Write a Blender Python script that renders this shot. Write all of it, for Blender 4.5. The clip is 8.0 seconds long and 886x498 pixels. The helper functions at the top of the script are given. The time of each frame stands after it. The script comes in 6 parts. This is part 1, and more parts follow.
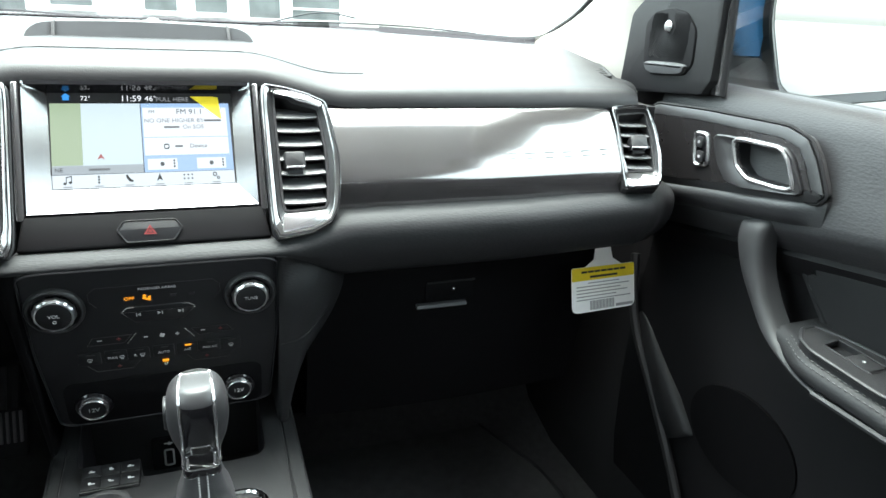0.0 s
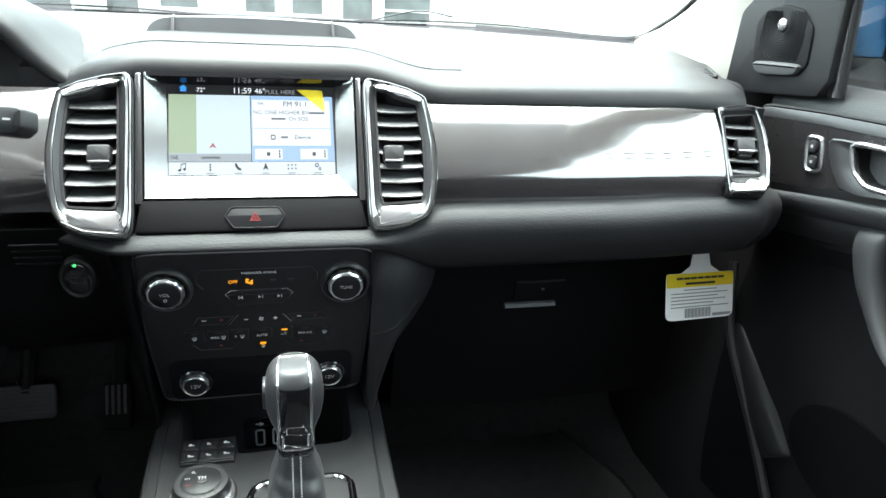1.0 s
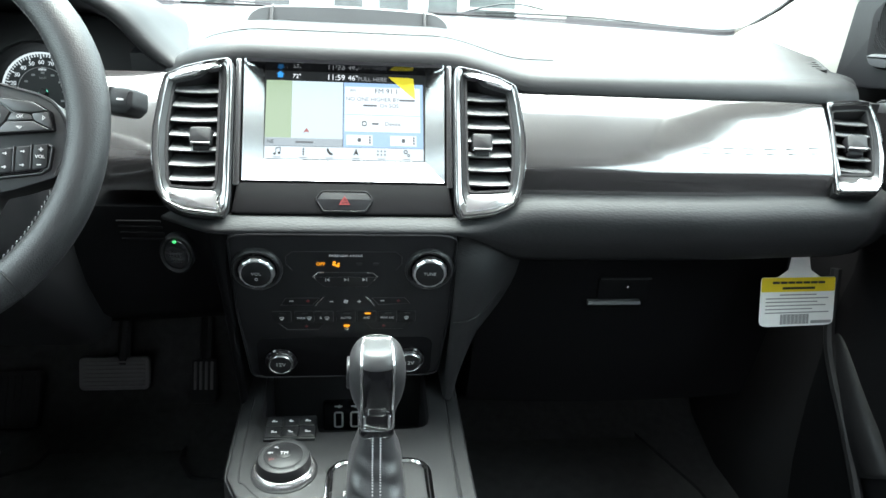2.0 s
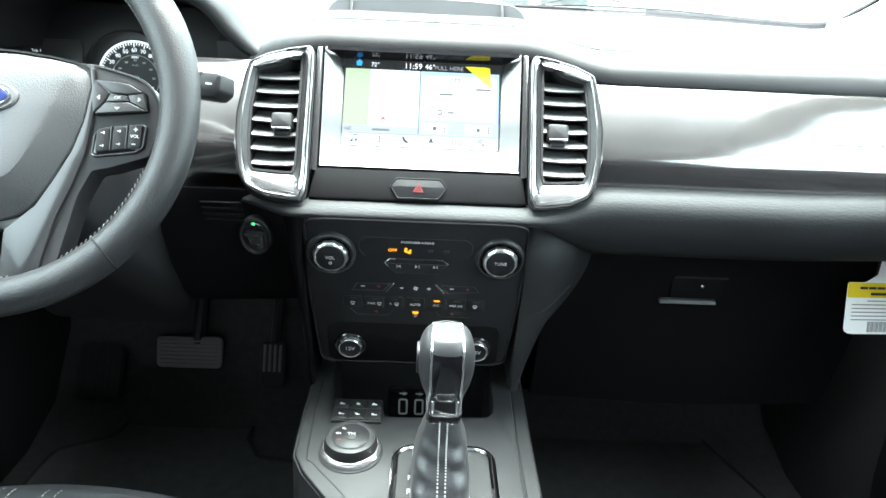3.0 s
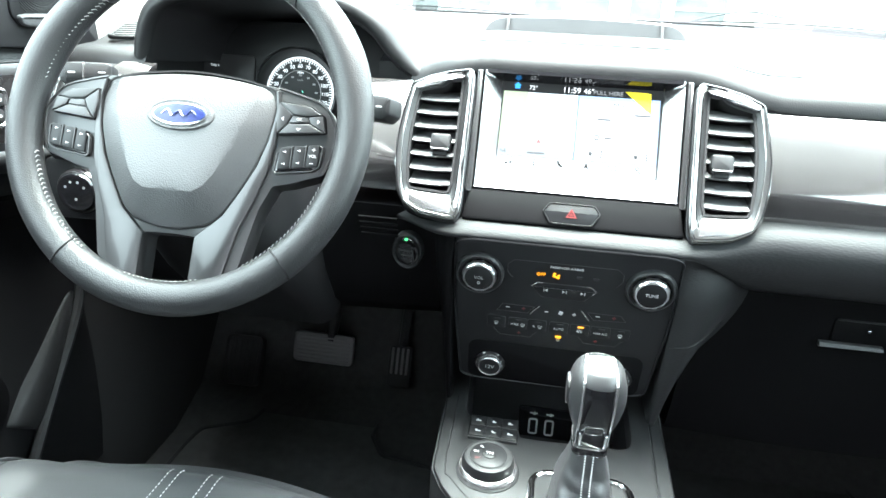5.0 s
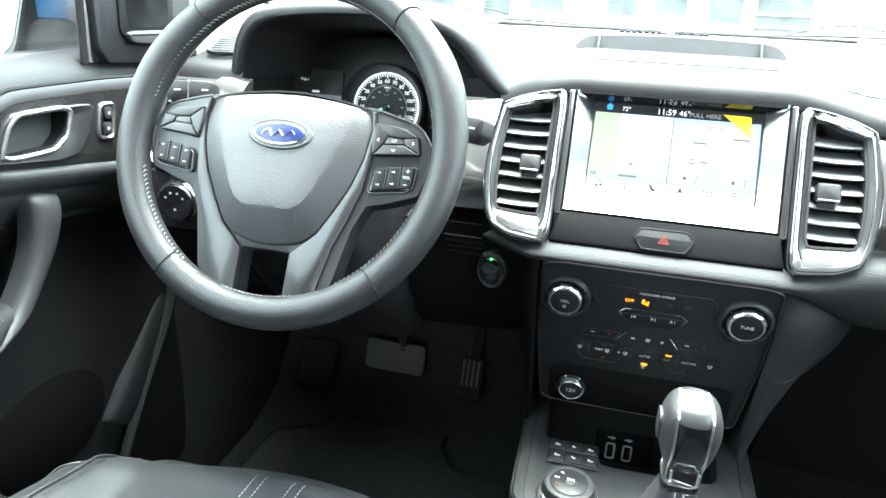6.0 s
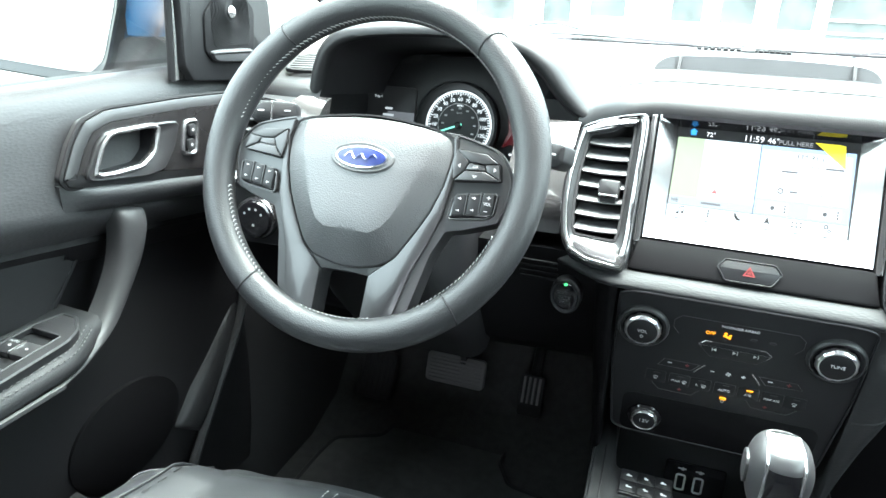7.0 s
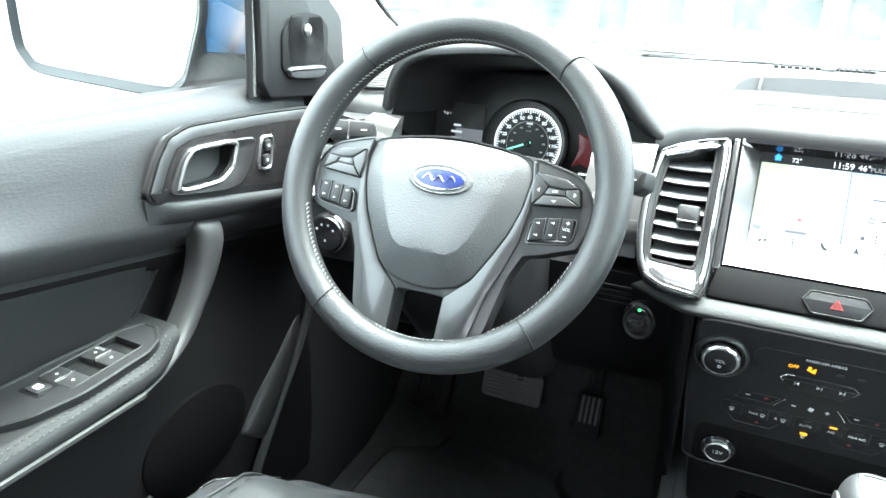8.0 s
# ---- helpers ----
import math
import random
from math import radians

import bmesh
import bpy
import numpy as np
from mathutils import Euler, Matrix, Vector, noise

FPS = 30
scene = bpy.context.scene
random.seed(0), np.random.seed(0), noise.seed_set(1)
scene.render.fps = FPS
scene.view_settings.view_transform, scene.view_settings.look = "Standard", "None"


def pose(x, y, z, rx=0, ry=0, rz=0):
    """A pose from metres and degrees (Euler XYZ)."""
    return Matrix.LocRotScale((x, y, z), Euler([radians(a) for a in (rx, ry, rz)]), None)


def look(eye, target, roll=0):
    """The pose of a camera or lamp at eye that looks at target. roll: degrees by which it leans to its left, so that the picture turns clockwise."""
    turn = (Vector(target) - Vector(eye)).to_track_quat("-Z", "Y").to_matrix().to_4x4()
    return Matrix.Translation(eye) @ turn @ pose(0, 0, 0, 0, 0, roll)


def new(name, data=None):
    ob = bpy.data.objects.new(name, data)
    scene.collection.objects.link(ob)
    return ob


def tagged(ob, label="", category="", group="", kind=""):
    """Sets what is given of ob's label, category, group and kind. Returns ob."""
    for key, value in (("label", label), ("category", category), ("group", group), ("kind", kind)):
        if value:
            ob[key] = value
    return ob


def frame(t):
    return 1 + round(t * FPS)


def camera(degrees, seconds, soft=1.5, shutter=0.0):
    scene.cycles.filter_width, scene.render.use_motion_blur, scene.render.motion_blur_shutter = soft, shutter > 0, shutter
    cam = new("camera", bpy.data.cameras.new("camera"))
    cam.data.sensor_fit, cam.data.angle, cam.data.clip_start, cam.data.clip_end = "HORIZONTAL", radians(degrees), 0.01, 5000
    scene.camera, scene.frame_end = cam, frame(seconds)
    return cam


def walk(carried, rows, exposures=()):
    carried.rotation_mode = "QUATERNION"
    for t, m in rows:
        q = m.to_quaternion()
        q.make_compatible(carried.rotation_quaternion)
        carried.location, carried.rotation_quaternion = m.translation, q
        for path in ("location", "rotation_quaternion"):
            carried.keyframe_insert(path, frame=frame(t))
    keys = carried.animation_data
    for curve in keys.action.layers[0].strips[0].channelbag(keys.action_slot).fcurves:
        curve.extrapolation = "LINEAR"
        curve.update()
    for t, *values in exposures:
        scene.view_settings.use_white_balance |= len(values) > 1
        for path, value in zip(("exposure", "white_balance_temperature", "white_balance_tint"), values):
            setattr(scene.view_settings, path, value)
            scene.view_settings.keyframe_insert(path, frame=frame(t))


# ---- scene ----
cam = camera(67.0, 8.0)
PATH = [
    (0, (0.045, 0.128, 0.804), (0.727, 1.874, 0.106), 3.2),
    (0.5, (0.037, 0.131, 0.801), (0.603, 1.916, 0.099), 3.2),
    (1, (0.03, 0.132, 0.797), (0.487, 1.947, 0.092), 3.1),
    (1.5, (0.024, 0.134, 0.792), (0.368, 1.972, 0.081), 3.0),
    (3, (0.01, 0.131, 0.777), (0.063, 1.99, 0.041), 2.8),
    (3.5, (0.0, 0.127, 0.778), (-0.026, 1.985, 0.037), 2.8),
    (4, (-0.01, 0.123, 0.783), (-0.117, 1.978, 0.042), 2.8),
    (4.5, (-0.02, 0.128, 0.79), (-0.208, 1.975, 0.048), 2.7),
    (6, (-0.06, 0.133, 0.813), (-0.521, 1.933, 0.072), 2.3),
    (6.5, (-0.073, 0.136, 0.821), (-0.613, 1.915, 0.084), 2.2),
    (7, (-0.088, 0.135, 0.83), (-0.698, 1.893, 0.097), 2.1),
    (7.5, (-0.104, 0.133, 0.838), (-0.782, 1.869, 0.112), 2.1),
    (8, (-0.117, 0.13, 0.843), (-0.86, 1.842, 0.125), 2.0),
]
walk(cam, [(t, look(eye, target, roll)) for t, eye, target, roll in PATH],
     [(0, 4.18, 6450, 8), (1.5, 4.2, 6400, 7), (3, 4.93, 6280, 5), (4.5, 5.36, 6280, 5), (6.5, 5.03, 6280, 5), (8, 5.32, 6280, 5)])

# ---------- world, sun ----------
world = bpy.data.worlds.new("overcast_sky")
scene.world = world
world.use_nodes = True
wn = world.node_tree
sky = wn.nodes.new("ShaderNodeTexSky")
sky.sky_type, sky.sun_disc = "NISHITA", False
sky.sun_elevation, sky.sun_rotation = radians(78), radians(6)
sky.dust_density = 3.0
pale = wn.nodes.new("ShaderNodeHueSaturation")
pale.inputs["Saturation"].default_value = 0.22
wn.links.new(sky.outputs[0], pale.inputs["Color"])
# an overcast sky is three times as bright overhead as at the horizon
way, part_z, grow, tone = wn.nodes.new("ShaderNodeTexCoord"), wn.nodes.new("ShaderNodeSeparateXYZ"), wn.nodes.new("ShaderNodeMapRange"), wn.nodes.new("ShaderNodeVectorMath")
wn.links.new(way.outputs["Generated"], part_z.inputs[0])
wn.links.new(part_z.outputs["Z"], grow.inputs["Value"])
grow.inputs["To Min"].default_value, grow.inputs["To Max"].default_value = 0.8, 1.5
tone.operation = "SCALE"
wn.links.new(pale.outputs[0], tone.inputs[0])
wn.links.new(grow.outputs["Result"], tone.inputs["Scale"])
wn.links.new(tone.outputs[0], wn.nodes["Background"].inputs["Color"])
wn.nodes["Background"].inputs["Strength"].default_value = 0.12
sun_data = bpy.data.lights.new("sun", "SUN")
sun_data.energy, sun_data.angle, sun_data.color = 0.5, radians(50), (1.0, 0.97, 0.93)
sun = new("sun", sun_data)
sun.matrix_world = look((0.3, 3, 15), (0, 0, 0))


# ---------- materials ----------
def material(name, colour, rough=0.5, metal=0.0, grain=0.0, grain_scale=900.0, vary=0.15, vary_scale=14.0, coat=0.0, cell=False, sheen=0.0, spec=0.5, stretch=None):
    m = bpy.data.materials.new(name)
    m.use_nodes = True
    n, l = m.node_tree.nodes, m.node_tree.links
    b = n["Principled BSDF"]
    b.inputs["Roughness"].default_value = rough
    b.inputs["Metallic"].default_value = metal
    b.inputs["Specular IOR Level"].default_value = spec
    b.inputs["Coat Weight"].default_value = coat
    b.inputs["Coat Roughness"].default_value = 0.04
    b.inputs["Sheen Weight"].default_value = sheen
    at = n.new("ShaderNodeTexCoord")
    big = n.new("ShaderNodeTexNoise")
    big.inputs["Scale"].default_value, big.inputs["Detail"].default_value = vary_scale, 6.0
    l.new(at.outputs["Object"], big.inputs["Vector"])
    mix = n.new("ShaderNodeMix")
    mix.data_type = "RGBA"
    mix.inputs["A"].default_value = (*[c * (1 - vary) for c in colour], 1)
    mix.inputs["B"].default_value = (*[min(1, c * (1 + vary)) for c in colour], 1)
    l.new(big.outputs["Fac"], mix.inputs["Factor"])
    l.new(mix.outputs["Result"], b.inputs["Base Color"])
    rr = n.new("ShaderNodeMapRange")
    rr.inputs["To Min"].default_value, rr.inputs["To Max"].default_value = max(0.02, rough * 0.88), min(1, rough * 1.12)
    l.new(big.outputs["Fac"], rr.inputs["Value"])
    l.new(rr.outputs["Result"], b.inputs["Roughness"])
    if grain:
        t = n.new("ShaderNodeTexVoronoi" if cell else "ShaderNodeTexNoise")
        t.inputs["Scale"].default_value = grain_scale
        if stretch:
            # leather grain runs in short creases along one way
            pull = n.new("ShaderNodeVectorMath")
            pull.operation = "MULTIPLY"
            pull.inputs[1].default_value = stretch
            l.new(at.outputs["Object"], pull.inputs[0])
            l.new(pull.outputs[0], t.inputs["Vector"])
        else:
            l.new(at.outputs["Object"], t.inputs["Vector"])
        bump = n.new("ShaderNodeBump")
        bump.inputs["Strength"].default_value, bump.inputs["Distance"].default_value = grain, 0.0006
        l.new(t.outputs["Distance" if cell else "Fac"], bump.inputs["Height"])
        l.new(bump.outputs["Normal"], b.inputs["Normal"])
    return m


GLOW = 1.1


def glowing(name, colour, strength):
    m = bpy.data.materials.new(name)
    m.use_nodes = True
    b = m.node_tree.nodes["Principled BSDF"]
    b.inputs["Base Color"].default_value = (0.02, 0.02, 0.02, 1)
    b.inputs["Roughness"].default_value = 0.3
    b.inputs["Specular IOR Level"].default_value = 0.2
    b.inputs["Emission Color"].default_value = (*colour, 1)
    b.inputs["Emission Strength"].default_value = strength * GLOW
    return m


def clear_glass(name, tint=(0.9, 0.95, 0.93), gloss=0.08):
    m = bpy.data.materials.new(name)
    m.use_nodes = True
    n, l = m.node_tree.nodes, m.node_tree.links
    n.remove(n["Principled BSDF"])
    a, g, mix, f = n.new("ShaderNodeBsdfTransparent"), n.new("ShaderNodeBsdfGlossy"), n.new("ShaderNodeMixShader"), n.new("ShaderNodeFresnel")
    a.inputs["Color"].default_value = (*tint, 1)
    g.inputs["Roughness"].default_value = 0.02
    f.inputs["IOR"].default_value = 1.06
    l.new(f.outputs[0], mix.inputs[0])
    l.new(a.outputs[0], mix.inputs[1])
    l.new(g.outputs[0], mix.inputs[2])
    l.new(mix.outputs[0], n["Material Output"].inputs["Surface"])
    return m


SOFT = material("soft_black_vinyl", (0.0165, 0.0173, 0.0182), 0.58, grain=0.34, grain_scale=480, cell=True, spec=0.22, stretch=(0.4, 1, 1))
TOP = material("dash_top_vinyl", (0.0115, 0.012, 0.0127), 0.46, grain=0.2, grain_scale=800, cell=True, spec=0.26)
HARD = material("hard_black_plastic", (0.013, 0.0136, 0.0145), 0.46, grain=0.2, grain_scale=1200, spec=0.3)
DARK = material("dark_cavity_plastic", (0.025, 0.025, 0.026), 0.7, grain=0.2, spec=0.1)
GLOSS = material("gloss_black_plastic", (0.008, 0.008, 0.009), 0.14, coat=0.3)
# near-black plastic whose colour already includes the shade under the dash and in recesses
SHADEBLACK = material("shade_black_plastic", (0.004, 0.004, 0.0045), 0.6, grain=0.15, spec=0.08)
LINING = material("hood_lining_plastic", (0.013, 0.0125, 0.014), 0.5, grain=0.15, spec=0.3)
KNURL = material("fluted_knob_chrome", (0.8, 0.8, 0.81), 0.30, metal=1.0, vary=0.04)
FACE = material("control_panel_black", (0.008, 0.0084, 0.0094), 0.45, grain=0.1, grain_scale=1500, spec=0.26)
GRAPHITE = material("graphite_metallic_trim", (0.085, 0.083, 0.083), 0.27, metal=0.8, vary=0.06, coat=0.5)
FASCIA = material("graphite_fascia_paint", (0.175, 0.172, 0.171), 0.13, metal=0.85, vary=0.06, coat=0.6)
SATIN = material("satin_silver_paint", (0.48, 0.48, 0.48), 0.26, metal=0.9, vary=0.05)
BEZEL = material("screen_bezel_silver", (0.21, 0.21, 0.214), 0.17, metal=0.92, vary=0.06)
SPOKE = material("spoke_grey_paint", (0.047, 0.047, 0.048), 0.38, metal=0.6, vary=0.06, coat=0.25)
PODGREY = material("switch_grey_paint", (0.045, 0.045, 0.046), 0.36, metal=0.4, vary=0.06)
SLAT = material("slat_grey_plastic", (0.06, 0.061, 0.063), 0.45, grain=0.15, grain_scale=1500)
SMOKED = material("smoked_chrome", (0.27, 0.267, 0.265), 0.16, metal=0.95, vary=0.05)
KNOBSILVER = material("knob_satin_grey", (0.037, 0.038, 0.039), 0.40, metal=0.2, vary=0.08)
SPOKEDARK = material("spoke_dark_grey", (0.040, 0.041, 0.042), 0.36, metal=0.3, vary=0.06, grain=0.08, grain_scale=1500)
CHROME = material("bright_chrome", (0.9, 0.9, 0.91), 0.13, metal=1.0, vary=0.03)
LEATHER = material("black_leather", (0.0185, 0.0196, 0.0206), 0.45, grain=0.4, grain_scale=750, cell=True, vary=0.25, spec=0.5)
COVER = material("grained_airbag_vinyl", (0.038, 0.0396, 0.0412), 0.47, grain=0.42, grain_scale=760, cell=True, vary=0.2, spec=0.8)
SEAT = material("seat_leather", (0.027, 0.029, 0.031), 0.42, grain=0.15, grain_scale=900, cell=True, vary=0.2, spec=0.35)
DOORSOFT = material("door_vinyl", (0.029, 0.0303, 0.0315), 0.46, grain=0.34, grain_scale=480, cell=True, spec=0.4, stretch=(1, 0.4, 1))
CONSOLE = material("console_grey_plastic", (0.018, 0.0187, 0.0194), 0.42, grain=0.2, grain_scale=1500, spec=0.32)
GRABGREY = material("grab_handle_plastic", (0.028, 0.029, 0.030), 0.5, grain=0.12, grain_scale=1400, spec=0.27)
INSERT = material("door_insert_leather", (0.016, 0.0167, 0.0175), 0.48, grain=0.2, grain_scale=800, cell=True, spec=0.2)
BOOT = material("soft_boot_leather", (0.038, 0.0395, 0.041), 0.40, grain=0.25, grain_scale=900, cell=True, vary=0.2, spec=0.8)
STITCHGREY = material("dull_grey_thread", (0.08, 0.08, 0.08), 0.8)
THREAD = material("pale_thread", (0.45, 0.45, 0.44), 0.8)
TWINE = material("grey_thread", (0.28, 0.28, 0.275), 0.8)
RUBBER = material("black_rubber", (0.016, 0.016, 0.017), 0.75, grain=0.3, spec=0.25)
BLACK = material("deep_black_plastic", (0.009, 0.0091, 0.0099), 0.6, grain=0.2, grain_scale=1200, spec=0.14)
GLOSSGREY = material("satin_dark_grey", (0.016, 0.0165, 0.017), 0.34, vary=0.05)
TRAYGREY = material("mid_grey_plastic", (0.065, 0.067, 0.069), 0.5, grain=0.2, grain_scale=1500)
LINER = material("headliner_cloth", (0.78, 0.78, 0.765), 0.9, grain=0.4, grain_scale=900)
MIRRORGLOSS = material("piano_black_plastic", (0.006, 0.006, 0.007), 0.06, coat=1.0, vary=0.02)
PEDAL = material("grey_pedal_rubber", (0.11, 0.11, 0.113), 0.6, grain=0.3)
CARPET = material("black_carpet", (0.042, 0.0425, 0.043), 0.95, grain=1.0, grain_scale=900, vary=0.4, vary_scale=60, spec=0.1)
MAT = material("floor_mat_pile", (0.062, 0.0625, 0.063), 0.95, grain=1.0, grain_scale=1200, vary=0.35, vary_scale=40, spec=0.1)
CREAM = material("pillar_cream_trim", (0.55, 0.53, 0.47), 0.8, grain=0.3, grain_scale=1200)
BLUE = material("blue_car_paint", (0.005, 0.045, 0.105), 0.45, coat=0.0, vary=0.05, spec=0.25)
WHITE = material("white_card", (0.88, 0.88, 0.86), 0.6, vary=0.03)
YELLOW = material("yellow_card_print", (0.8, 0.6, 0.02), 0.6, vary=0.03)
INK = material("black_print", (0.03, 0.03, 0.03), 0.7)
GREYINK = material("grey_print", (0.3, 0.3, 0.3), 0.7)
LEGEND = material("pale_legend_print", (0.45, 0.45, 0.45), 0.7)
EMBLEM = material("emblem_blue", (0.006, 0.015, 0.095), 0.35)
RED = material("red_print", (0.12, 0.008, 0.008), 0.5)
GLASS = clear_glass("window_glass", (0.86, 0.92, 0.90))
MIRROR = material("mirror_silver", (0.9, 0.9, 0.9), 0.02, metal=1.0, vary=0.0)
AMBER = glowing("amber_lamp", (1.0, 0.36, 0.01), 0.065)
GREEN = glowing("green_lamp", (0.1, 1.0, 0.25), 0.07)
ASPHALT = material("asphalt", (0.05, 0.05, 0.05), 0.9, grain=1.0, grain_scale=60, vary=0.3, vary_scale=2)
WALLPAINT = material("pale_stucco", (0.72, 0.72, 0.70), 0.85, grain=0.4, grain_scale=40, vary=0.08, vary_scale=1.5)
# lifted, blotchy matte tone paints the reflections of sky and lot into the panes
DARKGLASS = material("shop_glass_painted_reflection", (0.115, 0.122, 0.119), 0.55, vary=0.9, vary_scale=1.4, spec=0.3)


# ---------- mesh helpers ----------
def V(*a):
    return Vector(a)


def thing(name, at, label, category, group="", kind=""):
    e = new(name)
    e.location = at
    bpy.context.view_layer.update()
    return tagged(e, label, category, group, kind)


def part(name, bm, mat, parent=None, label="", angle=40.0, smooth=True):
    bmesh.ops.recalc_face_normals(bm, faces=bm.faces)
    me = bpy.data.meshes.new(name)
    bm.to_mesh(me)
    bm.free()
    me.materials.append(mat)
    if smooth:
        me.shade_smooth()
        me.set_sharp_from_angle(angle=radians(angle))
    ob = new(name, me)
    if parent is not None:
        ob.parent = parent
        if parent.parent is None:
            ob.matrix_parent_inverse = Matrix.Translation(-parent.location)
    if label:
        ob["label"] = label
    return ob


def grid(rows, close_u=False, close_v=False, caps=False):
    """A skin over rows of points."""
    bm = bmesh.new()
    vs = [[bm.verts.new(p) for p in r] for r in rows]
    nu, nv = len(vs), len(vs[0])
    for i in range(nu if close_u else nu - 1):
        for j in range(nv if close_v else nv - 1):
            bm.faces.new((vs[i][j], vs[i][(j + 1) % nv], vs[(i + 1) % nu][(j + 1) % nv], vs[(i + 1) % nu][j]))
    if caps:
        bm.faces.new(vs[0])
        bm.faces.new(vs[-1])
    return bm


def merge(*bms):
    out = bmesh.new()
    for b in bms:
        me = bpy.data.meshes.new("tmp")
        b.to_mesh(me)
        b.free()
        out.from_mesh(me)
        bpy.data.meshes.remove(me)
    return out


def inset(poly, d):
    """poly (anticlockwise 2D) moved inwards by d."""
    out, n = [], len(poly)
    for i in range(n):
        a, b, c = Vector(poly[i - 1]), Vector(poly[i]), Vector(poly[(i + 1) % n])
        e, f = (b - a).normalized(), (c - b).normalized()
        p, q = Vector((-e.y, e.x)), Vector((-f.y, f.x))
        k = p + q
        k = k / max(0.35, 1 + p.dot(q)) if k.length > 1e-6 else p
        out.append(tuple(b + k * d))
    return out


def prism(poly, z0, z1, m=None, bevel=0.0):
    """poly raised from z0 to z1, with a rounded top edge."""
    m = m or Matrix.Identity(4)
    rings = [(poly, z0)]
    if bevel:
        rings += [(poly, z1 - bevel), (inset(poly, bevel * 0.3), z1 - bevel * 0.3), (inset(poly, bevel), z1)]
    else:
        rings += [(poly, z1)]
    return grid([[m @ V(x, y, z) for x, y in p] for p, z in rings], close_v=True, caps=True)


def ring(outer, inner, z0, z1, m=None, bevel=0.0, z1_in=None):
    """A frame between two outlines with as many corners."""
    m = m or Matrix.Identity(4)
    zi = z1 if z1_in is None else z1_in
    b = bevel
    rows = [(outer, z0), (outer, z1 - b), (inset(outer, b), z1), (inset(inner, -b), zi), (inner, zi - b), (inner, z0)] if b else \
        [(outer, z0), (outer, z1), (inner, zi), (inner, z0)]
    return grid([[m @ V(x, y, z) for x, y in p] for p, z in rows], close_u=True, close_v=True)


def pierced(outer, hole, z0, z1, m):
    """A plate with one hole through it."""
    bm = bmesh.new()
    loops = []
    for p in (outer, hole):
        lo, hi = [bm.verts.new(m @ V(x, y, z0)) for x, y in p], [bm.verts.new(m @ V(x, y, z1)) for x, y in p]
        n = len(p)
        for k in range(n):
            bm.faces.new((lo[k], lo[(k + 1) % n], hi[(k + 1) % n], hi[k]))
        loops.append((lo, hi))
    for i in (0, 1):
        edges = [bm.edges.get((lp[i][k - 1], lp[i][k])) for lp in loops for k in range(len(lp[i]))]
        bmesh.ops.triangle_fill(bm, edges=edges, use_beauty=True)
    return bm


def rrect(w, h, r, cx=0.0, cy=0.0, n=5):
    out = []
    for k, (sx, sy) in enumerate(((1, 1), (-1, 1), (-1, -1), (1, -1))):
        for i in range(n):
            a = (k + i / (n - 1)) * math.pi / 2
            out.append((cx + sx * (w / 2 - r) + r * math.cos(a), cy + sy * (h / 2 - r) + r * math.sin(a)))
    return out


def radial(poly, c, n=72):
    """poly sampled along n rays from c, so that two outlines can be joined."""
    out = []
    for i in range(n):
        a = 2 * math.pi * i / n
        dx, dy = math.cos(a), math.sin(a)
        best = 0.0
        for k in range(len(poly)):
            (xa, ya), (xb, yb) = poly[k - 1], poly[k]
            ex, ey = xb - xa, yb - ya
            det = dy * ex - dx * ey
            if abs(det) < 1e-12:
                continue
            r = ((ya - c[1]) * ex - (xa - c[0]) * ey) / det
            u = ((ya - c[1]) * dx - (xa - c[0]) * dy) / det
            if r > 0 and -1e-9 <= u <= 1 + 1e-9:
                best = max(best, r)
        out.append((c[0] + best * dx, c[1] + best * dy))
    return out


def mirrored(half):
    """A closed anticlockwise outline from its right half, given from the top down."""
    full = half + [(-x, y) for x, y in reversed(half) if x > 1e-6]
    return full[::-1]


def sided(pts, s):
    """pts on the right side, or their mirror image, always anticlockwise."""
    q = [(s * a, b) for a, b in pts]
    area = sum(q[i - 1][0] * q[i][1] - q[i][0] * q[i - 1][1] for i in range(len(q)))
    return q if area > 0 else q[::-1]


def oval(a, b, cx=0.0, cy=0.0, n=32):
    return [(cx + a * math.cos(2 * math.pi * i / n), cy + b * math.sin(2 * math.pi * i / n)) for i in range(n)]


def smooth_poly(pts, r=0.3, n=4):
    """Corners of a polygon rounded off; r is the share of each edge."""
    out = []
    for i in range(len(pts)):
        a, b, c = Vector(pts[i - 1]), Vector(pts[i]), Vector(pts[(i + 1) % len(pts)])
        p, q = b + (a - b) * r, b + (c - b) * r
        for k in range(n + 1):
            t = k / n
            out.append(tuple(p * (1 - t) ** 2 + b * 2 * t * (1 - t) + q * t * t))
    return out


def tube(points, r, n=8, closed=False, flat=1.0):
    pts = [Vector(p) for p in points]
    rows, side = [], None
    for i, p in enumerate(pts):
        a = pts[i - 1] if (i or closed) else p
        b = pts[(i + 1) % len(pts)] if (i < len(pts) - 1 or closed) else p
        d = (b - a).normalized()
        if side is None:
            side = d.cross(V(0.3, 0.2, 0.93)).normalized()
        side = (side - d * side.dot(d)).normalized()
        up = d.cross(side)
        rr = r(i / (len(pts) - 1)) if callable(r) else r
        rows.append([p + (side * math.cos(t) + up * math.sin(t) * flat) * rr for t in [2 * math.pi * k / n for k in range(n)]])
    return grid(rows, close_u=closed, close_v=True, caps=not closed)


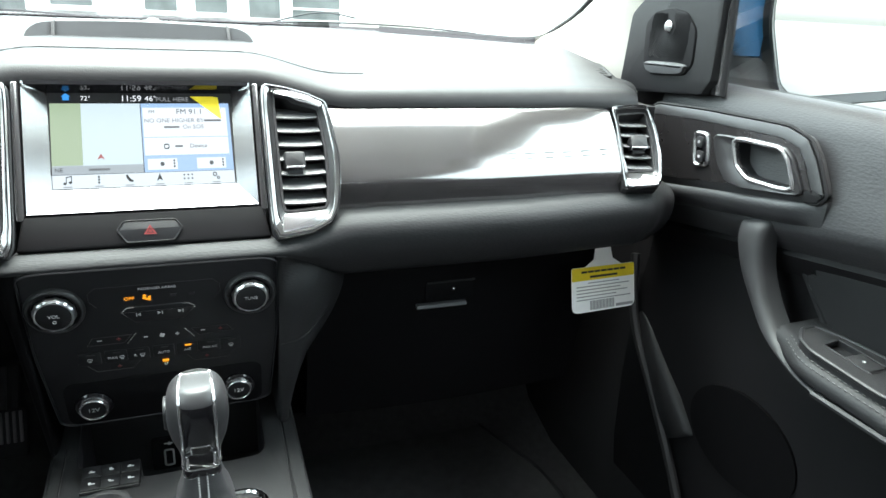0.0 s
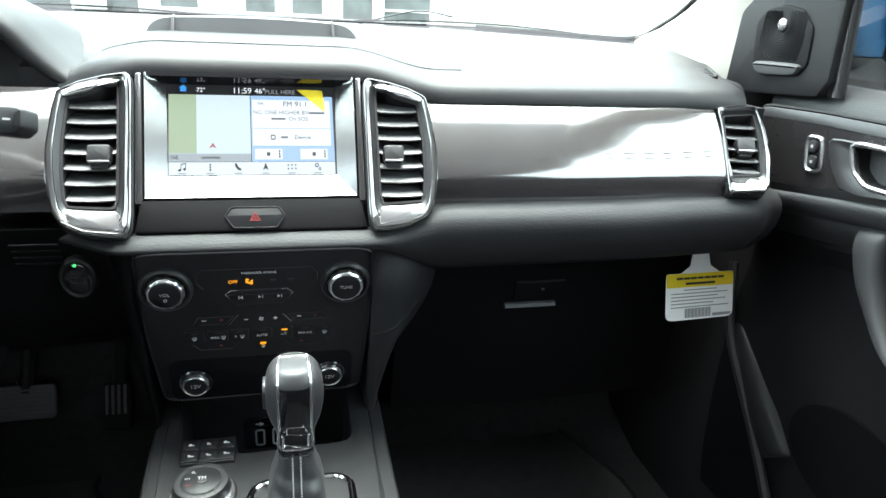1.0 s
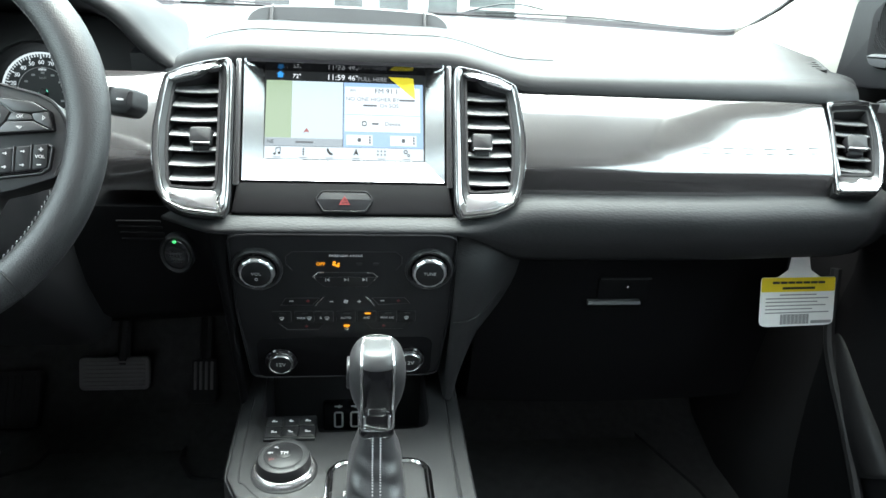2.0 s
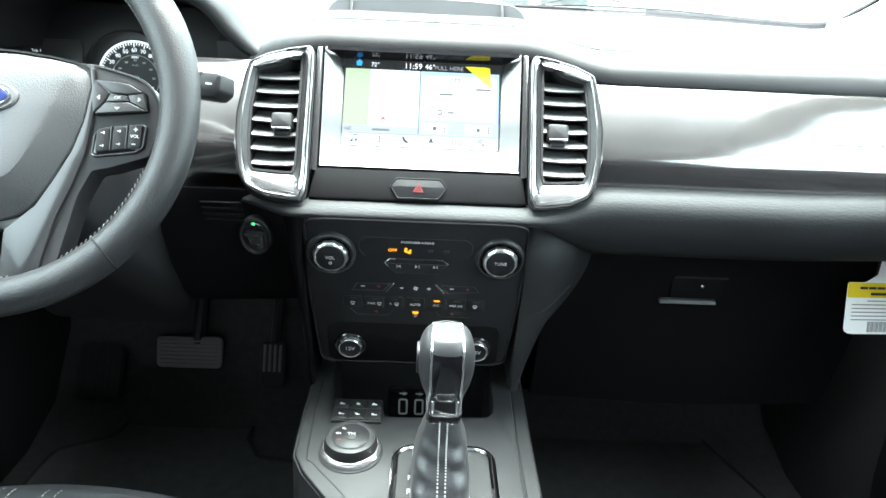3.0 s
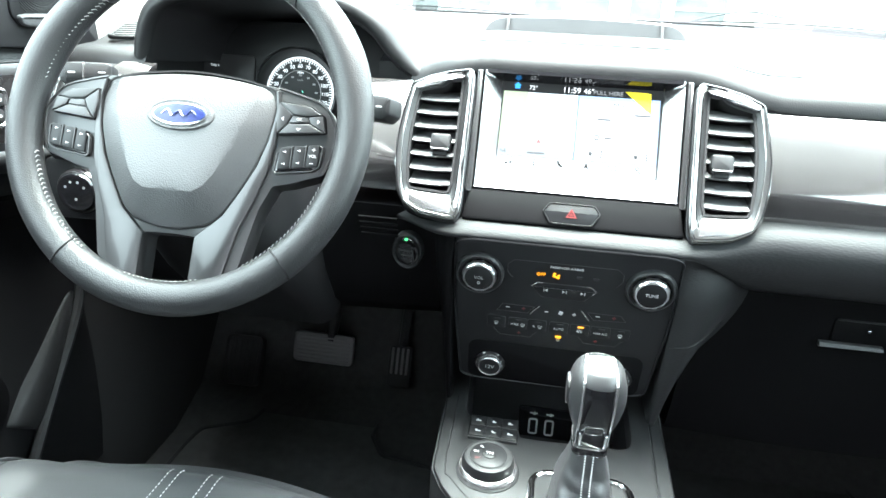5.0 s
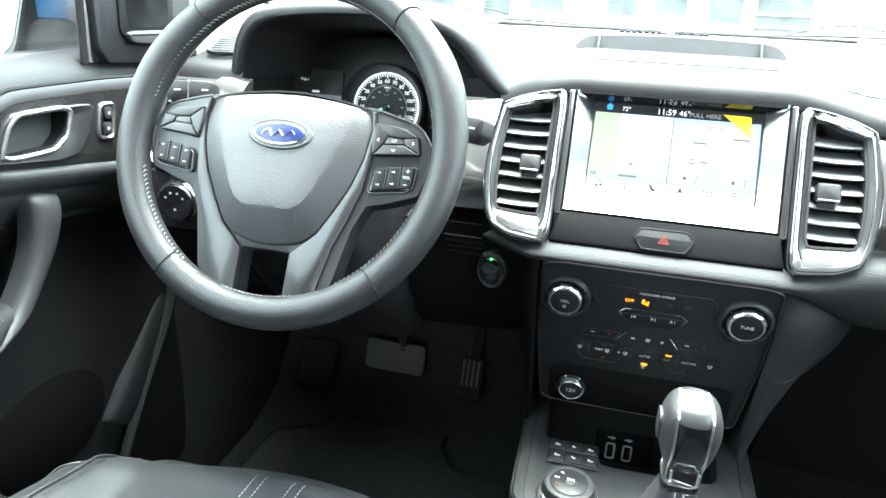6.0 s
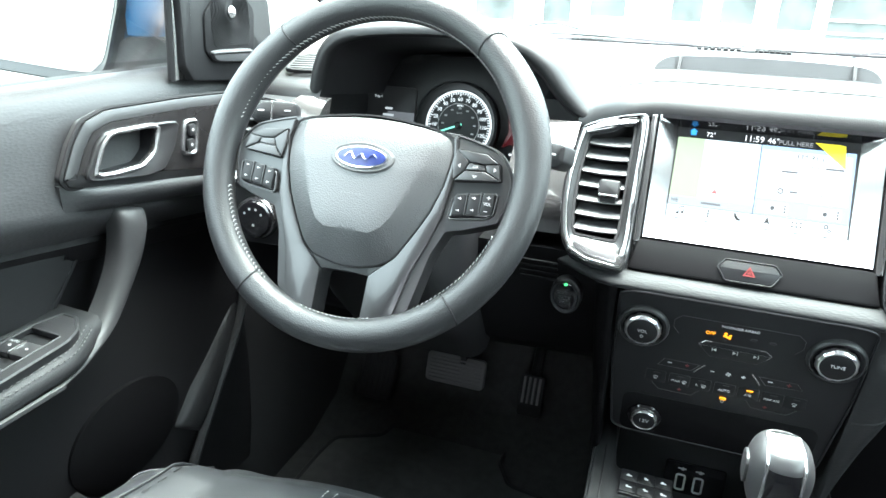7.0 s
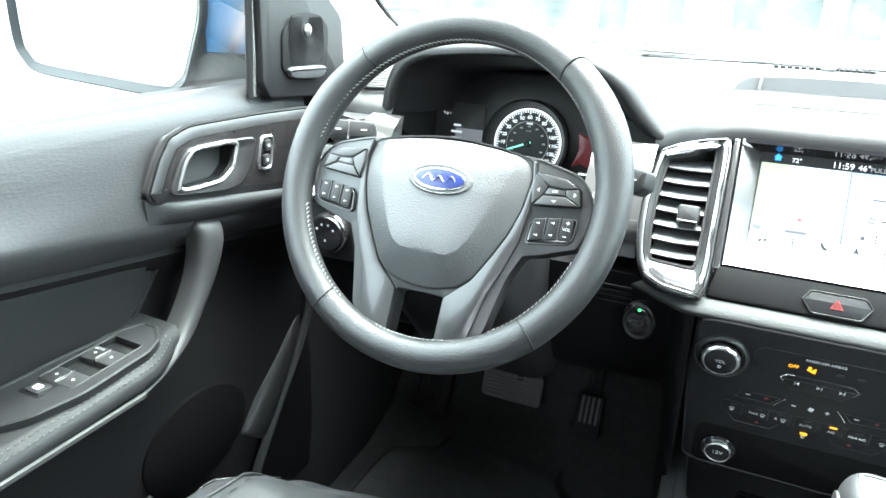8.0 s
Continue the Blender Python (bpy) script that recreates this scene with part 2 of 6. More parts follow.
def lathe(profile, m=None, n=32):
    """profile of (radius, height), turned round local z."""
    m = m or Matrix.Identity(4)
    return grid([[m @ V(r * math.cos(2 * math.pi * k / n), r * math.sin(2 * math.pi * k / n), z) for k in range(n)] for r, z in profile], close_v=True, caps=True)


def box(cx, cy, cz, sx, sy, sz, bevel=0.0, m=None):
    m = m or Matrix.Identity(4)
    r = max(bevel, 1e-4)
    return prism(rrect(sx, sy, r, cx, cy, 3), cz - sz / 2, cz + sz / 2, m, bevel)


def spline(pts, n=8, closed=False):
    """A smooth line through the points."""
    P, out = [Vector(p) for p in pts], []
    k = len(P)
    for i in range(k if closed else k - 1):
        a, b, c, d = P[i - 1] if (i or closed) else P[0], P[i], P[(i + 1) % k], P[(i + 2) % k] if (closed or i + 2 < k) else P[-1]
        for j in range(n):
            t = j / n
            out.append(0.5 * (2 * b + (c - a) * t + (2 * a - 5 * b + 4 * c - d) * t * t + (3 * b - a - 3 * c + d) * t ** 3))
    if not closed:
        out.append(P[-1])
    return out


def lettering(name, body, size, m, mat, parent, depth=0.0002, align="CENTER"):
    cu = bpy.data.curves.new(name, "FONT")
    cu.body, cu.size, cu.extrude, cu.align_x, cu.align_y, cu.resolution_u = body, size, depth, align, "CENTER", 3
    tmp = bpy.data.objects.new(name, cu)
    me = bpy.data.meshes.new_from_object(tmp)
    bpy.data.objects.remove(tmp)
    bpy.data.curves.remove(cu)
    bm = bmesh.new()
    bm.from_mesh(me)
    bpy.data.meshes.remove(me)
    bm.transform(m)
    return part(name, bm, mat, parent, smooth=False)


def plane_at(origin, up, right=(1, 0, 0)):
    """Local x along right, y along up, z out of the plane."""
    x, y = Vector(right).normalized(), Vector(up).normalized()
    z = x.cross(y).normalized()
    y = z.cross(x)
    m = Matrix((x, y, z)).transposed().to_4x4()
    m.translation = Vector(origin)
    return m


def shift(x, y, z=0.0):
    return Matrix.Translation((x, y, z))


def step(a, b, x):
    t = min(1, max(0, (x - a) / (b - a)))
    return t * t * (3 - 2 * t)


def loft_x(xs, section, closed=True):
    """A body along x: section(x) gives (y, z) points."""
    return grid([[V(x, y, z) for y, z in section(x)] for x in xs], close_v=closed, caps=closed)


def span(a, b, n):
    return [a + (b - a) * i / n for i in range(n + 1)]


SCREEN = plane_at((0, 0.817, 0.555), (0, 0.537, 0.843))
STACK = plane_at((0, 0.8107, 0.5024), (0, -0.222, 0.975))


# ---------- outside ----------
g = new("ground", bpy.data.meshes.new("ground"))
g.data.from_pydata([(-400, -400, -0.66), (400, -400, -0.66), (400, 400, -0.66), (-400, 400, -0.66)], [], [(0, 1, 2, 3)])
g.data.materials.append(ASPHALT)
tagged(g, "grey asphalt of a car lot", "ground", kind="structure")


def shop_building():
    b = thing("building", (0, 17, -0.66), "pale dealership building with tall dark windows", "building")
    part("wall", box(0, 18.5, 1.9, 46, 3, 5.2), WALLPAINT, b)
    part("roof", box(0, 18.4, 4.6, 46.6, 3.6, 0.25), WALLPAINT, b)
    part("plinth", box(0, 16.96, -0.2, 46, 0.12, 0.5), WALLPAINT, b)
    bays = ((-9.6, -8.3, 0.25), (-7.6, -6.2, 0.25), (-5.3, -4.3, 0.10), (-3.6, -2.95, 0.10), (-2.5, -1.7, 0.28), (-0.68, -0.02, 0.25), (0.36, 1.05, 0.25), (1.52, 2.22, 0.18), (2.50, 3.62, -0.1))
    for x0, x1, z0 in bays:
        w, h = x1 - x0, 2.1 - z0
        m = plane_at(((x0 + x1) / 2, 16.99, z0 + h / 2), (0, 0, 1))
        o = part("window", ring(rrect(w + 0.1, h + 0.1, 0.02, n=2), rrect(w, h, 0.02, n=2), -0.05, 0.06, m), WALLPAINT, b)
        part("pane", prism(rrect(w, h, 0.02, n=2), 0.005, 0.02, m), DARKGLASS, o)
        part("sill", box((x0 + x1) / 2, 16.90, z0 - 0.07, w + 0.2, 0.10, 0.06), WALLPAINT, o)
        if w > 1.05:
            for z in (0.16, 0.42, 1.10):
                part("glazing_bar", box((x0 + x1) / 2, 16.95, z, w, 0.04, 0.05), WALLPAINT, o)
    m = plane_at((4.95, 16.99, 0.9), (0, 0, 1))
    o = part("window", ring(rrect(2.0, 2.3, 0.02, n=2), rrect(1.9, 2.2, 0.02, n=2), -0.05, 0.06, m), WALLPAINT, b)
    part("pane", prism(rrect(1.9, 2.2, 0.02, n=2), 0.005, 0.02, m), CREAM, o, "pane with a pale cream blind")


shop_building()


# ---------- cab shell ----------
def cab_shell():
    roof = part("ceiling", grid([[V(x, y, 1.30 - 0.05 * (x / 0.6) ** 2 - 0.04 * max(0, y - 0.1) ** 2) for x in span(-0.66, 0.66, 8)] for y in span(-1.02, 0.75, 9)]), LINER)
    roof.modifiers.new("thick", "SOLIDIFY").thickness = 0.03
    tagged(roof, "pale cloth headliner of the cab", "ceiling", kind="structure")
    # out of view; the small window opening limits light from behind
    rear = part("wall_rear", merge(box(0, -1.0, 0.385, 1.6, 0.05, 1.05), box(0, -1.0, 1.22, 1.3, 0.05, 0.18), box(-0.62, -1.0, 1.02, 0.32, 0.05, 0.22), box(0.62, -1.0, 1.02, 0.32, 0.05, 0.22)), HARD)
    tagged(rear, "dark unseen rear wall of the cab, its window narrowed to cut light", "wall", kind="structure")
    floor = part("floor", grid([[V(x, y, z - 0.02) for x in span(-0.76, 0.76, 10)] for y, z in ((-1.1, -0.1), (0.2, -0.1), (0.9, -0.1), (1.22, -0.1), (1.34, -0.06), (1.44, 0.06), (1.5, 0.25), (1.52, 0.5), (1.51, 0.66), (1.46, 0.672), (1.12, 0.612))]), CARPET)
    tagged(floor, "black carpet that turns up at the firewall", "carpet", kind="structure")
    for s, word in ((-1, "left"), (1, "right")):
        # second box is added out of view, closing the rear side window against light
        side = part("wall_" + word, merge(
            box(s * 0.79, 0.15, 0.3, 0.05, 2.5, 0.82),
            box(s * 0.72, -0.64, 0.98, 0.06, 0.74, 0.60),
            box(s * 0.78, 1.16, 0.27, 0.04, 0.75, 0.84)), DARK)
        tagged(side, "dark body side behind the door lining, with an unseen panel blocking rear light", "wall", kind="structure")
        skin = part("body_side", grid([[V(s * x, y, z) for x, z in ((0.86, 0.70), (0.90, 0.66), (0.93, 0.5), (0.94, 0.2), (0.91, -0.1), (0.86, -0.25))] for y in span(-1.06, 0.98, 10)]), BLUE)
        skin.modifiers.new("thick", "SOLIDIFY").thickness = 0.012
        tagged(skin, "blue painted outer body side of the truck", "body panel", kind="structure")
        outer = spline([V(s * 0.69, 1.355, 0.735), V(s * 0.722, 1.24, 0.80), V(s * 0.722, 1.10, 0.905), V(s * 0.69, 0.965, 1.03), V(s * 0.62, 0.70, 1.25)], 5)
        inner = spline([V(s * 0.735, 1.10, 0.66), V(s * 0.738, 1.06, 0.78), V(s * 0.735, 0.985, 0.88), V(s * 0.705, 0.87, 0.985), V(s * 0.64, 0.62, 1.20)], 5)
        post = part("pillar", grid([[p + V(s * 0.03, 0.02, 0), p, p * 0.7 + q * 0.3 + V(-s * 0.022, 0, 0), p * 0.3 + q * 0.7 + V(-s * 0.022, 0, 0), q, q + V(s * 0.03, 0, 0)] for p, q in zip(outer, inner)]), CREAM)
        tagged(post, "pale cream windscreen pillar trim", "pillar", kind="structure")
        rail = part("roof_rail", box(s * 0.61, -0.25, 1.24, 0.07, 1.75, 0.07, 0.01), CREAM)
        tagged(rail, "pale roof rail above the side windows", "rail", kind="structure")
        bp = part("pillar", tube([(s * 0.745, -0.12, 0.68), (s * 0.70, -0.14, 0.95), (s * 0.62, -0.16, 1.24)], 0.07, 8, flat=0.6), HARD)
        tagged(bp, "dark pillar behind the front door", "pillar", kind="structure")
        pane = part("window_" + ("1" if s < 0 else "2"), grid([[V(s * (0.79 - 0.28 * (z - 0.69)), y, z) for y in (0.985, 0.6, 0.2, -0.1, -0.26)] for z in (0.69, 0.9, 1.1, 1.24)]), GLASS)
        pane.modifiers.new("thick", "SOLIDIFY").thickness = 0.003
        pane.visible_shadow = False
        tagged(pane, "clear side window glass of the truck door", "window", kind="structure")
    rows = []
    for t in span(0, 1, 8):
        row = []
        for x in span(-1, 1, 16):
            yb, zb = 1.47 - 0.16 * abs(x) ** 2.2, 0.742 - 0.012 * x * x
            row.append(V(x * (0.79 - 0.16 * t), yb * (1 - t) + (0.75 - 0.02 * x * x) * t, zb * (1 - t) + (1.285 - 0.03 * x * x) * t + 0.05 * math.sin(math.pi * t)))
        rows.append(row)
    ws = part("windshield", grid(rows), GLASS)
    ws.modifiers.new("thick", "SOLIDIFY").thickness = 0.005
    ws.visible_shadow = False
    tagged(ws, "clear raked windscreen glass", "windshield", kind="structure")
    edge = part("windshield_seal", tube(spline([(0.40, 1.44, 0.744), (0.56, 1.40, 0.740), (0.685, 1.357, 0.739), (0.712, 1.29, 0.768), (0.722, 1.22, 0.812), (0.722, 1.09, 0.91), (0.69, 0.965, 1.03)], 6), 0.006, 6), RUBBER)
    tagged(edge, "black rubber edge of the windscreen", "seal", kind="structure")
    edge = part("windshield_seal", tube(spline([(-0.40, 1.44, 0.744), (-0.56, 1.40, 0.740), (-0.685, 1.357, 0.739), (-0.712, 1.29, 0.768), (-0.722, 1.22, 0.812), (-0.722, 1.09, 0.91), (-0.69, 0.965, 1.03)], 6), 0.006, 6), RUBBER)
    tagged(edge, "black rubber edge of the windscreen", "seal", kind="structure")
    base = part("windshield_seal", tube([V(x, 1.452 - 0.02 * abs(x / 0.4) ** 2.2, 0.7445) for x in span(-0.40, 0.40, 12)], 0.0016, 6), RUBBER)
    tagged(base, "black rubber seal along the foot of the windscreen", "seal", kind="structure")
    panel = part("cowl_panel", grid([[V(x, 1.432 - 0.17 * abs(x / 0.74) ** 2.2 + (1.60 - 1.432) * u, 0.700 - 0.05 * u) for x in span(-0.76, 0.76, 14)] for u in span(0, 1, 3)]), HARD)
    tagged(panel, "black plastic cowl below the windscreen", "cowl", kind="structure")
    hood = part("bonnet", grid([[V(x, y, 0.555 - 0.10 * step(1.5, 2.6, y) - 0.06 * (x / 0.8) ** 2 - 0.3 * step(2.45, 2.7, y) + 0.015 * step(0.3, 0.45, abs(x))) for x in span(-0.86, 0.86, 16)] for y in span(1.56, 2.7, 10)]), BLUE)
    hood.modifiers.new("thick", "SOLIDIFY").thickness = 0.02
    tagged(hood, "blue painted bonnet ahead of the windscreen", "bonnet", kind="structure")


cab_shell()


def wiper(x0, x1):
    w = thing("wiper", (x0, 1.54, 0.70), "black windscreen wiper resting at the glass base", "wiper", group="wipers")
    part("arm", tube(spline([(x0, 1.55, 0.715), ((x0 * 2 + x1) / 3, 1.53, 0.765), ((x0 + x1) / 2, 1.505, 0.760)], 6), 0.0016, 6), HARD, w)
    part("blade", tube(spline([(x0 + (x1 - x0) * t, 1.50 - 0.02 * t, 0.741 + 0.010 * math.sin(math.pi * t)) for t in (0.05, 0.35, 0.7, 1.0)], 6), 0.0016, 6), RUBBER, w)


wiper(-0.55, -0.05)
wiper(0.12, 0.62)


def side_mirror(s):
    d = thing("side_mirror", (s * 0.9, 1.0, 0.68), "blue door mirror with a black base and frame", "mirror", group="door mirrors")
    m = plane_at((0, 0.95, 0), (0, 0.0, 1))
    q = [(s * a, b) for a, b in ((0.955, 0.672), (1.27, 0.690), (1.305, 0.73), (1.30, 0.93), (1.27, 0.965), (0.92, 0.965), (0.868, 0.93), (0.872, 0.80), (0.915, 0.70))]
    out = smooth_poly(q if s < 0 else q[::-1], 0.22, 4)
    out = out if sum(out[i - 1][0] * out[i][1] - out[i][0] * out[i - 1][1] for i in range(len(out))) > 0 else out[::-1]
    rows = []
    for z, k in ((-0.002, 0.0), (-0.03, -0.004), (-0.08, 0.01), (-0.12, 0.035), (-0.135, 0.06)):
        rows.append([m @ V(x, y, z) for x, y in inset(out, k)])
    part("shell", grid(rows, close_v=True, caps=True), BLUE, d, "glossy blue shell")
    part("frame", ring(inset(out, -0.002), inset(out, 0.015), -0.012, 0.010, m, 0.003, 0.002), HARD, d, "black plastic surround")
    part("glass", prism(inset(out, 0.0145), -0.001, 0.001, m), MIRROR, d, "silvered mirror glass")
    rows = [[V(s * x, 1.0 + (y - 1.0) * k, 0.845 + (z - 0.845) * k) for y, z in ((0.955, 0.748), (1.06, 0.748), (1.075, 0.80), (1.05, 0.94), (0.955, 0.94))] for x, k in ((0.880, 1.0), (0.83, 1.0), (0.802, 0.97), (0.792, 0.8))]
    part("cap", grid(rows, close_v=True, caps=True), BLUE, d, "blue inner cap")
    rows = [[V(s * x, y, z) for y, z in ((0.955, z0), (1.05, z0), (1.05, z1), (0.955, z1))] for x, z0, z1 in ((0.785, 0.695, 0.742), (0.82, 0.695, 0.7455), (0.88, 0.680, 0.7455), (0.93, 0.672, 0.72), (0.96, 0.675, 0.69))]
    part("base", grid(rows, close_v=True, caps=True), HARD, d, "black mirror foot")
    return d


left_mirror = side_mirror(-1)
left_mirror.location += V(0, 0, -0.003)
right_mirror = side_mirror(1)
right_mirror.location += V(-0.012, 0, 0)


# ---------- dashboard ----------
dash = thing("dashboard", (0, 1.1, 0.5), "black soft-touch dashboard with graphite trim", "dashboard")


def lip(x):
    """Near edge of the dash top: y and z."""
    c = 1 - step(0.105, 0.225, abs(x))
    return 0.912 + 0.008 * c - 0.012 * step(0.5, 0.61, x) + 0.065 * step(0.617, 0.655, x) + 0.032 * step(-0.145, -0.20, x), 0.700 + 0.023 * c - 0.006 * step(-0.16, -0.20, x)


def cowl(x):
    return 1.445 - 0.17 * abs(x / 0.74) ** 2.2


def top_section(x):
    y, z = lip(x)
    yc = cowl(x) - 0.005
    return [(y + 0.05, z - 0.045), (y + 0.034, z - 0.0355), (y + 0.022, z - 0.0325), (y + 0.010, z - 0.0285), (y + 0.003, z - 0.0245), (y - 0.0005, z - 0.0205), (y - 0.0003, z - 0.0158), (y + 0.0025, z - 0.0095), (y + 0.0066, z - 0.0041), (y + 0.012, z), (y + 0.019, z + 0.0025), (y + 0.032, z + 0.0042),
            (y + 0.062, z + 0.0058), (1.06, z + 0.010 + 0.3 * (0.725 - z) + 0.0055 * (1 - step(0.13, 0.22, abs(x)))), (1.2, 0.737), (yc, 0.742 - 0.01 * (x / 0.7) ** 2), (yc, 0.68), (1.1, 0.62)]


part("upper_pad", loft_x(span(-0.204, 0.665, 60), top_section), TOP, dash, "black grained dash top")
part("upper_pad", loft_x(span(-0.665, -0.555, 8), top_section), TOP, dash, "black grained dash top")
part("rear_pad", loft_x(span(-0.556, -0.204, 12), lambda x: [(1.17, 0.66), (1.17, 0.728), (1.19, 0.735), (1.25, 0.737), (cowl(x) - 0.005, 0.742 - 0.01 * (x / 0.7) ** 2), (cowl(x) - 0.005, 0.68)]), TOP, dash)
seam = [V(x, lip(x)[0] + 0.085, lip(x)[1] + 0.0092) for x in span(-0.2, 0.26, 24)]
part("seam", tube(seam, 0.0009, 6), HARD, dash)
part("pad_corner", loft_x(span(-0.258, -0.2035, 3), lambda x: [(1.0, 0.66), (1.0, 0.6985), (1.06, 0.7130), (1.2, 0.7362), (1.2, 0.66)]), TOP, dash)
# raised back wall of the dash-top tray
tray = grid([[V(x * 1.03, 1.087, 0.71), V(x, 1.100, 0.7572 - 0.25 * x * x), V(x, 1.108, 0.7592 - 0.25 * x * x), V(x, 1.29, 0.748), V(x, 1.29, 0.71)] for x in span(-0.100, 0.100, 6)], close_v=True, caps=True)
for u in (-1, 1):
    wing = [[V(u * (x + 0.002), 1.086 - 0.4 * (x - 0.103), 0.71), V(u * x, 1.099 - 0.4 * (x - 0.103), z), V(u * (x - 0.001), 1.107 - 0.3 * (x - 0.103), z + 0.0015), V(u * (x - 0.012), 1.16, 0.732)] for x, z in ((0.1035, 0.7545), (0.1120, 0.7538), (0.1190, 0.7518), (0.1255, 0.7478), (0.1300, 0.7430), (0.1330, 0.7375), (0.1345, 0.730))]
    part("tray_side", grid(wing), TRAYGREY, dash, "grey rounded side of the dash-top tray")
for x0, x1 in ((-0.078, -0.014), (0.012, 0.064)):
    slots = [box(x, 1.432 - 0.1 * abs(x), 0.7435, 0.0075, 0.012, 0.004, 0.001) for x in span(x0, x1, 6)]
    part("outlet_slots", merge(*slots), RUBBER, dash, "row of dark outlet slots")
part("sun_sensor", lathe([(0.012, 0.0), (0.0115, 0.004), (0.007, 0.0075), (0.002, 0.0085)], shift(0.0, 1.425, 0.741), 20), TRAYGREY, dash, "small round light sensor")
# paler grey tubes draw the light caught along the tray wall's end edges
for u in (-1, 1):
    part("tray_lit_edge", tube([V(u * 0.1035, 1.084, 0.722), V(u * 0.1015, 1.0965, 0.7545), V(u * 0.1010, 1.105, 0.7568)], 0.0019, 6), STITCHGREY, dash, "pale strip standing in for the lit edge of the tray wall")
part("tray_wall", tray, TRAYGREY, dash, "grey back wall of the dash-top tray")
for s in (-1, 1):
    dm = plane_at((s * 0.628, 1.055, 0.7135), (s * 0.35, 1, 0.12), (1, -0.35 * s, 0))
    dv = part("demister_vent", ring(rrect(0.066, 0.105, 0.018), rrect(0.056, 0.094, 0.014), -0.003, 0.0022, dm, 0.001), TOP, dash, "side window demister outlet")
    for k in range(6):
        part("slat", box(0, -0.036 + 0.0145 * k, 0.000, 0.056, 0.009, 0.004, 0.001, dm), TOP, dv)


def low_section(x):
    """The full pad on the passenger's side narrows to a band over the controls."""
    w, d, r = step(0.12, 0.21, x), 1 - step(-0.215, -0.125, x), 1 - step(0.60, 0.655, x)
    z1 = 0.006 * step(0.40, 0.62, x)
    wide = ((0.90, 0.571), (0.838, 0.5745), (0.822, 0.570), (0.8135, 0.561), (0.8115, 0.547), (0.8165, 0.529), (0.828, 0.511), (0.845, 0.496), (0.90, 0.478), (0.95, 0.49))
    slim = ((0.90, 0.553), (0.828, 0.556), (0.816, 0.5545), (0.808, 0.551), (0.803, 0.547), (0.8015, 0.544), (0.803, 0.541), (0.812, 0.540), (0.90, 0.540), (0.95, 0.545))
    pts = [(a[0] * w + b[0] * (1 - w) + 0.05 * d * (a[0] < 0.85) + 0.03 * (1 - r) * (a[0] < 0.86), a[1] * w + b[1] * (1 - w) + z1) for a, b in zip(wide, slim)]
    return [tuple(p) for p in spline([Vector((y, z)) for y, z in pts], 3, closed=True)]


part("lower_pad", loft_x(span(-0.215, 0.66, 74), low_section), SOFT, dash, "black grained lower dash pad")
part("end_cap", box(0.655, 1.0, 0.60, 0.01, 0.16, 0.15, 0.003), DARK, dash)
part("end_cap", box(-0.655, 1.0, 0.60, 0.01, 0.16, 0.15, 0.003), DARK, dash)

# graphite fascia in front of the passenger and behind the wheel
def fascia(x0, x1, n):
    rows = []
    for x in span(x0, x1, n):
        e = 0.012 * step(0.48, 0.62, abs(x))
        rows.append([V(x, y, z) for y, z in ((0.93, 0.686), (0.917 - e, 0.682), (0.9065 - e, 0.6735), (0.892 - e, 0.6575), (0.8725 - e, 0.6362), (0.8545 - e, 0.6163), (0.8487 - e, 0.6085), (0.847 - e, 0.603), (0.8465 - e, 0.590), (0.8473 - e, 0.574), (0.90, 0.57))])
    return grid(rows, close_v=True, caps=True)


part("fascia", fascia(0.19, 0.574, 30), FASCIA, dash, "graphite metallic fascia strip")
part("fascia", fascia(-0.574, -0.528, 5), FASCIA, dash, "graphite metallic fascia strip")
part("fascia", fascia(-0.268, -0.198, 6), FASCIA, dash, "graphite metallic fascia strip")
part("vent_backing", box(0.615, 0.93, 0.63, 0.075, 0.05, 0.10), DARK, dash)
part("vent_backing", box(-0.615, 0.93, 0.63, 0.075, 0.05, 0.10), DARK, dash)
fm = plane_at((0.484, 0.8630, 0.6265), (0, 0.665, 0.747))
for k in range(6):
    x = -0.067 + 0.0268 * k
    e = 0.0087 * step(0.48, 0.62, 0.484 + x)
    part("embossed_mark", merge(box(x, 0.004, e, 0.016, 0.0011, 0.0011, 0.0003, fm), box(x - 0.001, -0.003, e, 0.011, 0.0011, 0.0011, 0.0003, fm)), FASCIA, dash)

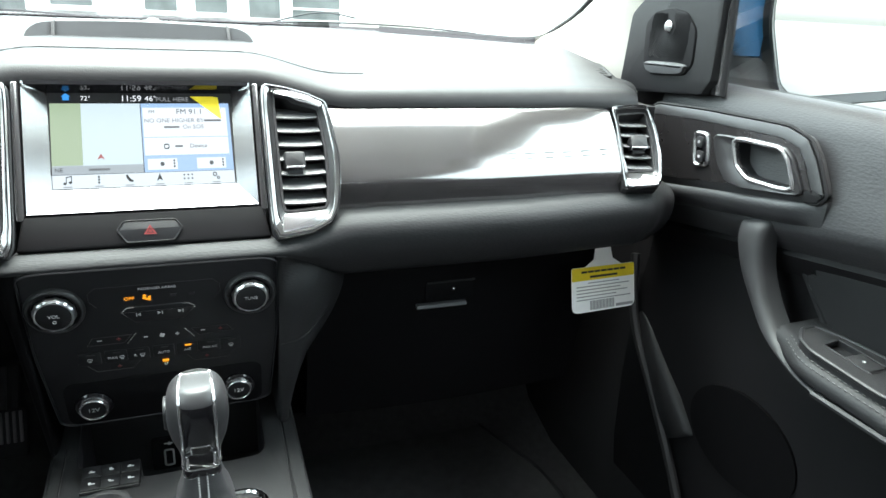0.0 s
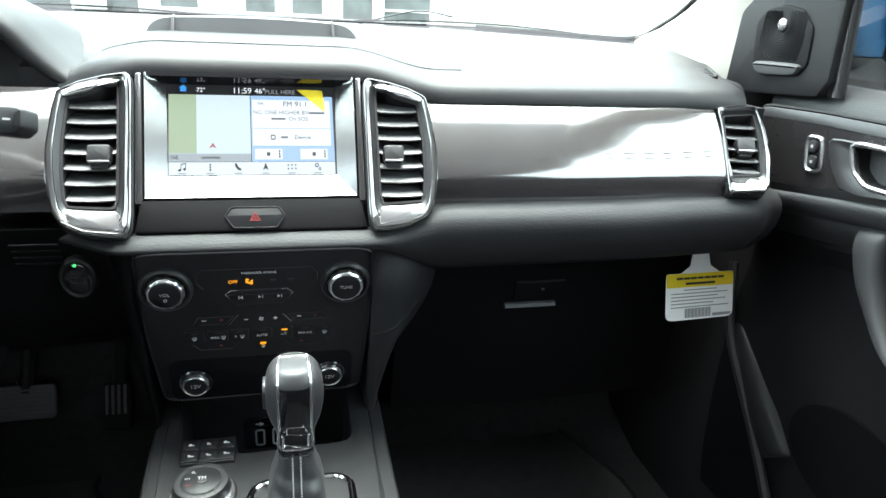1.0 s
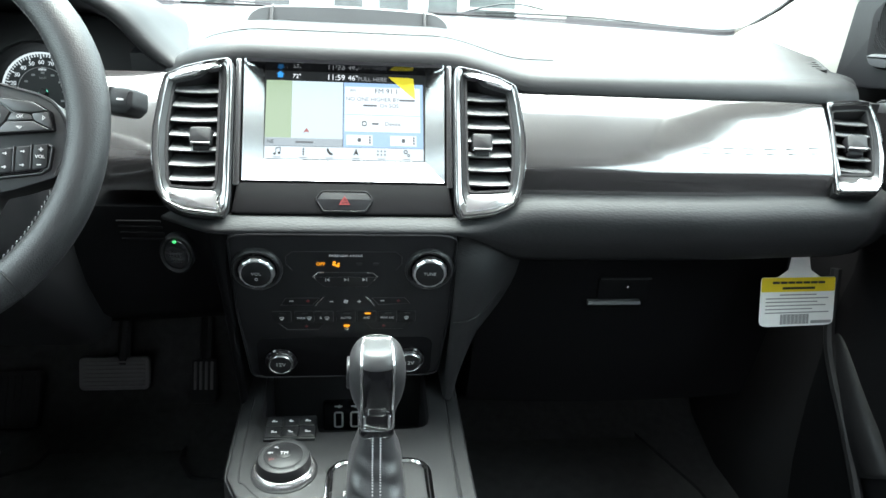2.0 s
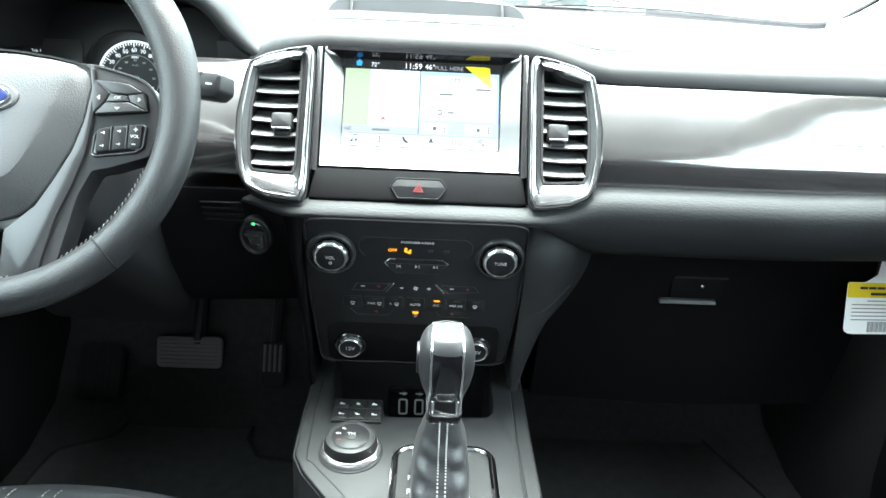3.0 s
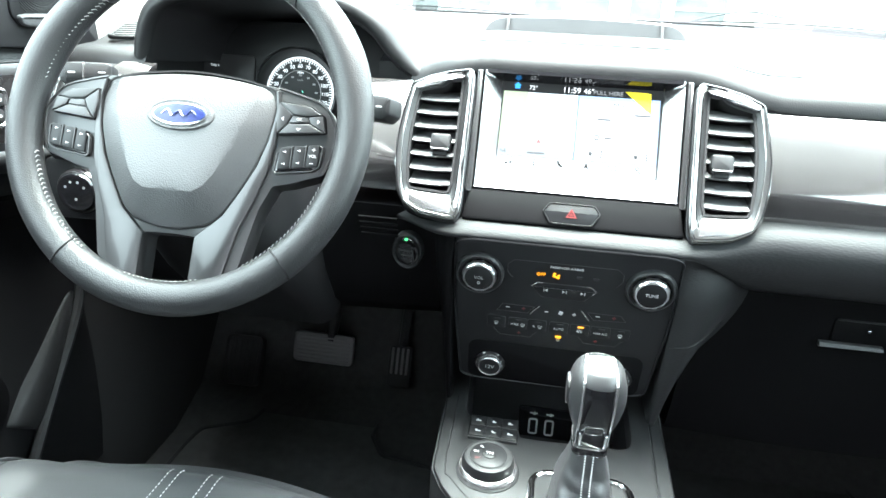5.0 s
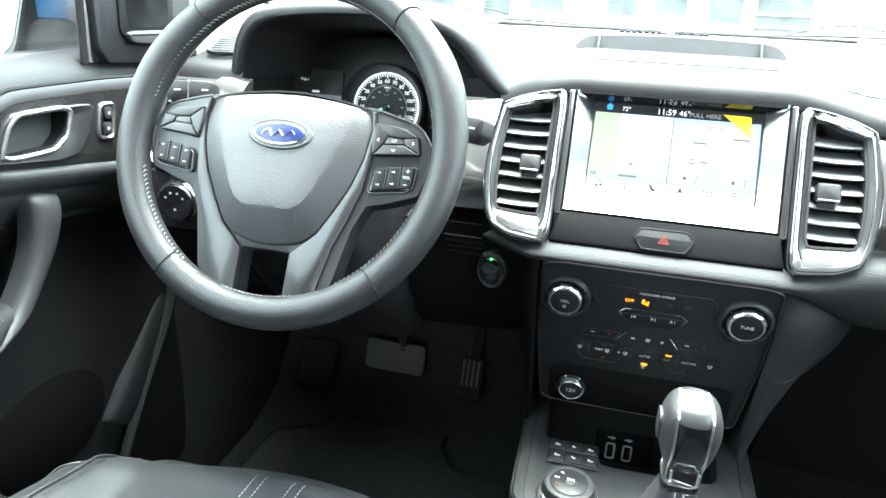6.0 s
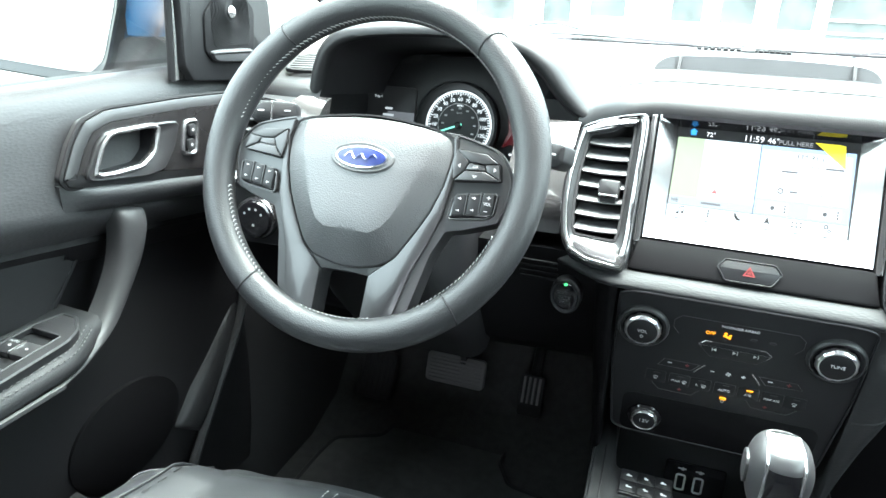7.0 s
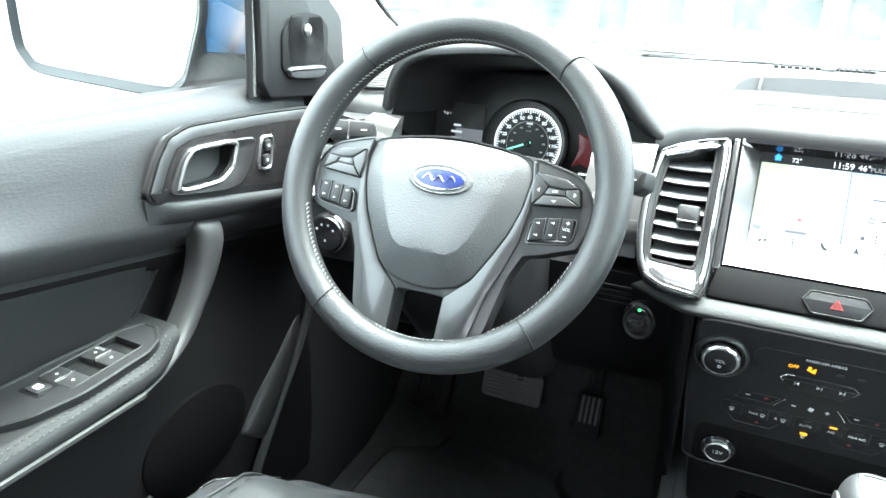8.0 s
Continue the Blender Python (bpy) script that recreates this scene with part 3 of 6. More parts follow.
# glove box
def glove():
    rows = []
    for x in span(0.175, 0.615, 14):
        e = 0.012 * math.cos((x - 0.395) / 0.44 * math.pi)
        rows.append([V(x, y - e, z) for y, z in ((0.99, 0.472), (0.955, 0.470), (0.948, 0.455), (0.948, 0.40), (0.957, 0.33), (0.97, 0.26), (0.985, 0.21), (1.02, 0.20))])
    # lid and latch plate take near-black for the shade beneath the pad
    g = part("glove_box", grid(rows, close_v=True, caps=True), SHADEBLACK, dash, "closed black glove box lid, darkened for the shade below the pad")
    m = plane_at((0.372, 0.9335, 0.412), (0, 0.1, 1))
    part("latch_recess", prism(rrect(0.072, 0.034, 0.006, 0.002, 0.005), -0.01, 0.0004, m, 0.0002), SHADEBLACK, g)
    part("latch_handle", grid([[m @ V(x, y, z) for y, z in ((-0.009, 0.0), (-0.015, 0.0), (-0.0162, 0.005), (-0.0145, 0.0085), (-0.0105, 0.006))] for x in span(-0.049, 0.025, 4)], close_v=True, caps=True), TRAYGREY, g, "black pull handle")
    part("latch_lip", box(0.004, 0.020, 0.0015, 0.072, 0.002, 0.004, 0.001, m), HARD, g)
    part("lock", lathe([(0.0028, 0), (0.0028, 0.003), (0.0022, 0.0044), (0.0012, 0.0052)], m @ shift(0.006, 0.009), 12), CHROME, g, "small round key lock")


glove()
part("under_panel", grid([[V(x, y, z) for x in (0.14, 0.60)] for y, z in ((0.99, 0.215), (1.05, 0.19), (1.45, 0.24))]), DARK, dash)
# knee panel on the driver's side
rows = []
for x in span(-0.655, -0.135, 26):
    b = 0.02 * math.cos((x + 0.376) / 0.26 * math.pi / 2)
    rows.append([V(x, y, z) for y, z in ((0.95, 0.56), (0.845, 0.556), (0.848 - b * 0.2, 0.53), (0.856 - b * 0.5, 0.50), (0.875 - b, 0.46), (0.90 - b, 0.41), (0.93 - b, 0.385), (1.0, 0.375))])
# shade below the dash is put into the panel's near-black colour
part("knee_panel", grid(rows, close_v=True, caps=True), SHADEBLACK, dash, "black plastic knee panel, darkened for the shade under the dash")
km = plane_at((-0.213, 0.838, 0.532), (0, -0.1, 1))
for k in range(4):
    part("slot", box(-0.004 + 0.001 * k, 0.010 - 0.007 * k, 0.0005, 0.045, 0.0028, 0.002, 0.0005, km), SHADEBLACK, dash)
part("under_panel", grid([[V(x, y, z) for x in (-0.66, -0.13)] for y, z in ((0.985, 0.378), (1.1, 0.37), (1.48, 0.38))]), DARK, dash)

# wings beside the control stack, running down to the console
for s in (-1, 1):
    rows = []
    for z in span(0.548, 0.17, 20):
        f = max(0, (0.54 - z) / 0.36)
        yc = 0.812 + 0.2277 * (0.5 - z) + 0.03 * step(0.49, 0.548, z)
        x0 = 0.1225
        x1 = (0.205 if s > 0 else 0.150) - (0.055 if s > 0 else 0.008) * step(0.15, 0.75, f)
        back = 0.842 + 0.50 * max(0, 0.52 - z)
        row = [V(s * (x0 - 0.001), yc + 0.06, z), V(s * (x0 - 0.001), yc + 0.004, z), V(s * x0, yc - 0.001, z)]
        for u in span(0.08, 1.0, 8):
            b = step(0.2, 1.05, u) ** 1.3
            row.append(V(s * (x0 + (x1 - x0) * u), (yc - 0.004) * (1 - b) + back * b, z))
        rows.append(row + [V(s * (x1 + 0.002), back + 0.02, z), V(s * x1, back + 0.10, z), V(s * (x1 - 0.01), back + 0.16, z)])
    # same vinyl both sides; the left is near-black to carry its shade
    part("stack_wing", grid(rows), SOFT if s > 0 else SHADEBLACK, dash, "grained side of the centre stack")
    if s < 0:
        continue
    line = []
    for u in span(0.04, 0.85, 12):
        z = 0.424 + 0.004 * u + 0.022 * u * u
        yc, b = 0.812 + 0.2277 * (0.5 - z), step(0.2, 1.05, u) ** 1.3
        x1 = 0.205 - 0.055 * step(0.15, 0.75, (0.54 - z) / 0.36)
        line.append(V(0.1225 + (x1 - 0.1225) * u, (yc - 0.004) * (1 - b) + (0.842 + 0.50 * (0.52 - z)) * b - 0.0004, z))
    part("wing_seam", tube(line, 0.0008, 6), CONSOLE, dash)
part("stack_back", box(0, 1.03, 0.37, 0.27, 0.1, 0.38), DARK, dash)


# ---------- air vents ----------
def air_vent(poly, mouth, m, first, pitch, slats, tab, label, group):
    v = thing("air_vent", m @ V(0, 0, 0), label, "air vent", group=group)
    c = (sum(p[0] for p in mouth) / len(mouth), sum(p[1] for p in mouth) / len(mouth))
    o, i = radial(smooth_poly(poly, 0.16, 4), c, 96), radial(smooth_poly(mouth, 0.10, 3), c, 96)
    part("housing", ring([(c[0] + (x - c[0]) * 1.02, c[1] + (y - c[1]) * 1.012) for x, y in o], i, -0.03, 0.003, m, 0.001), HARD, v)
    mid = [(p[0] * 0.47 + q[0] * 0.53, p[1] * 0.47 + q[1] * 0.53) for p, q in zip(o, i)]
    part("bezel", ring(o, mid, -0.004, 0.0115, m, 0.0016, 0.0100), SMOKED, v, "bright satin surround")
    part("inner_bezel", ring(mid, i, -0.004, 0.0096, m, 0.0004, 0.0040), GLOSSGREY, v, "dark sloping inner edge")
    part("bezel_line", tube([m @ V(c[0] + (x - c[0]) * 0.955, c[1] + (y - c[1]) * 0.965, 0.0112) for x, y in o], 0.0008, 5, closed=True), GLOSS, v, "dark line round the surround")
    part("duct", merge(ring(inset(i, -0.001), inset(i, 0.0015), -0.05, 0.0055, m), prism(inset(i, 0.001), -0.052, -0.05, m)), DARK, v)
    xs = [p[0] for p in i]

    def reach(y):
        at = []
        for k in range(len(i)):
            (xa, ya), (xb, yb) = i[k - 1], i[k]
            if (ya - y) * (yb - y) < 0:
                at.append(xa + (xb - xa) * (y - ya) / (yb - ya))
        return (min(at), max(at)) if len(at) > 1 else (min(xs), max(xs))

    for k in range(slats):
        y = first + pitch * k
        x0, x1 = reach(y)
        rows = [[m @ V(x, y + dy - 0.0012 * math.sin((x - x0) / (x1 - x0) * math.pi), dz) for dy, dz in ((-0.0020, 0.0030), (-0.0010, 0.0042), (0.0006, 0.0036), (0.0180, -0.0150), (0.0160, -0.0160))] for x in span(x0 + 0.002, x1 - 0.002, 5)]
        part("slat", grid(rows, close_v=True, caps=True), SLAT, v)
    t = part("tab", prism(rrect(0.0225, 0.0180, 0.003, tab[0], tab[1]), -0.004, 0.0115, m, 0.002), HARD, v, "sliding direction tab")
    part("tab_lip", prism(rrect(0.0200, 0.0022, 0.0008, tab[0], tab[1] - 0.0086), 0.004, 0.0112, m, 0.0006), SATIN, t, "bright lower lip")
    part("tab_foot", box(tab[0], tab[1] - 0.0125, 0.002, 0.016, 0.005, 0.008, 0.001, m), DARK, t)
    return v


for sx in (-1, 1):
    out = sided(((0.1190, -0.004), (0.162, 0.001), (0.183, 0.011), (0.1915, 0.025), (0.1985, 0.060), (0.1995, 0.090), (0.1945, 0.135), (0.1905, 0.153), (0.171, 0.163), (0.146, 0.1705), (0.1205, 0.1750)), sx)
    mouth = sided(((0.1325, 0.028), (0.1815, 0.031), (0.1850, 0.065), (0.1855, 0.099), (0.1815, 0.1455), (0.166, 0.1495), (0.1535, 0.1540), (0.1457, 0.1620), (0.1335, 0.1640)), sx)
    v = air_vent(out, mouth, SCREEN, 0.0390, 0.0164, 7, (sx * 0.1500, 0.0855), "upright air vent with silver surround and black slats", "centre air vents")
    part("lower_insert", prism(smooth_poly(sided(((0.1290, 0.0035), (0.160, 0.0075), (0.178, 0.0150), (0.1790, 0.0250), (0.1310, 0.0245)), sx), 0.15, 3), 0.002, 0.0118, SCREEN, 0.002), SATIN, v, "bright silver lower insert")
    part("upper_insert", prism(smooth_poly(sided(((0.1310, 0.1650), (0.1460, 0.1655), (0.1700, 0.1590), (0.1868, 0.1510), (0.1835, 0.1455), (0.1700, 0.1500), (0.1580, 0.1535), (0.1510, 0.1590), (0.1340, 0.1610)), sx), 0.12, 3), 0.002, 0.0118, SCREEN, 0.0015), SATIN, v, "bright silver upper insert")

for sx in (-1, 1):
    pm = plane_at((sx * 0.604, 0.8625, 0.6325), (0, 0.66, 0.75), (1, -0.28 * sx, 0.0))
    out = sided(((-0.0360, 0.056), (-0.010, 0.0605), (0.0137, 0.0600), (0.0216, 0.0304), (0.0262, -0.0121), (0.0215, -0.0500), (0.0165, -0.0600), (-0.0292, -0.0650), (-0.0303, -0.0167), (-0.0323, 0.0302)), sx)
    mouth = sided(((-0.0285, 0.0465), (0.0125, 0.0515), (0.0160, 0.0125), (0.0145, -0.0360), (-0.0255, -0.0389), (-0.0262, 0.0)), sx)
    v = air_vent(out, mouth, pm, -0.0315, 0.0158, 5, (sx * -0.0035, 0.0040), "narrow end air vent with silver surround", "end air vents")
    part("lower_insert", prism(smooth_poly(sided(((-0.0255, -0.0585), (0.0140, -0.0545), (0.0165, -0.0440), (0.0060, -0.0455), (-0.0030, -0.0440), (-0.0080, -0.0495), (-0.0250, -0.0510)), sx), 0.12, 3), 0.002, 0.0112, pm, 0.0015), SATIN, v, "bright stepped lower insert")


# ---------- touchscreen ----------
def touchscreen():
    t = thing("touchscreen", SCREEN @ V(0, 0.1, 0), "lit touchscreen in a silver bezel, showing map and radio", "touchscreen")
    out = smooth_poly([(-0.1215, 0.004), (0.1215, 0.004), (0.1225, 0.178), (-0.1225, 0.178)], 0.04, 3)
    part("surround", prism(out, -0.05, -0.019, SCREEN), GRAPHITE, t)
    # dark lower strip that carries the hazard switch
    part("lower_strip", prism(smooth_poly([(-0.1180, 0.003), (0.1180, 0.003), (0.1120, 0.0380), (-0.1120, 0.0380)], 0.05, 3), -0.02, 0.001, SCREEN, 0.002), SHADEBLACK, t)
    # bezel faces sloping in to the display
    o = [(-0.1085, 0.0390), (0.1085, 0.0390), (0.1110, 0.180), (-0.1110, 0.180)]
    i = [(-0.0885, 0.0690), (0.0885, 0.0690), (0.0905, 0.182), (-0.0905, 0.182)]
    zi = -0.016

    def face(k, a, b, name, label):
        n = (k + 1) % 4
        rows = [[SCREEN @ V(*p, z) for p, z in ((o[k], a), ((o[k][0] * 0.97 + i[k][0] * 0.03, o[k][1] * 0.97 + i[k][1] * 0.03), a + 0.0008), (i[k], zi), (i[k], zi - 0.01), (o[k], zi - 0.01))],
                [SCREEN @ V(*p, z) for p, z in ((o[n], b), ((o[n][0] * 0.97 + i[n][0] * 0.03, o[n][1] * 0.97 + i[n][1] * 0.03), b + 0.0008), (i[n], zi), (i[n], zi - 0.01), (o[n], zi - 0.01))]]
        part(name, grid(rows, close_v=True, caps=True), BEZEL, t, label)

    face(0, 0.001, 0.001, "bezel_sill", "silver sill below the display")
    face(1, 0.001, -0.002, "bezel_side", "silver side of the bezel")
    face(3, -0.002, 0.001, "bezel_side", "silver side of the bezel")
    for s in (-1, 1):
        part("edge_strip", prism(smooth_poly([(s * a, b) for a, b in ((0.1100, 0.034), (0.1175, 0.034), (0.1190, 0.178), (0.1125, 0.178))][::s], 0.1, 3), -0.02, 0.0014, SCREEN, 0.0012), BEZEL, t, "bright upright strip")
    D = SCREEN @ shift(0, 0, -0.0158)
    part("display", prism([(-0.0885, 0.0690), (0.0885, 0.0690), (0.0905, 0.184), (-0.0905, 0.184)], -0.003, 0, D), glowing("display_dark", (0.01, 0.01, 0.012), 0.024), t, "dark glossy display glass")

    D = D @ shift(-0.0026, 0.0057) @ Matrix.Diagonal((0.985, 1, 1, 1))

    def tile(name, x0, y0, x1, y1, mat, z=0.0003):
        return part(name, prism([(x0, y0), (x1, y0), (x1, y1), (x0, y1)], 0, z, D), mat, t, smooth=False)

    W = glowing("display_white", (0.85, 0.93, 1.0), 0.057)
    tile("map_area", -0.0868, 0.0790, -0.0008, 0.1560, glowing("map_pale_blue", (0.72, 0.87, 0.95), 0.051))
    tile("map_land", -0.0868, 0.0885, -0.0580, 0.1560, glowing("map_green", (0.48, 0.62, 0.42), 0.045), 0.0006)
    tile("map_caption", -0.0868, 0.0790, -0.0008, 0.0880, glowing("map_grey", (0.5, 0.58, 0.64), 0.042), 0.0008)
    tile("side_area", 0.0000, 0.0790, 0.0910, 0.1560, glowing("panel_blue", (0.42, 0.63, 0.95), 0.050))
    tile("radio_panel", 0.0015, 0.1180, 0.0875, 0.1510, W, 0.0006)
    tile("phone_panel", 0.0015, 0.0975, 0.0875, 0.1170, W, 0.0006)
    tile("seat_panel", 0.0035, 0.0815, 0.0330, 0.0935, W, 0.0006)
    tile("seat_panel", 0.0530, 0.0815, 0.0830, 0.0935, W, 0.0006)
    tile("menu_bar", -0.0868, 0.0640, 0.0910, 0.0785, glowing("menu_pale", (0.78, 0.88, 0.96), 0.054))
    K = glowing("display_black_text", (0.02, 0.02, 0.03), 0.003)
    G = glowing("display_grey_text", (0.2, 0.24, 0.28), 0.014)
    LG = glowing("display_mid_text", (0.5, 0.53, 0.56), 0.03)
    LG2 = glowing("display_soft_text", (0.34, 0.37, 0.42), 0.020)
    L = glowing("display_light_text", (0.9, 0.95, 1.0), 0.06)

    def word(body, size, x, y, mat):
        lettering("caption", body, size, D @ shift(x, y, 0.001), mat, t, 0.0001)

    word("11:59", 0.0095, -0.009, 0.1610, L)
    word("46°", 0.0085, 0.0105, 0.1610, L)
    word("72°", 0.007, -0.0530, 0.1612, L)
    word("PULL HERE", 0.0070, 0.0325, 0.1602, LG)
    word("FM 91.1", 0.0085, 0.0490, 0.1460, K)
    word("FM", 0.005, 0.0105, 0.1460, G)
    word("NE", 0.006, -0.0805, 0.0835, K)
    word("Device", 0.0065, 0.0560, 0.1070, K)
    word("NO ONE HIGHER BY", 0.0066, 0.0330, 0.1360, LG2)
    word("On SOS", 0.0066, 0.0520, 0.1287, LG2)
    for x, y, w in ((0.0725, 0.1360, 0.018), (0.0300, 0.1287, 0.016), (-0.043, 0.0835, 0.02), (0.036, 0.107, 0.008)):
        part("caption_bar", prism(rrect(w, 0.0021, 0.0006, x, y, 2), 0.0007, 0.0012, D), LG2, t, smooth=False)
    for x in (-0.073, -0.044, -0.015, 0.0145, 0.043, 0.0715):
        part("caption_bar", prism(rrect(0.0085, 0.0009, 0.0003, x, 0.0657, 2), 0.0004, 0.0008, D), LG, t, smooth=False)
    for x in (0.0335, 0.0835):
        for k in range(3):
            part("menu_dot", prism(rrect(0.0018, 0.0022, 0.0003, x - 0.0035, 0.0845 + 0.0032 * k, 2), 0.0008, 0.0012, D), K, t, smooth=False)
    # icons along the foot of the display
    z0, z1 = 0.0006, 0.0011
    part("note_icon", merge(prism(oval(0.0016, 0.0013, -0.0755, 0.0695, 10), z0, z1, D), prism(oval(0.0016, 0.0013, -0.0705, 0.0705, 10), z0, z1, D),
                            prism([(-0.0745, 0.0695), (-0.0738, 0.0695), (-0.0738, 0.0755), (-0.0697, 0.0765), (-0.0697, 0.0705), (-0.0690, 0.0705), (-0.0690, 0.0775), (-0.0745, 0.0763)], z0, z1, D)), K, t, smooth=False)
    part("climate_icon", merge(*[prism(oval(0.0011, 0.0011, -0.044, 0.0695 + 0.003 * k, 8), z0, z1, D) for k in range(3)]), K, t, smooth=False)
    part("phone_icon", prism(smooth_poly([(-0.0185, 0.0765), (-0.0165, 0.0770), (-0.0155, 0.0745), (-0.0135, 0.0718), (-0.0112, 0.0708), (-0.0118, 0.0690), (-0.0150, 0.0695), (-0.0175, 0.0725)], 0.2, 2), z0, z1, D), K, t, smooth=False)
    part("arrow_icon", prism([(0.0145, 0.0775), (0.0115, 0.0692), (0.0145, 0.0712), (0.0175, 0.0692)], z0, z1, D), K, t, smooth=False)
    part("grid_icon", merge(*[prism(rrect(0.0017, 0.0017, 0.0003, 0.039 + 0.004 * a, 0.0706 + 0.0042 * b, 2), z0, z1, D) for a in range(3) for b in range(2)]), K, t, smooth=False)
    part("gear_icon", merge(ring(oval(0.0024, 0.0024, 0.0705, 0.0745, 12), oval(0.0014, 0.0014, 0.0705, 0.0745, 12), z0, z1, D), ring(oval(0.0017, 0.0017, 0.0738, 0.0705, 12), oval(0.0009, 0.0009, 0.0738, 0.0705, 12), z0, z1, D)), K, t, smooth=False)
    part("home_icon", prism([(-0.0745, 0.1595), (-0.0685, 0.1595), (-0.0685, 0.1635), (-0.0672, 0.1635), (-0.0715, 0.1670), (-0.0758, 0.1635), (-0.0745, 0.1635)], z0, z1, D), glowing("icon_blue", (0.05, 0.35, 0.9), 0.054), t, smooth=False)
    part("place_marker", prism([(-0.0445, 0.0945), (-0.041, 0.1005), (-0.0375, 0.0945), (-0.041, 0.0960)], z0, z1, D), glowing("marker_red", (0.55, 0.12, 0.12), 0.042), t, smooth=False)
    for x in (0.018, 0.068):
        part("seat_icon", prism(rrect(0.004, 0.0045, 0.001, x, 0.0875, 2), 0.0008, 0.0012, D), G, t, smooth=False)
    part("phone_panel_icon", ring(rrect(0.0055, 0.0060, 0.0015, 0.0235, 0.107, 3), rrect(0.0035, 0.0035, 0.001, 0.0235, 0.107, 3), 0.0007, 0.0012, D), G, t, smooth=False)
    # gloss underside of the dash lip above the display
    part("upper_shade", grid([[SCREEN @ V(x, y, z) for x, y, z in ((-0.0925, 0.1735, -0.0162), (0.0925, 0.1735, -0.0162))], [SCREEN @ V(x, y, z) for x, y, z in ((-0.108, 0.1755, 0.0005), (0.108, 0.1755, 0.0005))], [SCREEN @ V(x, y, z) for x, y, z in ((-0.108, 0.1800, 0.0005), (0.108, 0.1800, 0.0005))]]), MIRRORGLOSS, t, "gloss black shade that mirrors the display")
    # clear film with a yellow pull corner
    part("film_tab", prism([(0.0510, 0.1635), (0.0740, 0.1635), (0.0800, 0.1625), (0.0822, 0.1370)], 0.0012, 0.0016, D), YELLOW, t, "yellow pull tab of the protective film", smooth=False)


touchscreen()


def hazard_switch():
    h = thing("hazard_switch", SCREEN @ V(0, 0.018, 0), "black hazard switch with red triangle", "switch")
    hexa = smooth_poly([(-0.022, 0.006), (0.022, 0.006), (0.031, 0.0195), (0.024, 0.029), (-0.024, 0.029), (-0.031, 0.0195)], 0.12, 3)
    part("rim", ring(hexa, inset(hexa, 0.0010), 0, 0.0032, SCREEN, 0.0004), SPOKE, h, "thin grey rim")
    part("button", prism(inset(hexa, 0.0010), 0, 0.0026, SCREEN, 0.0015), FACE, h)
    tri = [(-0.006, 0.0135), (0.006, 0.0135), (0.0, 0.0235)]
    part("triangle", ring(tri, inset(tri, 0.0014), 0.0025, 0.0034, SCREEN), RED, h, "red warning triangle")
    part("triangle_core", ring(inset(tri, 0.0022), inset(tri, 0.003), 0.0025, 0.0034, SCREEN), RED, h)


hazard_switch()


# ---------- radio and climate controls ----------
def knob(parent, x, y, r, name, label, body, cap=0.022):
    m = STACK @ shift(x, y)
    # a fluted ring: flat facets round the side
    side = [[m @ V(q * (1.0 + (0.018 if (i // 2) % 2 else -0.012)) * math.cos(math.pi * i / 24), q * (1.0 + (0.018 if (i // 2) % 2 else -0.012)) * math.sin(math.pi * i / 24), z) for i in range(48)] for q, z in ((r * 1.05, 0), (r * 1.05, cap * 0.5), (r * 1.02, cap * 0.82), (r * 0.93, cap), (r * 0.86, cap))]
    k = part(name, grid(side, close_v=True, caps=True), KNURL, parent, label, angle=12)
    part("grip", lathe([(r * 1.07, 0.0), (r * 1.09, 0.001), (r * 1.09, 0.003), (r * 1.06, 0.004)], m, 40), GLOSS, k)
    part("cap", lathe([(r * 0.86, cap - 0.004), (r * 0.86, cap + 0.0004), (r * 0.82, cap + 0.0010)], m, 40), FACE, k)
    lettering("legend", body, r * 0.29, m @ shift(0, r * 0.05, cap + 0.0012), LEGEND, k)
    return k


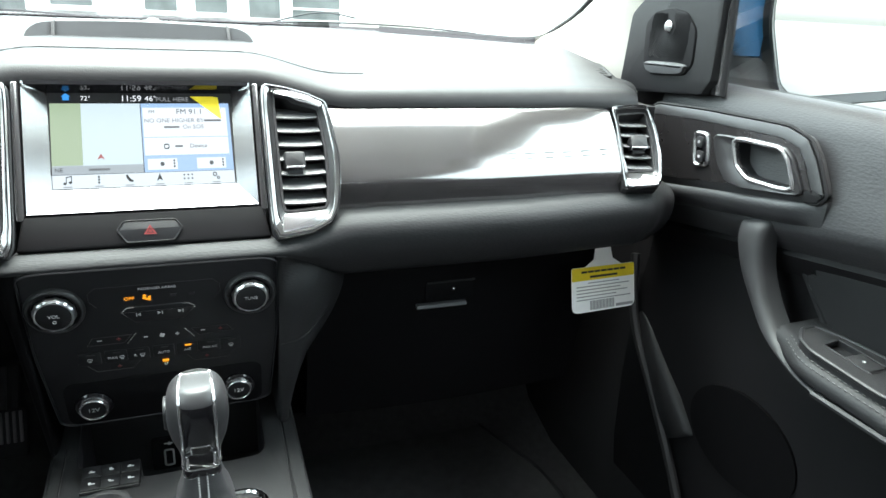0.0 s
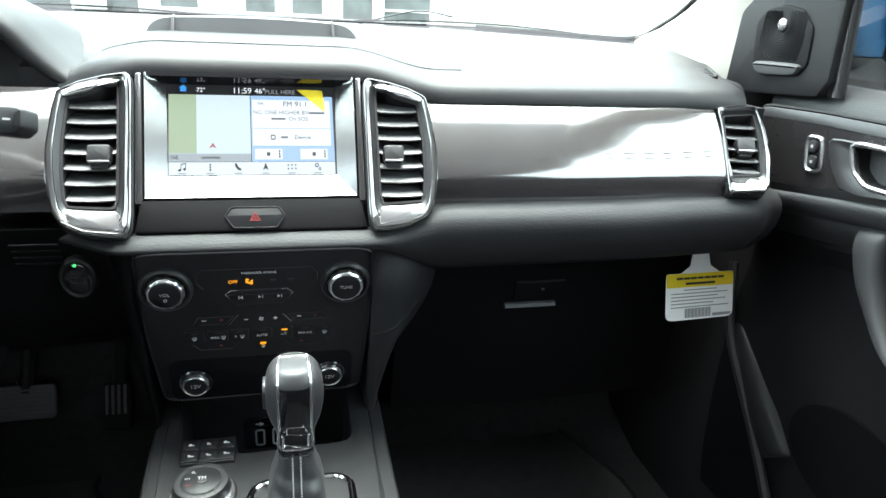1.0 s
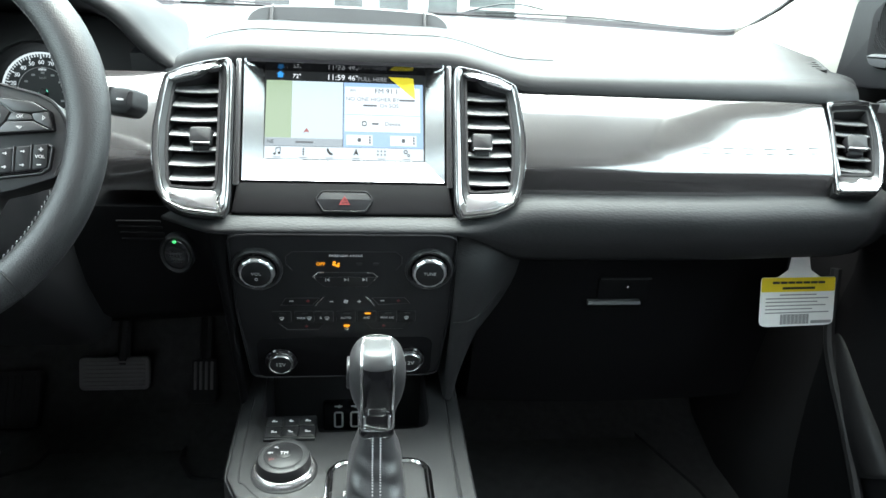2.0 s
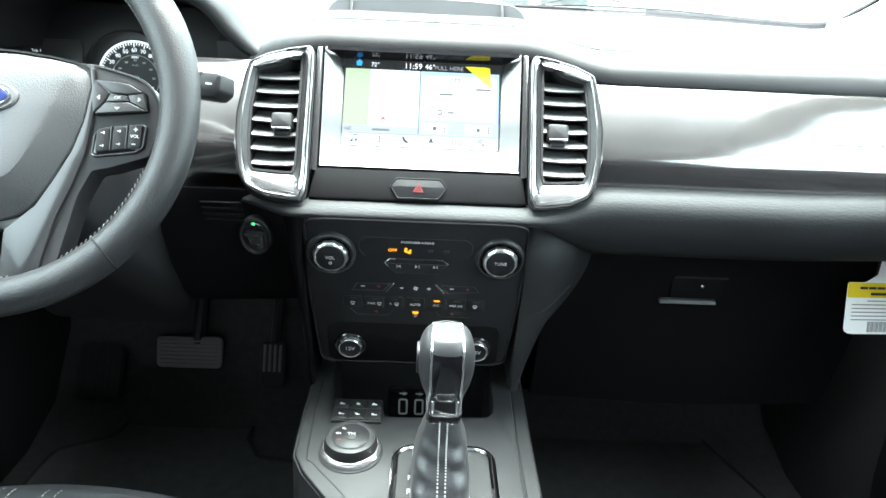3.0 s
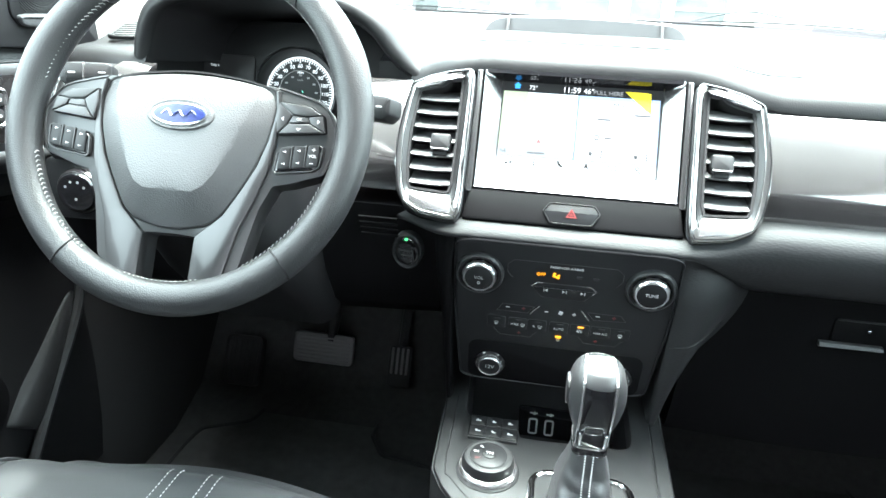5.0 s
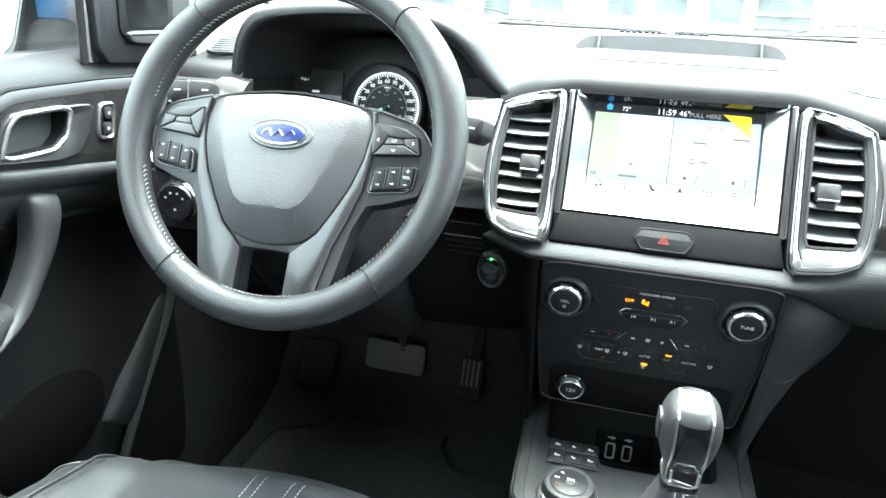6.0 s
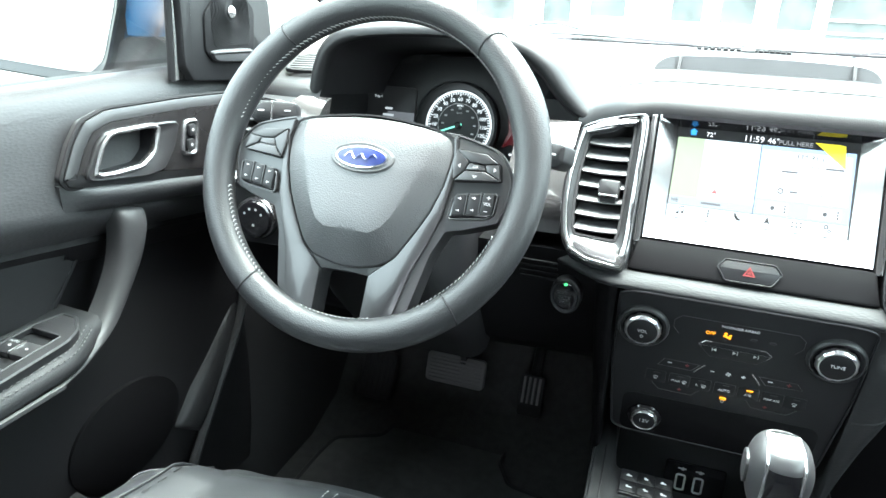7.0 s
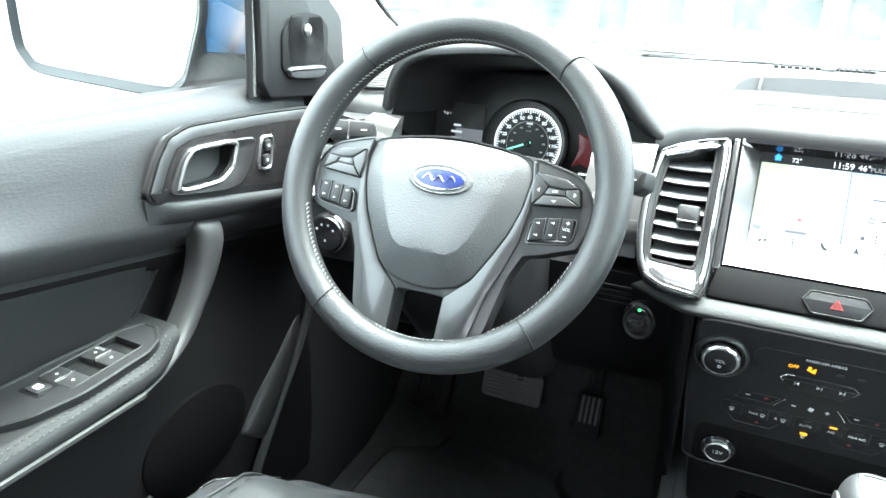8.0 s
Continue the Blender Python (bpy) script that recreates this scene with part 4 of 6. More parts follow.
def controls():
    c = thing("control_panel", STACK @ V(0, -0.06, 0), "black radio and climate control panel with chrome knobs", "control panel")
    poly = smooth_poly([(-0.112, -0.166), (0.112, -0.166), (0.121, -0.06), (0.1215, 0.041), (-0.1215, 0.041), (-0.121, -0.06)], 0.1, 4)
    part("faceplate", prism(poly, -0.03, 0.0, STACK, 0.004), FACE, c)
    part("rim", ring(poly, inset(poly, 0.0022), -0.01, 0.0015, STACK, 0.001), FACE, c)
    for s, body in ((-1, "VOL"), (1, "TUNE")):
        x = s * 0.0925
        m = STACK @ shift(x, -0.0045)
        part("knob_collar", lathe([(0.0312, -0.001), (0.0308, 0.0025), (0.0295, 0.0048), (0.0278, 0.0056), (0.0262, 0.0048), (0.0250, 0.0022), (0.0240, 0.0006)], m @ shift(0, 0.0008) @ Matrix.Diagonal((0.87, 0.87, 1, 1)), 48), CONSOLE, c, "rounded collar round the knob")
        k = knob(c, x, -0.0045, 0.0182, "knob", "chrome-ringed rotary knob", body, 0.010)
        if s < 0:
            part("power_mark", ring(oval(0.0018, 0.0018, x, -0.0102, 14), oval(0.0012, 0.0012, x, -0.0102, 14), 0.0111, 0.0116, STACK), LEGEND, k, smooth=False)
    # outlined fields
    def outline(pts, w=0.0009, mat=SATIN, close=False, z=0.0006):
        part("outline", tube([STACK @ V(a, b, z) for a, b in pts], w * 0.6, 5, closed=close), mat, c)

    outline([(-0.056, -0.0055), (-0.062, 0.002), (-0.062, 0.012), (-0.055, 0.0185), (0.055, 0.0185), (0.062, 0.012), (0.062, 0.002), (0.056, -0.0055)], 0.0007, CONSOLE)
    f = [(-0.028, -0.0085), (0.030, -0.0085), (0.0365, -0.0140), (0.024, -0.0280), (-0.022, -0.0280), (-0.0345, -0.0140)]
    part("button_bar", prism(smooth_poly(f[::-1], 0.08, 3), 0, 0.002, STACK, 0.0012), FACE, c)
    outline(f, 0.0008, CONSOLE, True)
    outline([(-0.0300, -0.0190), (-0.0342, -0.0140), (-0.0285, -0.0085), (-0.022, -0.0085)], 0.0010, SATIN, z=0.0014)
    outline([(0.0320, -0.0190), (0.0362, -0.0140), (0.0305, -0.0085), (0.024, -0.0085)], 0.0010, SATIN, z=0.0014)
    lettering("legend", "PASSENGER AIRBAG", 0.0040, STACK @ shift(0.0015, 0.0130, 0.0004), LEGEND, c)
    lettering("lamp", "OFF", 0.0056, STACK @ shift(-0.0255, 0.0022, 0.0005), AMBER, c)
    part("lamp", merge(prism(oval(0.0017, 0.0017, -0.0110, 0.0042, 10), 0, 0.0008, STACK), prism([(-0.0118, 0.0028), (-0.0052, -0.0006), (-0.0064, -0.0018), (-0.0132, 0.0012)], 0, 0.0009, STACK), prism([(-0.0078, 0.0030), (-0.0052, 0.0040), (-0.0052, 0.0010), (-0.0078, 0.0004)], 0, 0.0009, STACK)), AMBER, c, "amber airbag symbol lit")
    for x in (0.016, 0.034):
        part("lamp", prism(rrect(0.006, 0.0034, 0.0008, x, 0.0022, 2), 0.0, 0.0006, STACK), HARD, c)
    for x, pts in ((-0.0185, ((0.002, 0.002), (0.002, -0.002), (-0.001, 0.0))), (0.0015, ((-0.002, 0.002), (-0.002, -0.002), (0.001, 0.0))), (0.0215, ((-0.002, 0.002), (-0.002, -0.002), (0.001, 0.0)))):
        part("symbol", merge(prism([(x + a, -0.0175 + b) for a, b in pts], 0.002, 0.0024, STACK), bar_bm(x + (0.0025 if pts[0][0] < 0 else -0.0020), -0.0175, 0.0008, 0.004)), LEGEND, c, smooth=False)
    # temperature and fan row
    for a, b in ((-0.071, -0.028), (0.030, 0.073)):
        k = 1 if a > 0 else -1
        poly2 = [(a + (0.006 if k < 0 else 0), -0.044), (b - (0 if k < 0 else 0.006), -0.044), (b + (0.006 if k < 0 else 0), -0.052) if k > 0 else (b - 0.008, -0.054), (a, -0.054) if k < 0 else (a + 0.008, -0.054)]
        outline(poly2, 0.0007, CONSOLE, True)
        part("symbol", bar_bm(a + 0.012, -0.0485, 0.0045, 0.0009), LEGEND, c, smooth=False)
        part("symbol", merge(bar_bm(b - 0.013, -0.0485, 0.004, 0.0010), bar_bm(b - 0.013, -0.0485, 0.0010, 0.004)), RED, c, smooth=False)
    for s in (-1, 1):
        outline([(s * 0.0235, -0.0425), (s * 0.029, -0.0490), (s * 0.033, -0.0550)], 0.0013, SATIN)
    part("symbol", bar_bm(-0.015, -0.0495, 0.004, 0.0009), LEGEND, c, smooth=False)
    part("symbol", merge(bar_bm(0.016, -0.0495, 0.004, 0.0009), bar_bm(0.016, -0.0495, 0.0009, 0.004)), LEGEND, c, smooth=False)
    part("fan_symbol", merge(*[prism(oval(0.0012, 0.0012, 0.0010 + 0.0016 * math.cos(q), -0.0495 + 0.0016 * math.sin(q), 8), 0, 0.0005, STACK) for q in (0.4, 2.0, 3.5, 5.1)]), LEGEND, c, smooth=False)
    # button row
    keys = ((-0.071, ""), (-0.046, "MAX"), (-0.024, "R"), (0.0008, "AUTO"), (0.0245, "A/C"), (0.0480, "MAX A/C"), (0.070, ""))
    for x, body in keys:
        part("button", prism(rrect(0.0215, 0.017, 0.002, x, -0.0715), 0, 0.0008, STACK, 0.0004), FACE, c)
        part("tell_tale", prism(rrect(0.0068, 0.0020, 0.0007, x + 0.001, -0.0662, 3), 0.0006, 0.0014, STACK), AMBER if body == "A/C" else HARD, c, "amber lamp lit" if body == "A/C" else "")
        if body:
            lettering("legend", body, 0.0043 if len(body) < 5 else 0.0038, STACK @ shift(x - (0.0035 if body in ("MAX", "R") else 0), -0.0728, 0.0010), LEGEND, c)
        if body in ("", "MAX", "R"):
            q = x + (0.0055 if body == "MAX" else 0.0035 if body == "R" else 0)
            part("symbol", merge(ring(rrect(0.0050, 0.0026, 0.001, q, -0.0722, 3), rrect(0.0042, 0.0018, 0.0006, q, -0.0722, 3), 0.0006, 0.0012, STACK), bar_bm(q, -0.0748, 0.003, 0.0006, 0.0008)), LEGEND, c, smooth=False)
    part("tell_tale", prism(rrect(0.0066, 0.0024, 0.0007, 0.0015, -0.0848, 3), 0.0, 0.0016, STACK), AMBER, c, "amber lamp lit")
    part("power_mark", ring(oval(0.0018, 0.0018, 0.0015, -0.0895, 14), oval(0.0012, 0.0012, 0.0015, -0.0895, 14), 0.0, 0.0008, STACK), LEGEND, c, smooth=False)
    for s in (-1, 1):
        outline([(s * 0.024, -0.081), (s * 0.031, -0.090), (s * 0.066, -0.090), (s * 0.074, -0.081)], 0.0007, HARD)
        part("symbol", merge(bar_bm(s * 0.044, -0.0855, 0.004, 0.0010), bar_bm(s * 0.044, -0.0855, 0.0010, 0.004)), RED, c, smooth=False)
    # slightly raised plate, painted near-black in place of a recess's shade
    part("socket_recess", prism(rrect(0.205, 0.062, 0.012, 0, -0.134), -0.001, 0.0006, STACK, 0.0003), SHADEBLACK, c)
    for s in (-1, 1):
        m = STACK @ shift(s * 0.0755, -0.1370)
        sk = part("power_socket", lathe([(0.019, 0), (0.019, 0.003), (0.0175, 0.0045), (0.0150, 0.0045)], m, 36), GLOSS, c, "round 12 volt socket with chrome ring")
        part("socket_ring", lathe([(0.0148, 0.002), (0.0148, 0.009), (0.0138, 0.0102), (0.0122, 0.0095), (0.0120, 0.006)], m, 36), SATIN, sk)
        part("socket_lid", lathe([(0.0120, 0.002), (0.0120, 0.0085), (0.0110, 0.0092)], m, 30), FACE, sk)
        lettering("legend", "12V", 0.0075, m @ shift(0, 0, 0.0094), LEGEND, sk)


def bar_bm(x, y, w, h, z=0.0):
    return prism([(x - w / 2, y - h / 2), (x + w / 2, y - h / 2), (x + w / 2, y + h / 2), (x - w / 2, y + h / 2)], z, z + 0.0025 if z == 0.0 and abs(y + 0.0175) < 1e-6 else z + 0.0006, STACK)


controls()


# ---------- instrument cluster ----------
def cluster():
    c = thing("instrument_cluster", (-0.40, 1.08, 0.62), "dark instrument cluster with round speedometer under a hood", "instrument cluster")
    near = [(-0.566, 0.688), (-0.560, 0.715), (-0.546, 0.744), (-0.520, 0.762), (-0.47, 0.771), (-0.40, 0.775), (-0.33, 0.772), (-0.285, 0.762), (-0.252, 0.742), (-0.228, 0.715), (-0.205, 0.694), (-0.185, 0.684)]
    near = [tuple(p) for p in spline(near, 4)]
    cx, cz = -0.385, 0.66

    def arc(y, k, dz, drop=0.0, widen=0.0):
        return [V(cx + (x - cx) * (k + widen), y + drop * (0.775 - z), cz + (z - cz) * k + dz) for x, z in near]

    part("hood_lining", grid([arc(1.13, 0.77, -0.012), arc(1.02, 0.86, -0.006), arc(0.975, 0.91, -0.002), arc(0.960, 0.935, 0.0)]), LINING, c, "black inner face of the hood")
    rows = [arc(0.972, 0.925, -0.001), arc(0.958, 0.938, 0.0), arc(0.950, 0.955, 0.0), arc(0.947, 0.978, 0.0005), arc(0.947, 1.005, 0.001), arc(0.950, 1.03, 0.003), arc(0.957, 1.055, 0.004), arc(0.985, 1.09, 0.005), arc(1.06, 1.13, -0.001), arc(1.18, 1.17, -0.03), arc(1.30, 1.2, -0.06)]
    part("hood", grid(rows), TOP, c, "black grained hood over the dials")
    m = plane_at((-0.39, 1.095, 0.64), (0, 0.22, 1))
    part("face", prism(smooth_poly([(-0.235, -0.10), (0.22, -0.10), (0.20, 0.07), (0.14, 0.095), (-0.15, 0.095), (-0.22, 0.07)], 0.2, 4), -0.02, 0, m, 0.004), FACE, c, "black backing")
    d = m @ shift(-0.013, -0.0065) @ Matrix.Diagonal((0.955, 0.955, 1, 1))
    W = glowing("dial_white", (0.85, 0.95, 1.0), 0.045)
    part("dial_tube", lathe([(0.068, 0.0), (0.068, 0.018), (0.064, 0.02), (0.057, 0.004), (0.056, 0.001)], d, 48), HARD, c)
    part("back_cover", box(-0.41, 1.15, 0.60, 0.31, 0.02, 0.22), DARK, c)
    part("dial_band", ring(oval(0.0545, 0.0545, n=48), oval(0.0518, 0.0518, n=48), 0.0, 0.0022, d), W, c, "pale lit scale ring")
    part("dial", prism(oval(0.053, 0.053, n=48), 0, 0.0015, d), FACE, c)
    for k in range(57):
        a = radians(200.5 - 254.8 * k / 56)
        mm = d @ Matrix.Rotation(a, 4, "Z")
        ln = 0.0062 if k % 4 == 0 else 0.0036
        part("scale_mark", prism([(0.0515 - ln, -0.0007), (0.0515, -0.0007), (0.0515, 0.0007), (0.0515 - ln, 0.0007)], 0.0015, 0.0022, mm), W, c, smooth=False)
    for k in range(15):
        a = radians(200.5 - 18.2 * k)
        lettering("numeral", str(k * 10), 0.0080, d @ shift(0.0405 * math.cos(a), 0.0405 * math.sin(a), 0.002), W, c)
    part("inner_ring", ring(oval(0.0345, 0.0345, n=40), oval(0.0335, 0.0335, n=40), 0.0012, 0.0022, d), GREYINK, c)
    lettering("legend", "MPH", 0.005, d @ shift(0, 0.0305, 0.002), W, c)
    lettering("legend", "km/h", 0.0045, d @ shift(0, 0.0195, 0.002), GREYINK, c)
    for k in range(9):
        a = radians(205 - 230 * k / 8)
        part("inner_mark", prism(rrect(0.0045, 0.0026, 0.0004, 0.0265 * math.cos(a), 0.0265 * math.sin(a), 2), 0.0012, 0.002, d), GREYINK, c, smooth=False)
    nm = d @ Matrix.Rotation(radians(202), 4, "Z")
    part("needle", prism([(-0.006, -0.0016), (0.042, -0.0008), (0.042, 0.0008), (-0.006, 0.0016)], 0.003, 0.0045, nm), glowing("needle_green", (0.25, 0.95, 0.7), 0.048), c, "pale green needle", smooth=False)
    part("needle_hub", lathe([(0.0052, 0.001), (0.0052, 0.005), (0.0040, 0.0062)], d, 24), FACE, c)
    # information displays either side
    s = part("trip_display", prism(rrect(0.098, 0.075, 0.006, -0.133, 0.005), 0.0, 0.003, m, 0.001), glowing("trip_dark", (0.02, 0.022, 0.025), 0.006), c, "dim trip computer display")
    part("trip_block", prism(rrect(0.045, 0.022, 0.001, -0.1075, -0.006, 2), 0.003, 0.0035, m), glowing("trip_grey", (0.25, 0.27, 0.30), 0.018), s, smooth=False)
    TW = glowing("trip_white", (0.85, 0.95, 1.0), 0.02)
    lettering("legend", "Trip 1", 0.0056, m @ shift(-0.147, 0.026, 0.0035), TW, s)
    for k, w in enumerate((0.012, 0.018, 0.016)):
        part("caption_bar", prism(rrect(w, 0.0035, 0.0005, -0.128, 0.009 - 0.010 * k, 2), 0.003, 0.004, m), TW, s, smooth=False)
    r = part("audio_display", prism(smooth_poly([(0.058, -0.032), (0.070, -0.026), (0.084, -0.032), (0.088, 0.012), (0.076, 0.010), (0.062, 0.018), (0.066, -0.008)], 0.1, 3), 0.0, 0.003, m, 0.001), glowing("display_red", (0.36, 0.008, 0.022), 0.006), c, "dark red lit display")
    part("caption_bar", prism(rrect(0.02, 0.003, 0.0005, 0.08, -0.041, 2), 0.001, 0.003, m), W, r, smooth=False)
    lettering("legend", "FM AST", 0.006, m @ shift(0.146, 0.031, 0.003), GREYINK, c)


cluster()


# ---------- steering wheel ----------
WHEEL = plane_at((-0.377, 0.722, 0.661), (0, math.sin(radians(27)), math.cos(radians(27)))) @ Matrix.Rotation(radians(-0.25), 4, "Z")


def steering_wheel():
    w = thing("steering_wheel", WHEEL @ V(0, 0, -0.1), "black leather steering wheel with grey spokes and blue badge", "steering wheel")
    R = 0.1680
    rows = []
    for k in range(96):
        a = 2 * math.pi * k / 96
        grip = 0.0012 * (math.exp(-((math.degrees(a) - 25) / 16) ** 2) + math.exp(-((math.degrees(a) - 155) / 16) ** 2))
        r = 0.0165 + grip * 1.4
        rows.append([WHEEL @ V((R + r * math.cos(t)) * math.cos(a), (R + r * math.cos(t)) * math.sin(a) - 0.0005, r * 0.98 * math.sin(t)) for t in [2 * math.pi * j / 18 for j in range(18)]])
    part("rim", grid(rows, close_u=True, close_v=True), LEATHER, w, "black leather rim")
    for a in (49.8, 130.6, 232.4, 312.2):
        q = radians(a)
        part("rim_seam", tube([WHEEL @ V((R + 0.01665 * math.cos(t)) * math.cos(q + 0.03 * math.sin(t)), (R + 0.01665 * math.cos(t)) * math.sin(q + 0.03 * math.sin(t)) - 0.0005, 0.0164 * math.sin(t)) for t in span(-0.2, 3.34, 18)], 0.0009, 5), DARK, w)
    st = []
    for k in range(200):
        a = 2 * math.pi * (k + 0.5) / 200
        d = math.degrees(a)
        if 238 < d < 255 or 285 < d < 300 or 340 < d or d < 12 or 168 < d < 195:
            continue
        for u in (-1, 1):
            p = [V((R - 0.0162) * math.cos(a + e), (R - 0.0162) * math.sin(a + e) - 0.0005, 0.0045 + u * f) for e, f in ((0.0, 0.0002), (0.010 * u + 0.010, 0.0030))]
            st.append(tube([WHEEL @ x for x in p], 0.00050, 4))
    o = part("stitching", merge(*st), TWINE, w, "pale cross stitching round the inner rim")
    o["kind"] = "stuff"
    # dark spoke frame with the open slot below
    half = [(0.0, 0.044), (0.085, 0.043), (0.110, 0.037), (0.136, 0.028), (0.1505, 0.006), (0.1495, -0.018), (0.143, -0.038), (0.110, -0.0495), (0.0945, -0.053), (0.084, -0.076), (0.078, -0.103), (0.072, -0.132), (0.062, -0.147), (0.045, -0.153), (0.0262, -0.1550), (0.0265, -0.108), (0.0, -0.107)]
    full = smooth_poly(mirrored(half), 0.12, 3)
    part("spoke_frame", prism(full, -0.028, -0.0035, WHEEL, 0.0012), SPOKEDARK, w, "dark grey spoke frame")
    for u in (-1, 1):
        leg = smooth_poly(sided(((0.0262, -0.1085), (0.036, -0.0995), (0.0505, -0.0860), (0.0650, -0.0610), (0.0775, -0.0365), (0.0857, -0.010), (0.0900, 0.0195), (0.0866, 0.0385), (0.0910, 0.0380), (0.0945, 0.018), (0.0925, -0.012), (0.0890, -0.040), (0.0800, -0.0680), (0.0690, -0.0950), (0.0620, -0.1250), (0.0570, -0.1480), (0.045, -0.1535), (0.0260, -0.1552)), u), 0.10, 3)
        part("spoke_cover", prism(leg, -0.012, 0.0005, WHEEL, 0.0014), SPOKE, w, "satin grey lower spoke cover")
        brow = [WHEEL @ V(u * x, y, -0.0040) for x, y in ((0.0890, 0.0412), (0.110, 0.0362), (0.1350, 0.0272), (0.1488, 0.0062), (0.1480, -0.018), (0.1420, -0.0365))]
        part("spoke_edge", tube(spline(brow, 5), 0.0016, 6), SPOKE, w, "bright outer edge of the spoke")
    part("back_shell", lathe([(0.055, -0.024), (0.055, -0.036), (0.045, -0.06), (0.04, -0.075)], WHEEL @ shift(0, -0.03), 32), HARD, w)
    rim = [(0.0, 0.0515), (0.022, 0.0505), (0.055, 0.0465), (0.0855, 0.0395), (0.0893, 0.0195), (0.0850, -0.010), (0.0768, -0.036), (0.0645, -0.0605), (0.0503, -0.085), (0.036, -0.096), (0.012, -0.1018), (0.0, -0.1022)]
    fold = [(0.0, 0.0485), (0.022, 0.0478), (0.052, 0.0440), (0.0730, 0.0395), (0.0715, 0.0240), (0.0645, 0.002), (0.0555, -0.022), (0.0430, -0.049), (0.0345, -0.0615), (0.0240, -0.0678), (0.0, -0.0675)]
    mid = (0.0, -0.012)
    A, B = radial(smooth_poly(mirrored(rim), 0.25, 4), mid, 120), radial(smooth_poly(mirrored(fold), 0.12, 4), mid, 120)

    def rise(y):
        return -0.17 * y * (y > 0) - 0.07 * y * (y < 0) - 5.0 * max(0.0, y - 0.018) ** 2

    rows = [[WHEEL @ V(x, y, -0.016) for x, y in A], [WHEEL @ V(x, y, -0.0012 + rise(max(0.0, y)) * 0.8) for x, y in A], [WHEEL @ V(x, y, 0.0004 + rise(max(0.0, y)) * 0.8) for x, y in inset(A, 0.0012)]]
    rows += [[WHEEL @ V(B[i][0] * q + A[i][0] * (1 - q), B[i][1] * q + A[i][1] * (1 - q), 0.0012 + 0.0088 * q + rise(B[i][1]) * (q if B[i][1] < 0 else 1.0)) for i in range(120)] for q in (0.5, 0.93, 1.0)]
    for f, z in ((0.94, 0.0107), (0.75, 0.0117), (0.5, 0.0123), (0.2, 0.0125)):
        rows.append([WHEEL @ V(mid[0] + (x - mid[0]) * f, mid[1] + (y - mid[1]) * f, z + rise(mid[1] + (y - mid[1]) * f)) for x, y in B])
    part("airbag_cover", grid(rows, close_v=True, caps=True), COVER, w, "grained black airbag cover", angle=14)
    part("cover_gap", ring(inset(A, -0.0011), inset(A, 0.0006), -0.014, -0.0028, WHEEL), DARK, w)
    e = WHEEL @ shift(0.0012, 0.0046, 0.0114) @ Matrix.Rotation(radians(-8), 4, "X")
    part("badge_dish", lathe([(0.0345, -0.003), (0.0342, 0.0008), (0.0320, 0.0018), (0.0290, 0.0012)], e @ Matrix.Diagonal((1, 0.46, 1, 1)), 40), COVER, w)
    b = part("badge", prism(oval(0.0280, 0.0115, n=40), 0, 0.0030, e, 0.001), CHROME, w, "oval badge with silver rim")
    part("badge_field", prism(oval(0.0262, 0.0099, n=40), 0.002, 0.0035, e, 0.0004), EMBLEM, b, "dark blue oval field")
    swirl = spline([e @ V(x, y, 0.0038) for x, y in ((-0.0175, -0.0015), (-0.0120, 0.0038), (-0.0060, -0.0025), (0.0, 0.0026), (0.0060, -0.0026), (0.0120, 0.0034), (0.0178, -0.0010))], 6)
    part("badge_flourish", tube(swirl, lambda t: 0.0006 + 0.0009 * math.sin(math.pi * t), 6, flat=0.4), CHROME, b, "silver wave-shaped flourish")
    am = WHEEL @ shift(-0.0010, -0.0330, 0.0144)
    part("embossed_mark", merge(*[box(-0.0115 + 0.0040 * k, 0, 0, 0.0026, 0.0036, 0.0006, 0.0002, am) for k in range(6)]), COVER, w)
    part("embossed_mark", ring(rrect(0.0085, 0.0050, 0.0018, 0.001, -0.0130, 3), rrect(0.0062, 0.0028, 0.001, 0.001, -0.0130, 3), -0.0002, 0.0006, am), COVER, w)
    # thumb switches
    for u in (-1, 1):
        pod = part("switch_pod", prism(smooth_poly(sided(((0.092, 0.0282), (0.1235, 0.0255), (0.1378, 0.0170), (0.1412, 0.0003), (0.0935, -0.0047), (0.0897, 0.0135)), u), 0.12, 3), -0.010, 0.0005, WHEEL, 0.0015), GLOSS, w, "grey four-way switch")
        core = ((0.1035, 0.0075), (0.1070, 0.0150), (0.1220, 0.0140), (0.1245, 0.0088))
        part("pad_key", prism(smooth_poly(sided(core, u), 0.15, 3), -0.004, 0.0022, WHEEL, 0.0010), PODGREY, pod)
        for pts in (((0.1075, 0.0158), (0.0932, 0.0270), (0.1230, 0.0244), (0.1350, 0.0172), (0.1222, 0.0148)),
                    ((0.1228, 0.0142), (0.1360, 0.0164), (0.1398, 0.0012), (0.1252, 0.0084)),
                    ((0.1240, 0.0080), (0.1385, 0.0008), (0.0948, -0.0038), (0.1035, 0.0067)),
                    ((0.1027, 0.0074), (0.0940, -0.0030), (0.0908, 0.0135), (0.0930, 0.0262), (0.1064, 0.0154))):
            part("pad_key", prism(sided(pts, u), -0.004, 0.0030, WHEEL, 0.0014), PODGREY, pod)
